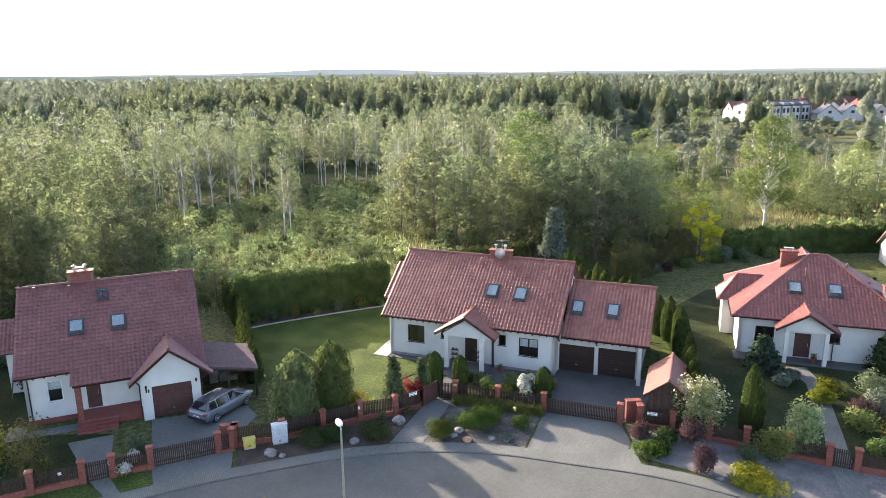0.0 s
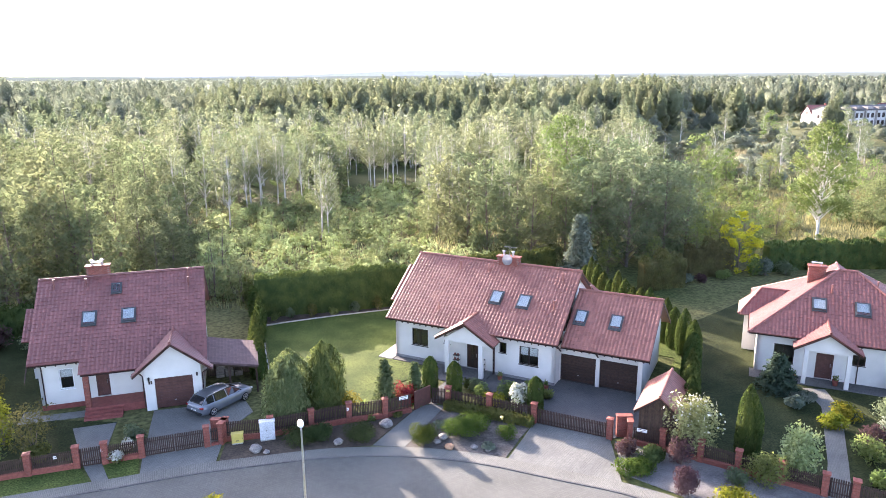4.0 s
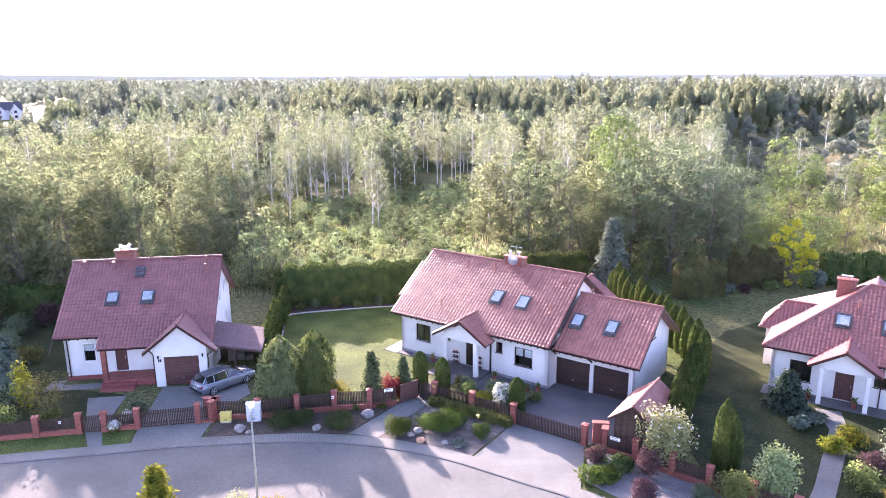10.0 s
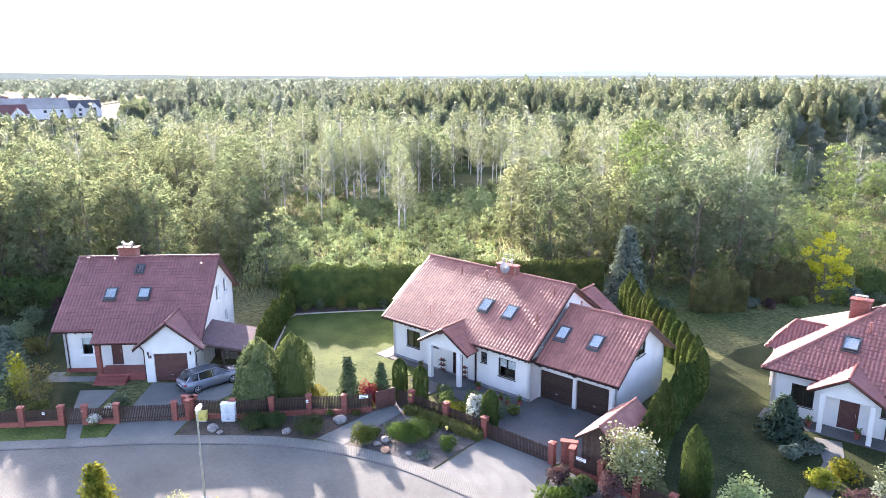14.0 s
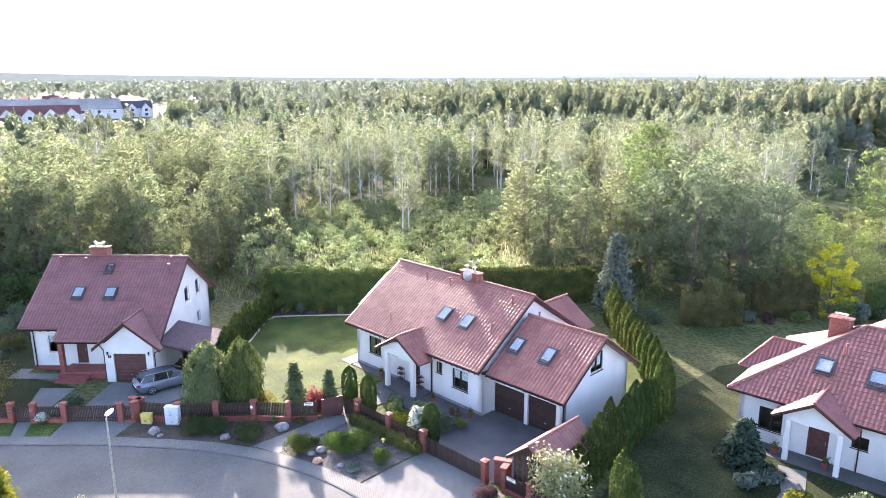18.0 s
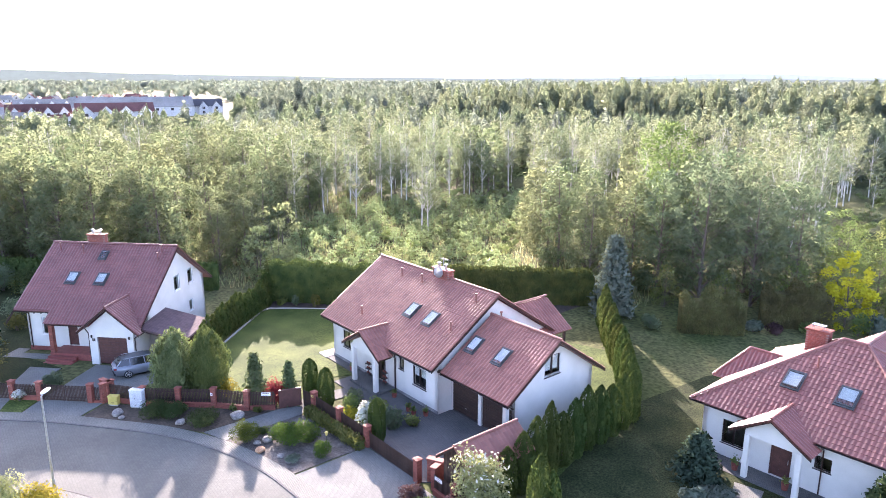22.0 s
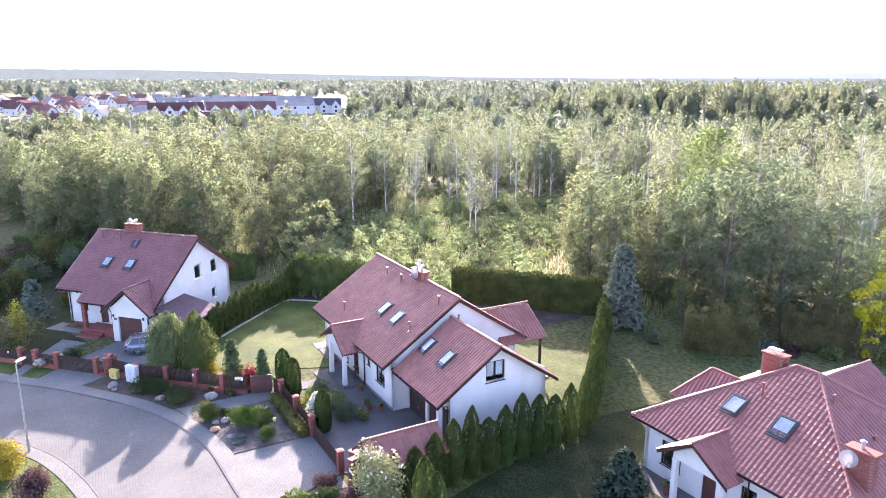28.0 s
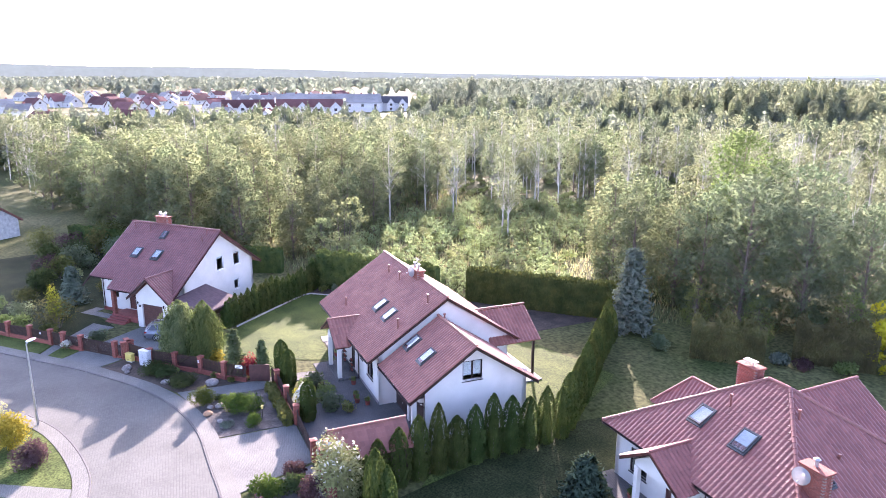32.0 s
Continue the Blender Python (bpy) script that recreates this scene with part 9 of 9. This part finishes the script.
def far_house(x, y, rz, w, d, h, rh, roof_mat, label, windows=3, storeys=1, name="house"):
    """A distant house: walls with real window recesses, gable roof, chimney."""
    root = thing(name, x, y, ground_z(x, y), rz, label, "house", "far houses")
    bm = prism(bmesh.new(), [(-d / 2, -0.5), (d / 2, -0.5), (d / 2, h), (0, h + rh * 0.96), (-d / 2, h)], -w / 2, w / 2, "x")
    part("wall", bm, M_FARWALL, root)
    t = 0.25
    rf = new("roof")
    rf.parent = root
    for s in (-1, 1):
        e = s * (d / 2 + 0.5)
        ez = h - rh * 0.5 / (d / 2)
        bm = prism(bmesh.new(), [(e, ez), (0, h + rh), (0, h + rh + t), (e, ez + t)], -w / 2 - 0.4, w / 2 + 0.4, "x")
        part("roof_plane", bm, roof_mat, rf)
    part("chimney", box(bmesh.new(), w * 0.15, w * 0.15 + 0.8, 0.4, 1.1, h, h + rh + 0.9), M_BRICK, root)
    for f in range(storeys):
        for s in (-1, 1):
            for i in range(windows):
                c = -w / 2 + w * (i + 0.5) / windows
                z = 0.9 + f * 2.8
                part("window", box(bmesh.new(), c - 0.6, c + 0.6, s * (d / 2) - 0.06, s * (d / 2) + 0.06, z, z + 1.3), M_FRAME, root)
    for s in (-1, 1):
        part("gable_window", box(bmesh.new(), s * (w / 2) - 0.06, s * (w / 2) + 0.06, -0.7, 0.7, h + 0.2, h + 1.5), M_FRAME, root)
    return root


def far_terrace(x, y, rz, n, roof_mat, label, uw=8.0, d=10.0, h=6.0, rise=4.0, gables=True):
    """A row of white units under one long roof, with or without front gables."""
    root = thing("terrace_house", x, y, ground_z(x, y), rz, label, "terrace", "far terraces")
    L = n * uw
    bm = prism(bmesh.new(), [(-d / 2, -0.5), (d / 2, -0.5), (d / 2, h), (0, h + rise), (-d / 2, h)], -L / 2, L / 2, "x")
    part("wall", bm, M_FARWALL, root)
    for s in (-1, 1):
        bm = prism(bmesh.new(), [(s * (d / 2 + 0.3), h - 0.2), (0, h + rise + 0.1), (0, h + rise + 0.35), (s * (d / 2 + 0.3), h + 0.05)], -L / 2 - 0.2, L / 2 + 0.2, "x")
        part("roof_plane", bm, roof_mat, root)
    for i in range(n):
        c = -L / 2 + uw * (i + 0.5)
        if not gables:
            part("chimney", box(bmesh.new(), c - 0.4, c + 0.4, -0.5, 0.5, h + rise - 0.4, h + rise + 1.1), M_BRICK, root)
            part("window", box(bmesh.new(), c - 0.8, c + 0.8, -d / 2 - 0.06, -d / 2 + 0.06, 3.6, 5.1), M_FRAME, root)
            continue
        bm = prism(bmesh.new(), [(c - uw * 0.36, -0.5), (c + uw * 0.36, -0.5), (c + uw * 0.36, h - 0.6), (c, h + 2.8), (c - uw * 0.36, h - 0.6)], -d / 2 - 1.6, -d / 2 + 1.0, "y")
        part("gable", bm, M_FARWALL, root)
        for s in (-1, 1):
            bm = prism(bmesh.new(), [(c + s * uw * 0.40, h - 0.95), (c, h + 2.85), (c, h + 3.1), (c + s * uw * 0.40, h - 0.7)], -d / 2 - 1.8, -d / 2 + 3.0, "y")
            part("gable_roof", bm, roof_mat, root)
        for z in (0.9, 3.7):
            part("window", box(bmesh.new(), c - 0.8, c + 0.8, -d / 2 - 1.66, -d / 2 - 1.5, z, z + 1.5), M_FRAME, root)
    return root


TERRACES = (
    (-319, 229, 64, 4, M_FARROOF, "white terrace of gabled houses with red-brown roofs", 9.4, 10, 6.0, 4.0, True),
    (-358, 310, 58, 4, M_SLATE, "white gabled terrace with a dark roof near fields", 8.0, 10, 5.6, 4.0, True),
    (-367, 271, 62, 8, M_FARGREY, "long white building under a pale grey roof", 8.6, 15, 6.0, 5.6, False),
    (-347, 204, 68, 4, M_FARROOF, "white gabled terrace with a red-brown roof", 7.4, 10, 5.4, 4.0, True),
    (-413, 241, 68, 4, M_FARGREY, "bright white gabled terrace beyond the wood", 8.0, 10, 6.4, 3.6, True),
)
for spec in TERRACES:
    far_terrace(*spec)
trng = random.Random(17)
for i in range(100):
    a, d = trng.uniform(55, 86), math.sqrt(trng.uniform(300 ** 2, 820 ** 2))
    x, y = place(d, a)
    if any(math.hypot(x - q[0], y - q[1]) < q[3] * q[6] / 2 + 8 for q in TERRACES):
        continue
    far_house(x, y, trng.choice((20, 60, 110, 150)) + trng.uniform(-8, 8), trng.uniform(9, 14), trng.uniform(8, 10), trng.uniform(3.2, 5.2), trng.uniform(3.2, 4.2), trng.choice((M_FARROOF, M_FARROOF, M_FARGREY)), "distant white house with a steep roof", 2)
# white building and new houses to the north-east
def far_block(x, y, rz):
    root = thing("apartment_building", x, y, ground_z(x, y), rz, "long white apartment block under construction with grey roof", "building")
    part("wall", prism(bmesh.new(), [(-5.5, -0.5), (5.5, -0.5), (5.5, 7.2), (0, 9.0), (-5.5, 7.2)], -19, 19, "x"), M_FARWALL, root)
    for s in (-1, 1):
        part("roof_plane", prism(bmesh.new(), [(s * 5.9, 7.1), (0, 9.05), (0, 9.35), (s * 5.9, 7.4)], -19.3, 19.3, "x"), M_SLATE, root)
    for i in range(6):
        c = -16 + i * 6.4
        part("party_wall", box(bmesh.new(), c + 2.8, c + 3.2, -6.4, -5.3, -0.5, 7.3), M_FARGREY, root)
        for f in range(2):
            for q in (-1.3, 1.3):
                part("window", box(bmesh.new(), c + q - 0.7, c + q + 0.7, -5.6, -5.4, 0.5 + f * 3.4, 2.6 + f * 3.4), M_FRAME, root)
        part("dormer", box(bmesh.new(), c - 1.6, c + 1.6, -5.2, -2.0, 7.3, 8.7), M_FARGREY, root)
    for q in (-2.5, 1.5):
        part("window", box(bmesh.new(), -19.1, -18.9, q - 0.6, q + 0.6, 3.6, 5.2), M_FRAME, root)


far_block(140.5, 349, 26)
for i, (x, y) in enumerate(((166, 348), (177, 350), (188, 347), (199, 350), (210, 343), (221, 338), (190, 330), (204, 326))):
    far_house(x, y, 78 + (i % 3) * 5, 12, 10, 3.4, 4.2, M_SLATE, "new white house with a steep dark roof", 2)
for i, (x, y) in enumerate(((131, 364), (163, 372), (178, 366), (194, 372), (210, 362), (172, 392), (206, 388), (226, 372))):
    far_house(x, y, 10 + (i % 4) * 25, 13, 10, 4.2, 4.4, M_FARROOF, "house with a red roof by the wood", 3)
for i in range(8):
    a, d = trng.uniform(-30, -23), trng.uniform(420, 520)
    x, y = place(d, a)
    far_house(x, y, trng.uniform(0, 180), 12, 9, 5, 4, M_FARROOF, "distant house with a red roof", 3)
# the neighbour beyond the east hedge and the one to the west
M_TILE_BROWN = mat("brown_roof_tile", (0.10, 0.075, 0.066), (0.15, 0.11, 0.10), 0.5, 0.6, 0.1, 20, piece=0.1)
far_house(54, 79.5, -15, 12, 9, 2.2, 3.0, M_TILE_BROWN, "neighbouring house with a brown tiled roof", 3)
far_house(-77, 33.0, 26, 11, 9, 2.6, 3.2, M_TILE_DARK, "neighbouring white house behind shrubs", 2)
for i, (x, y, w, d, t) in enumerate(((-370, 420, 180, 60, 35), (-560, 640, 260, 90, 40), (-800, 1000, 420, 130, 42), (-240, 470, 110, 40, 20), (-640, 420, 200, 70, 55), (-1000, 760, 380, 120, 50), (112, 332, 60, 90, 0), (58, 205, 44, 70, 0))):
    c, s = math.cos(radians(t)), math.sin(radians(t))
    sheet("field", [(x + c * a * w / 2 - s * b * d / 2, y + s * a * w / 2 + c * b * d / 2) for a, b in ((-1, -0.8), (-0.4, -1), (0.6, -0.9), (1, -0.3), (0.9, 0.8), (0.2, 1), (-0.7, 0.9), (-1.05, 0.2))], M_FIELD, 0.12, "pale open field between woods", "field", 0.3, "structure", 40.0)
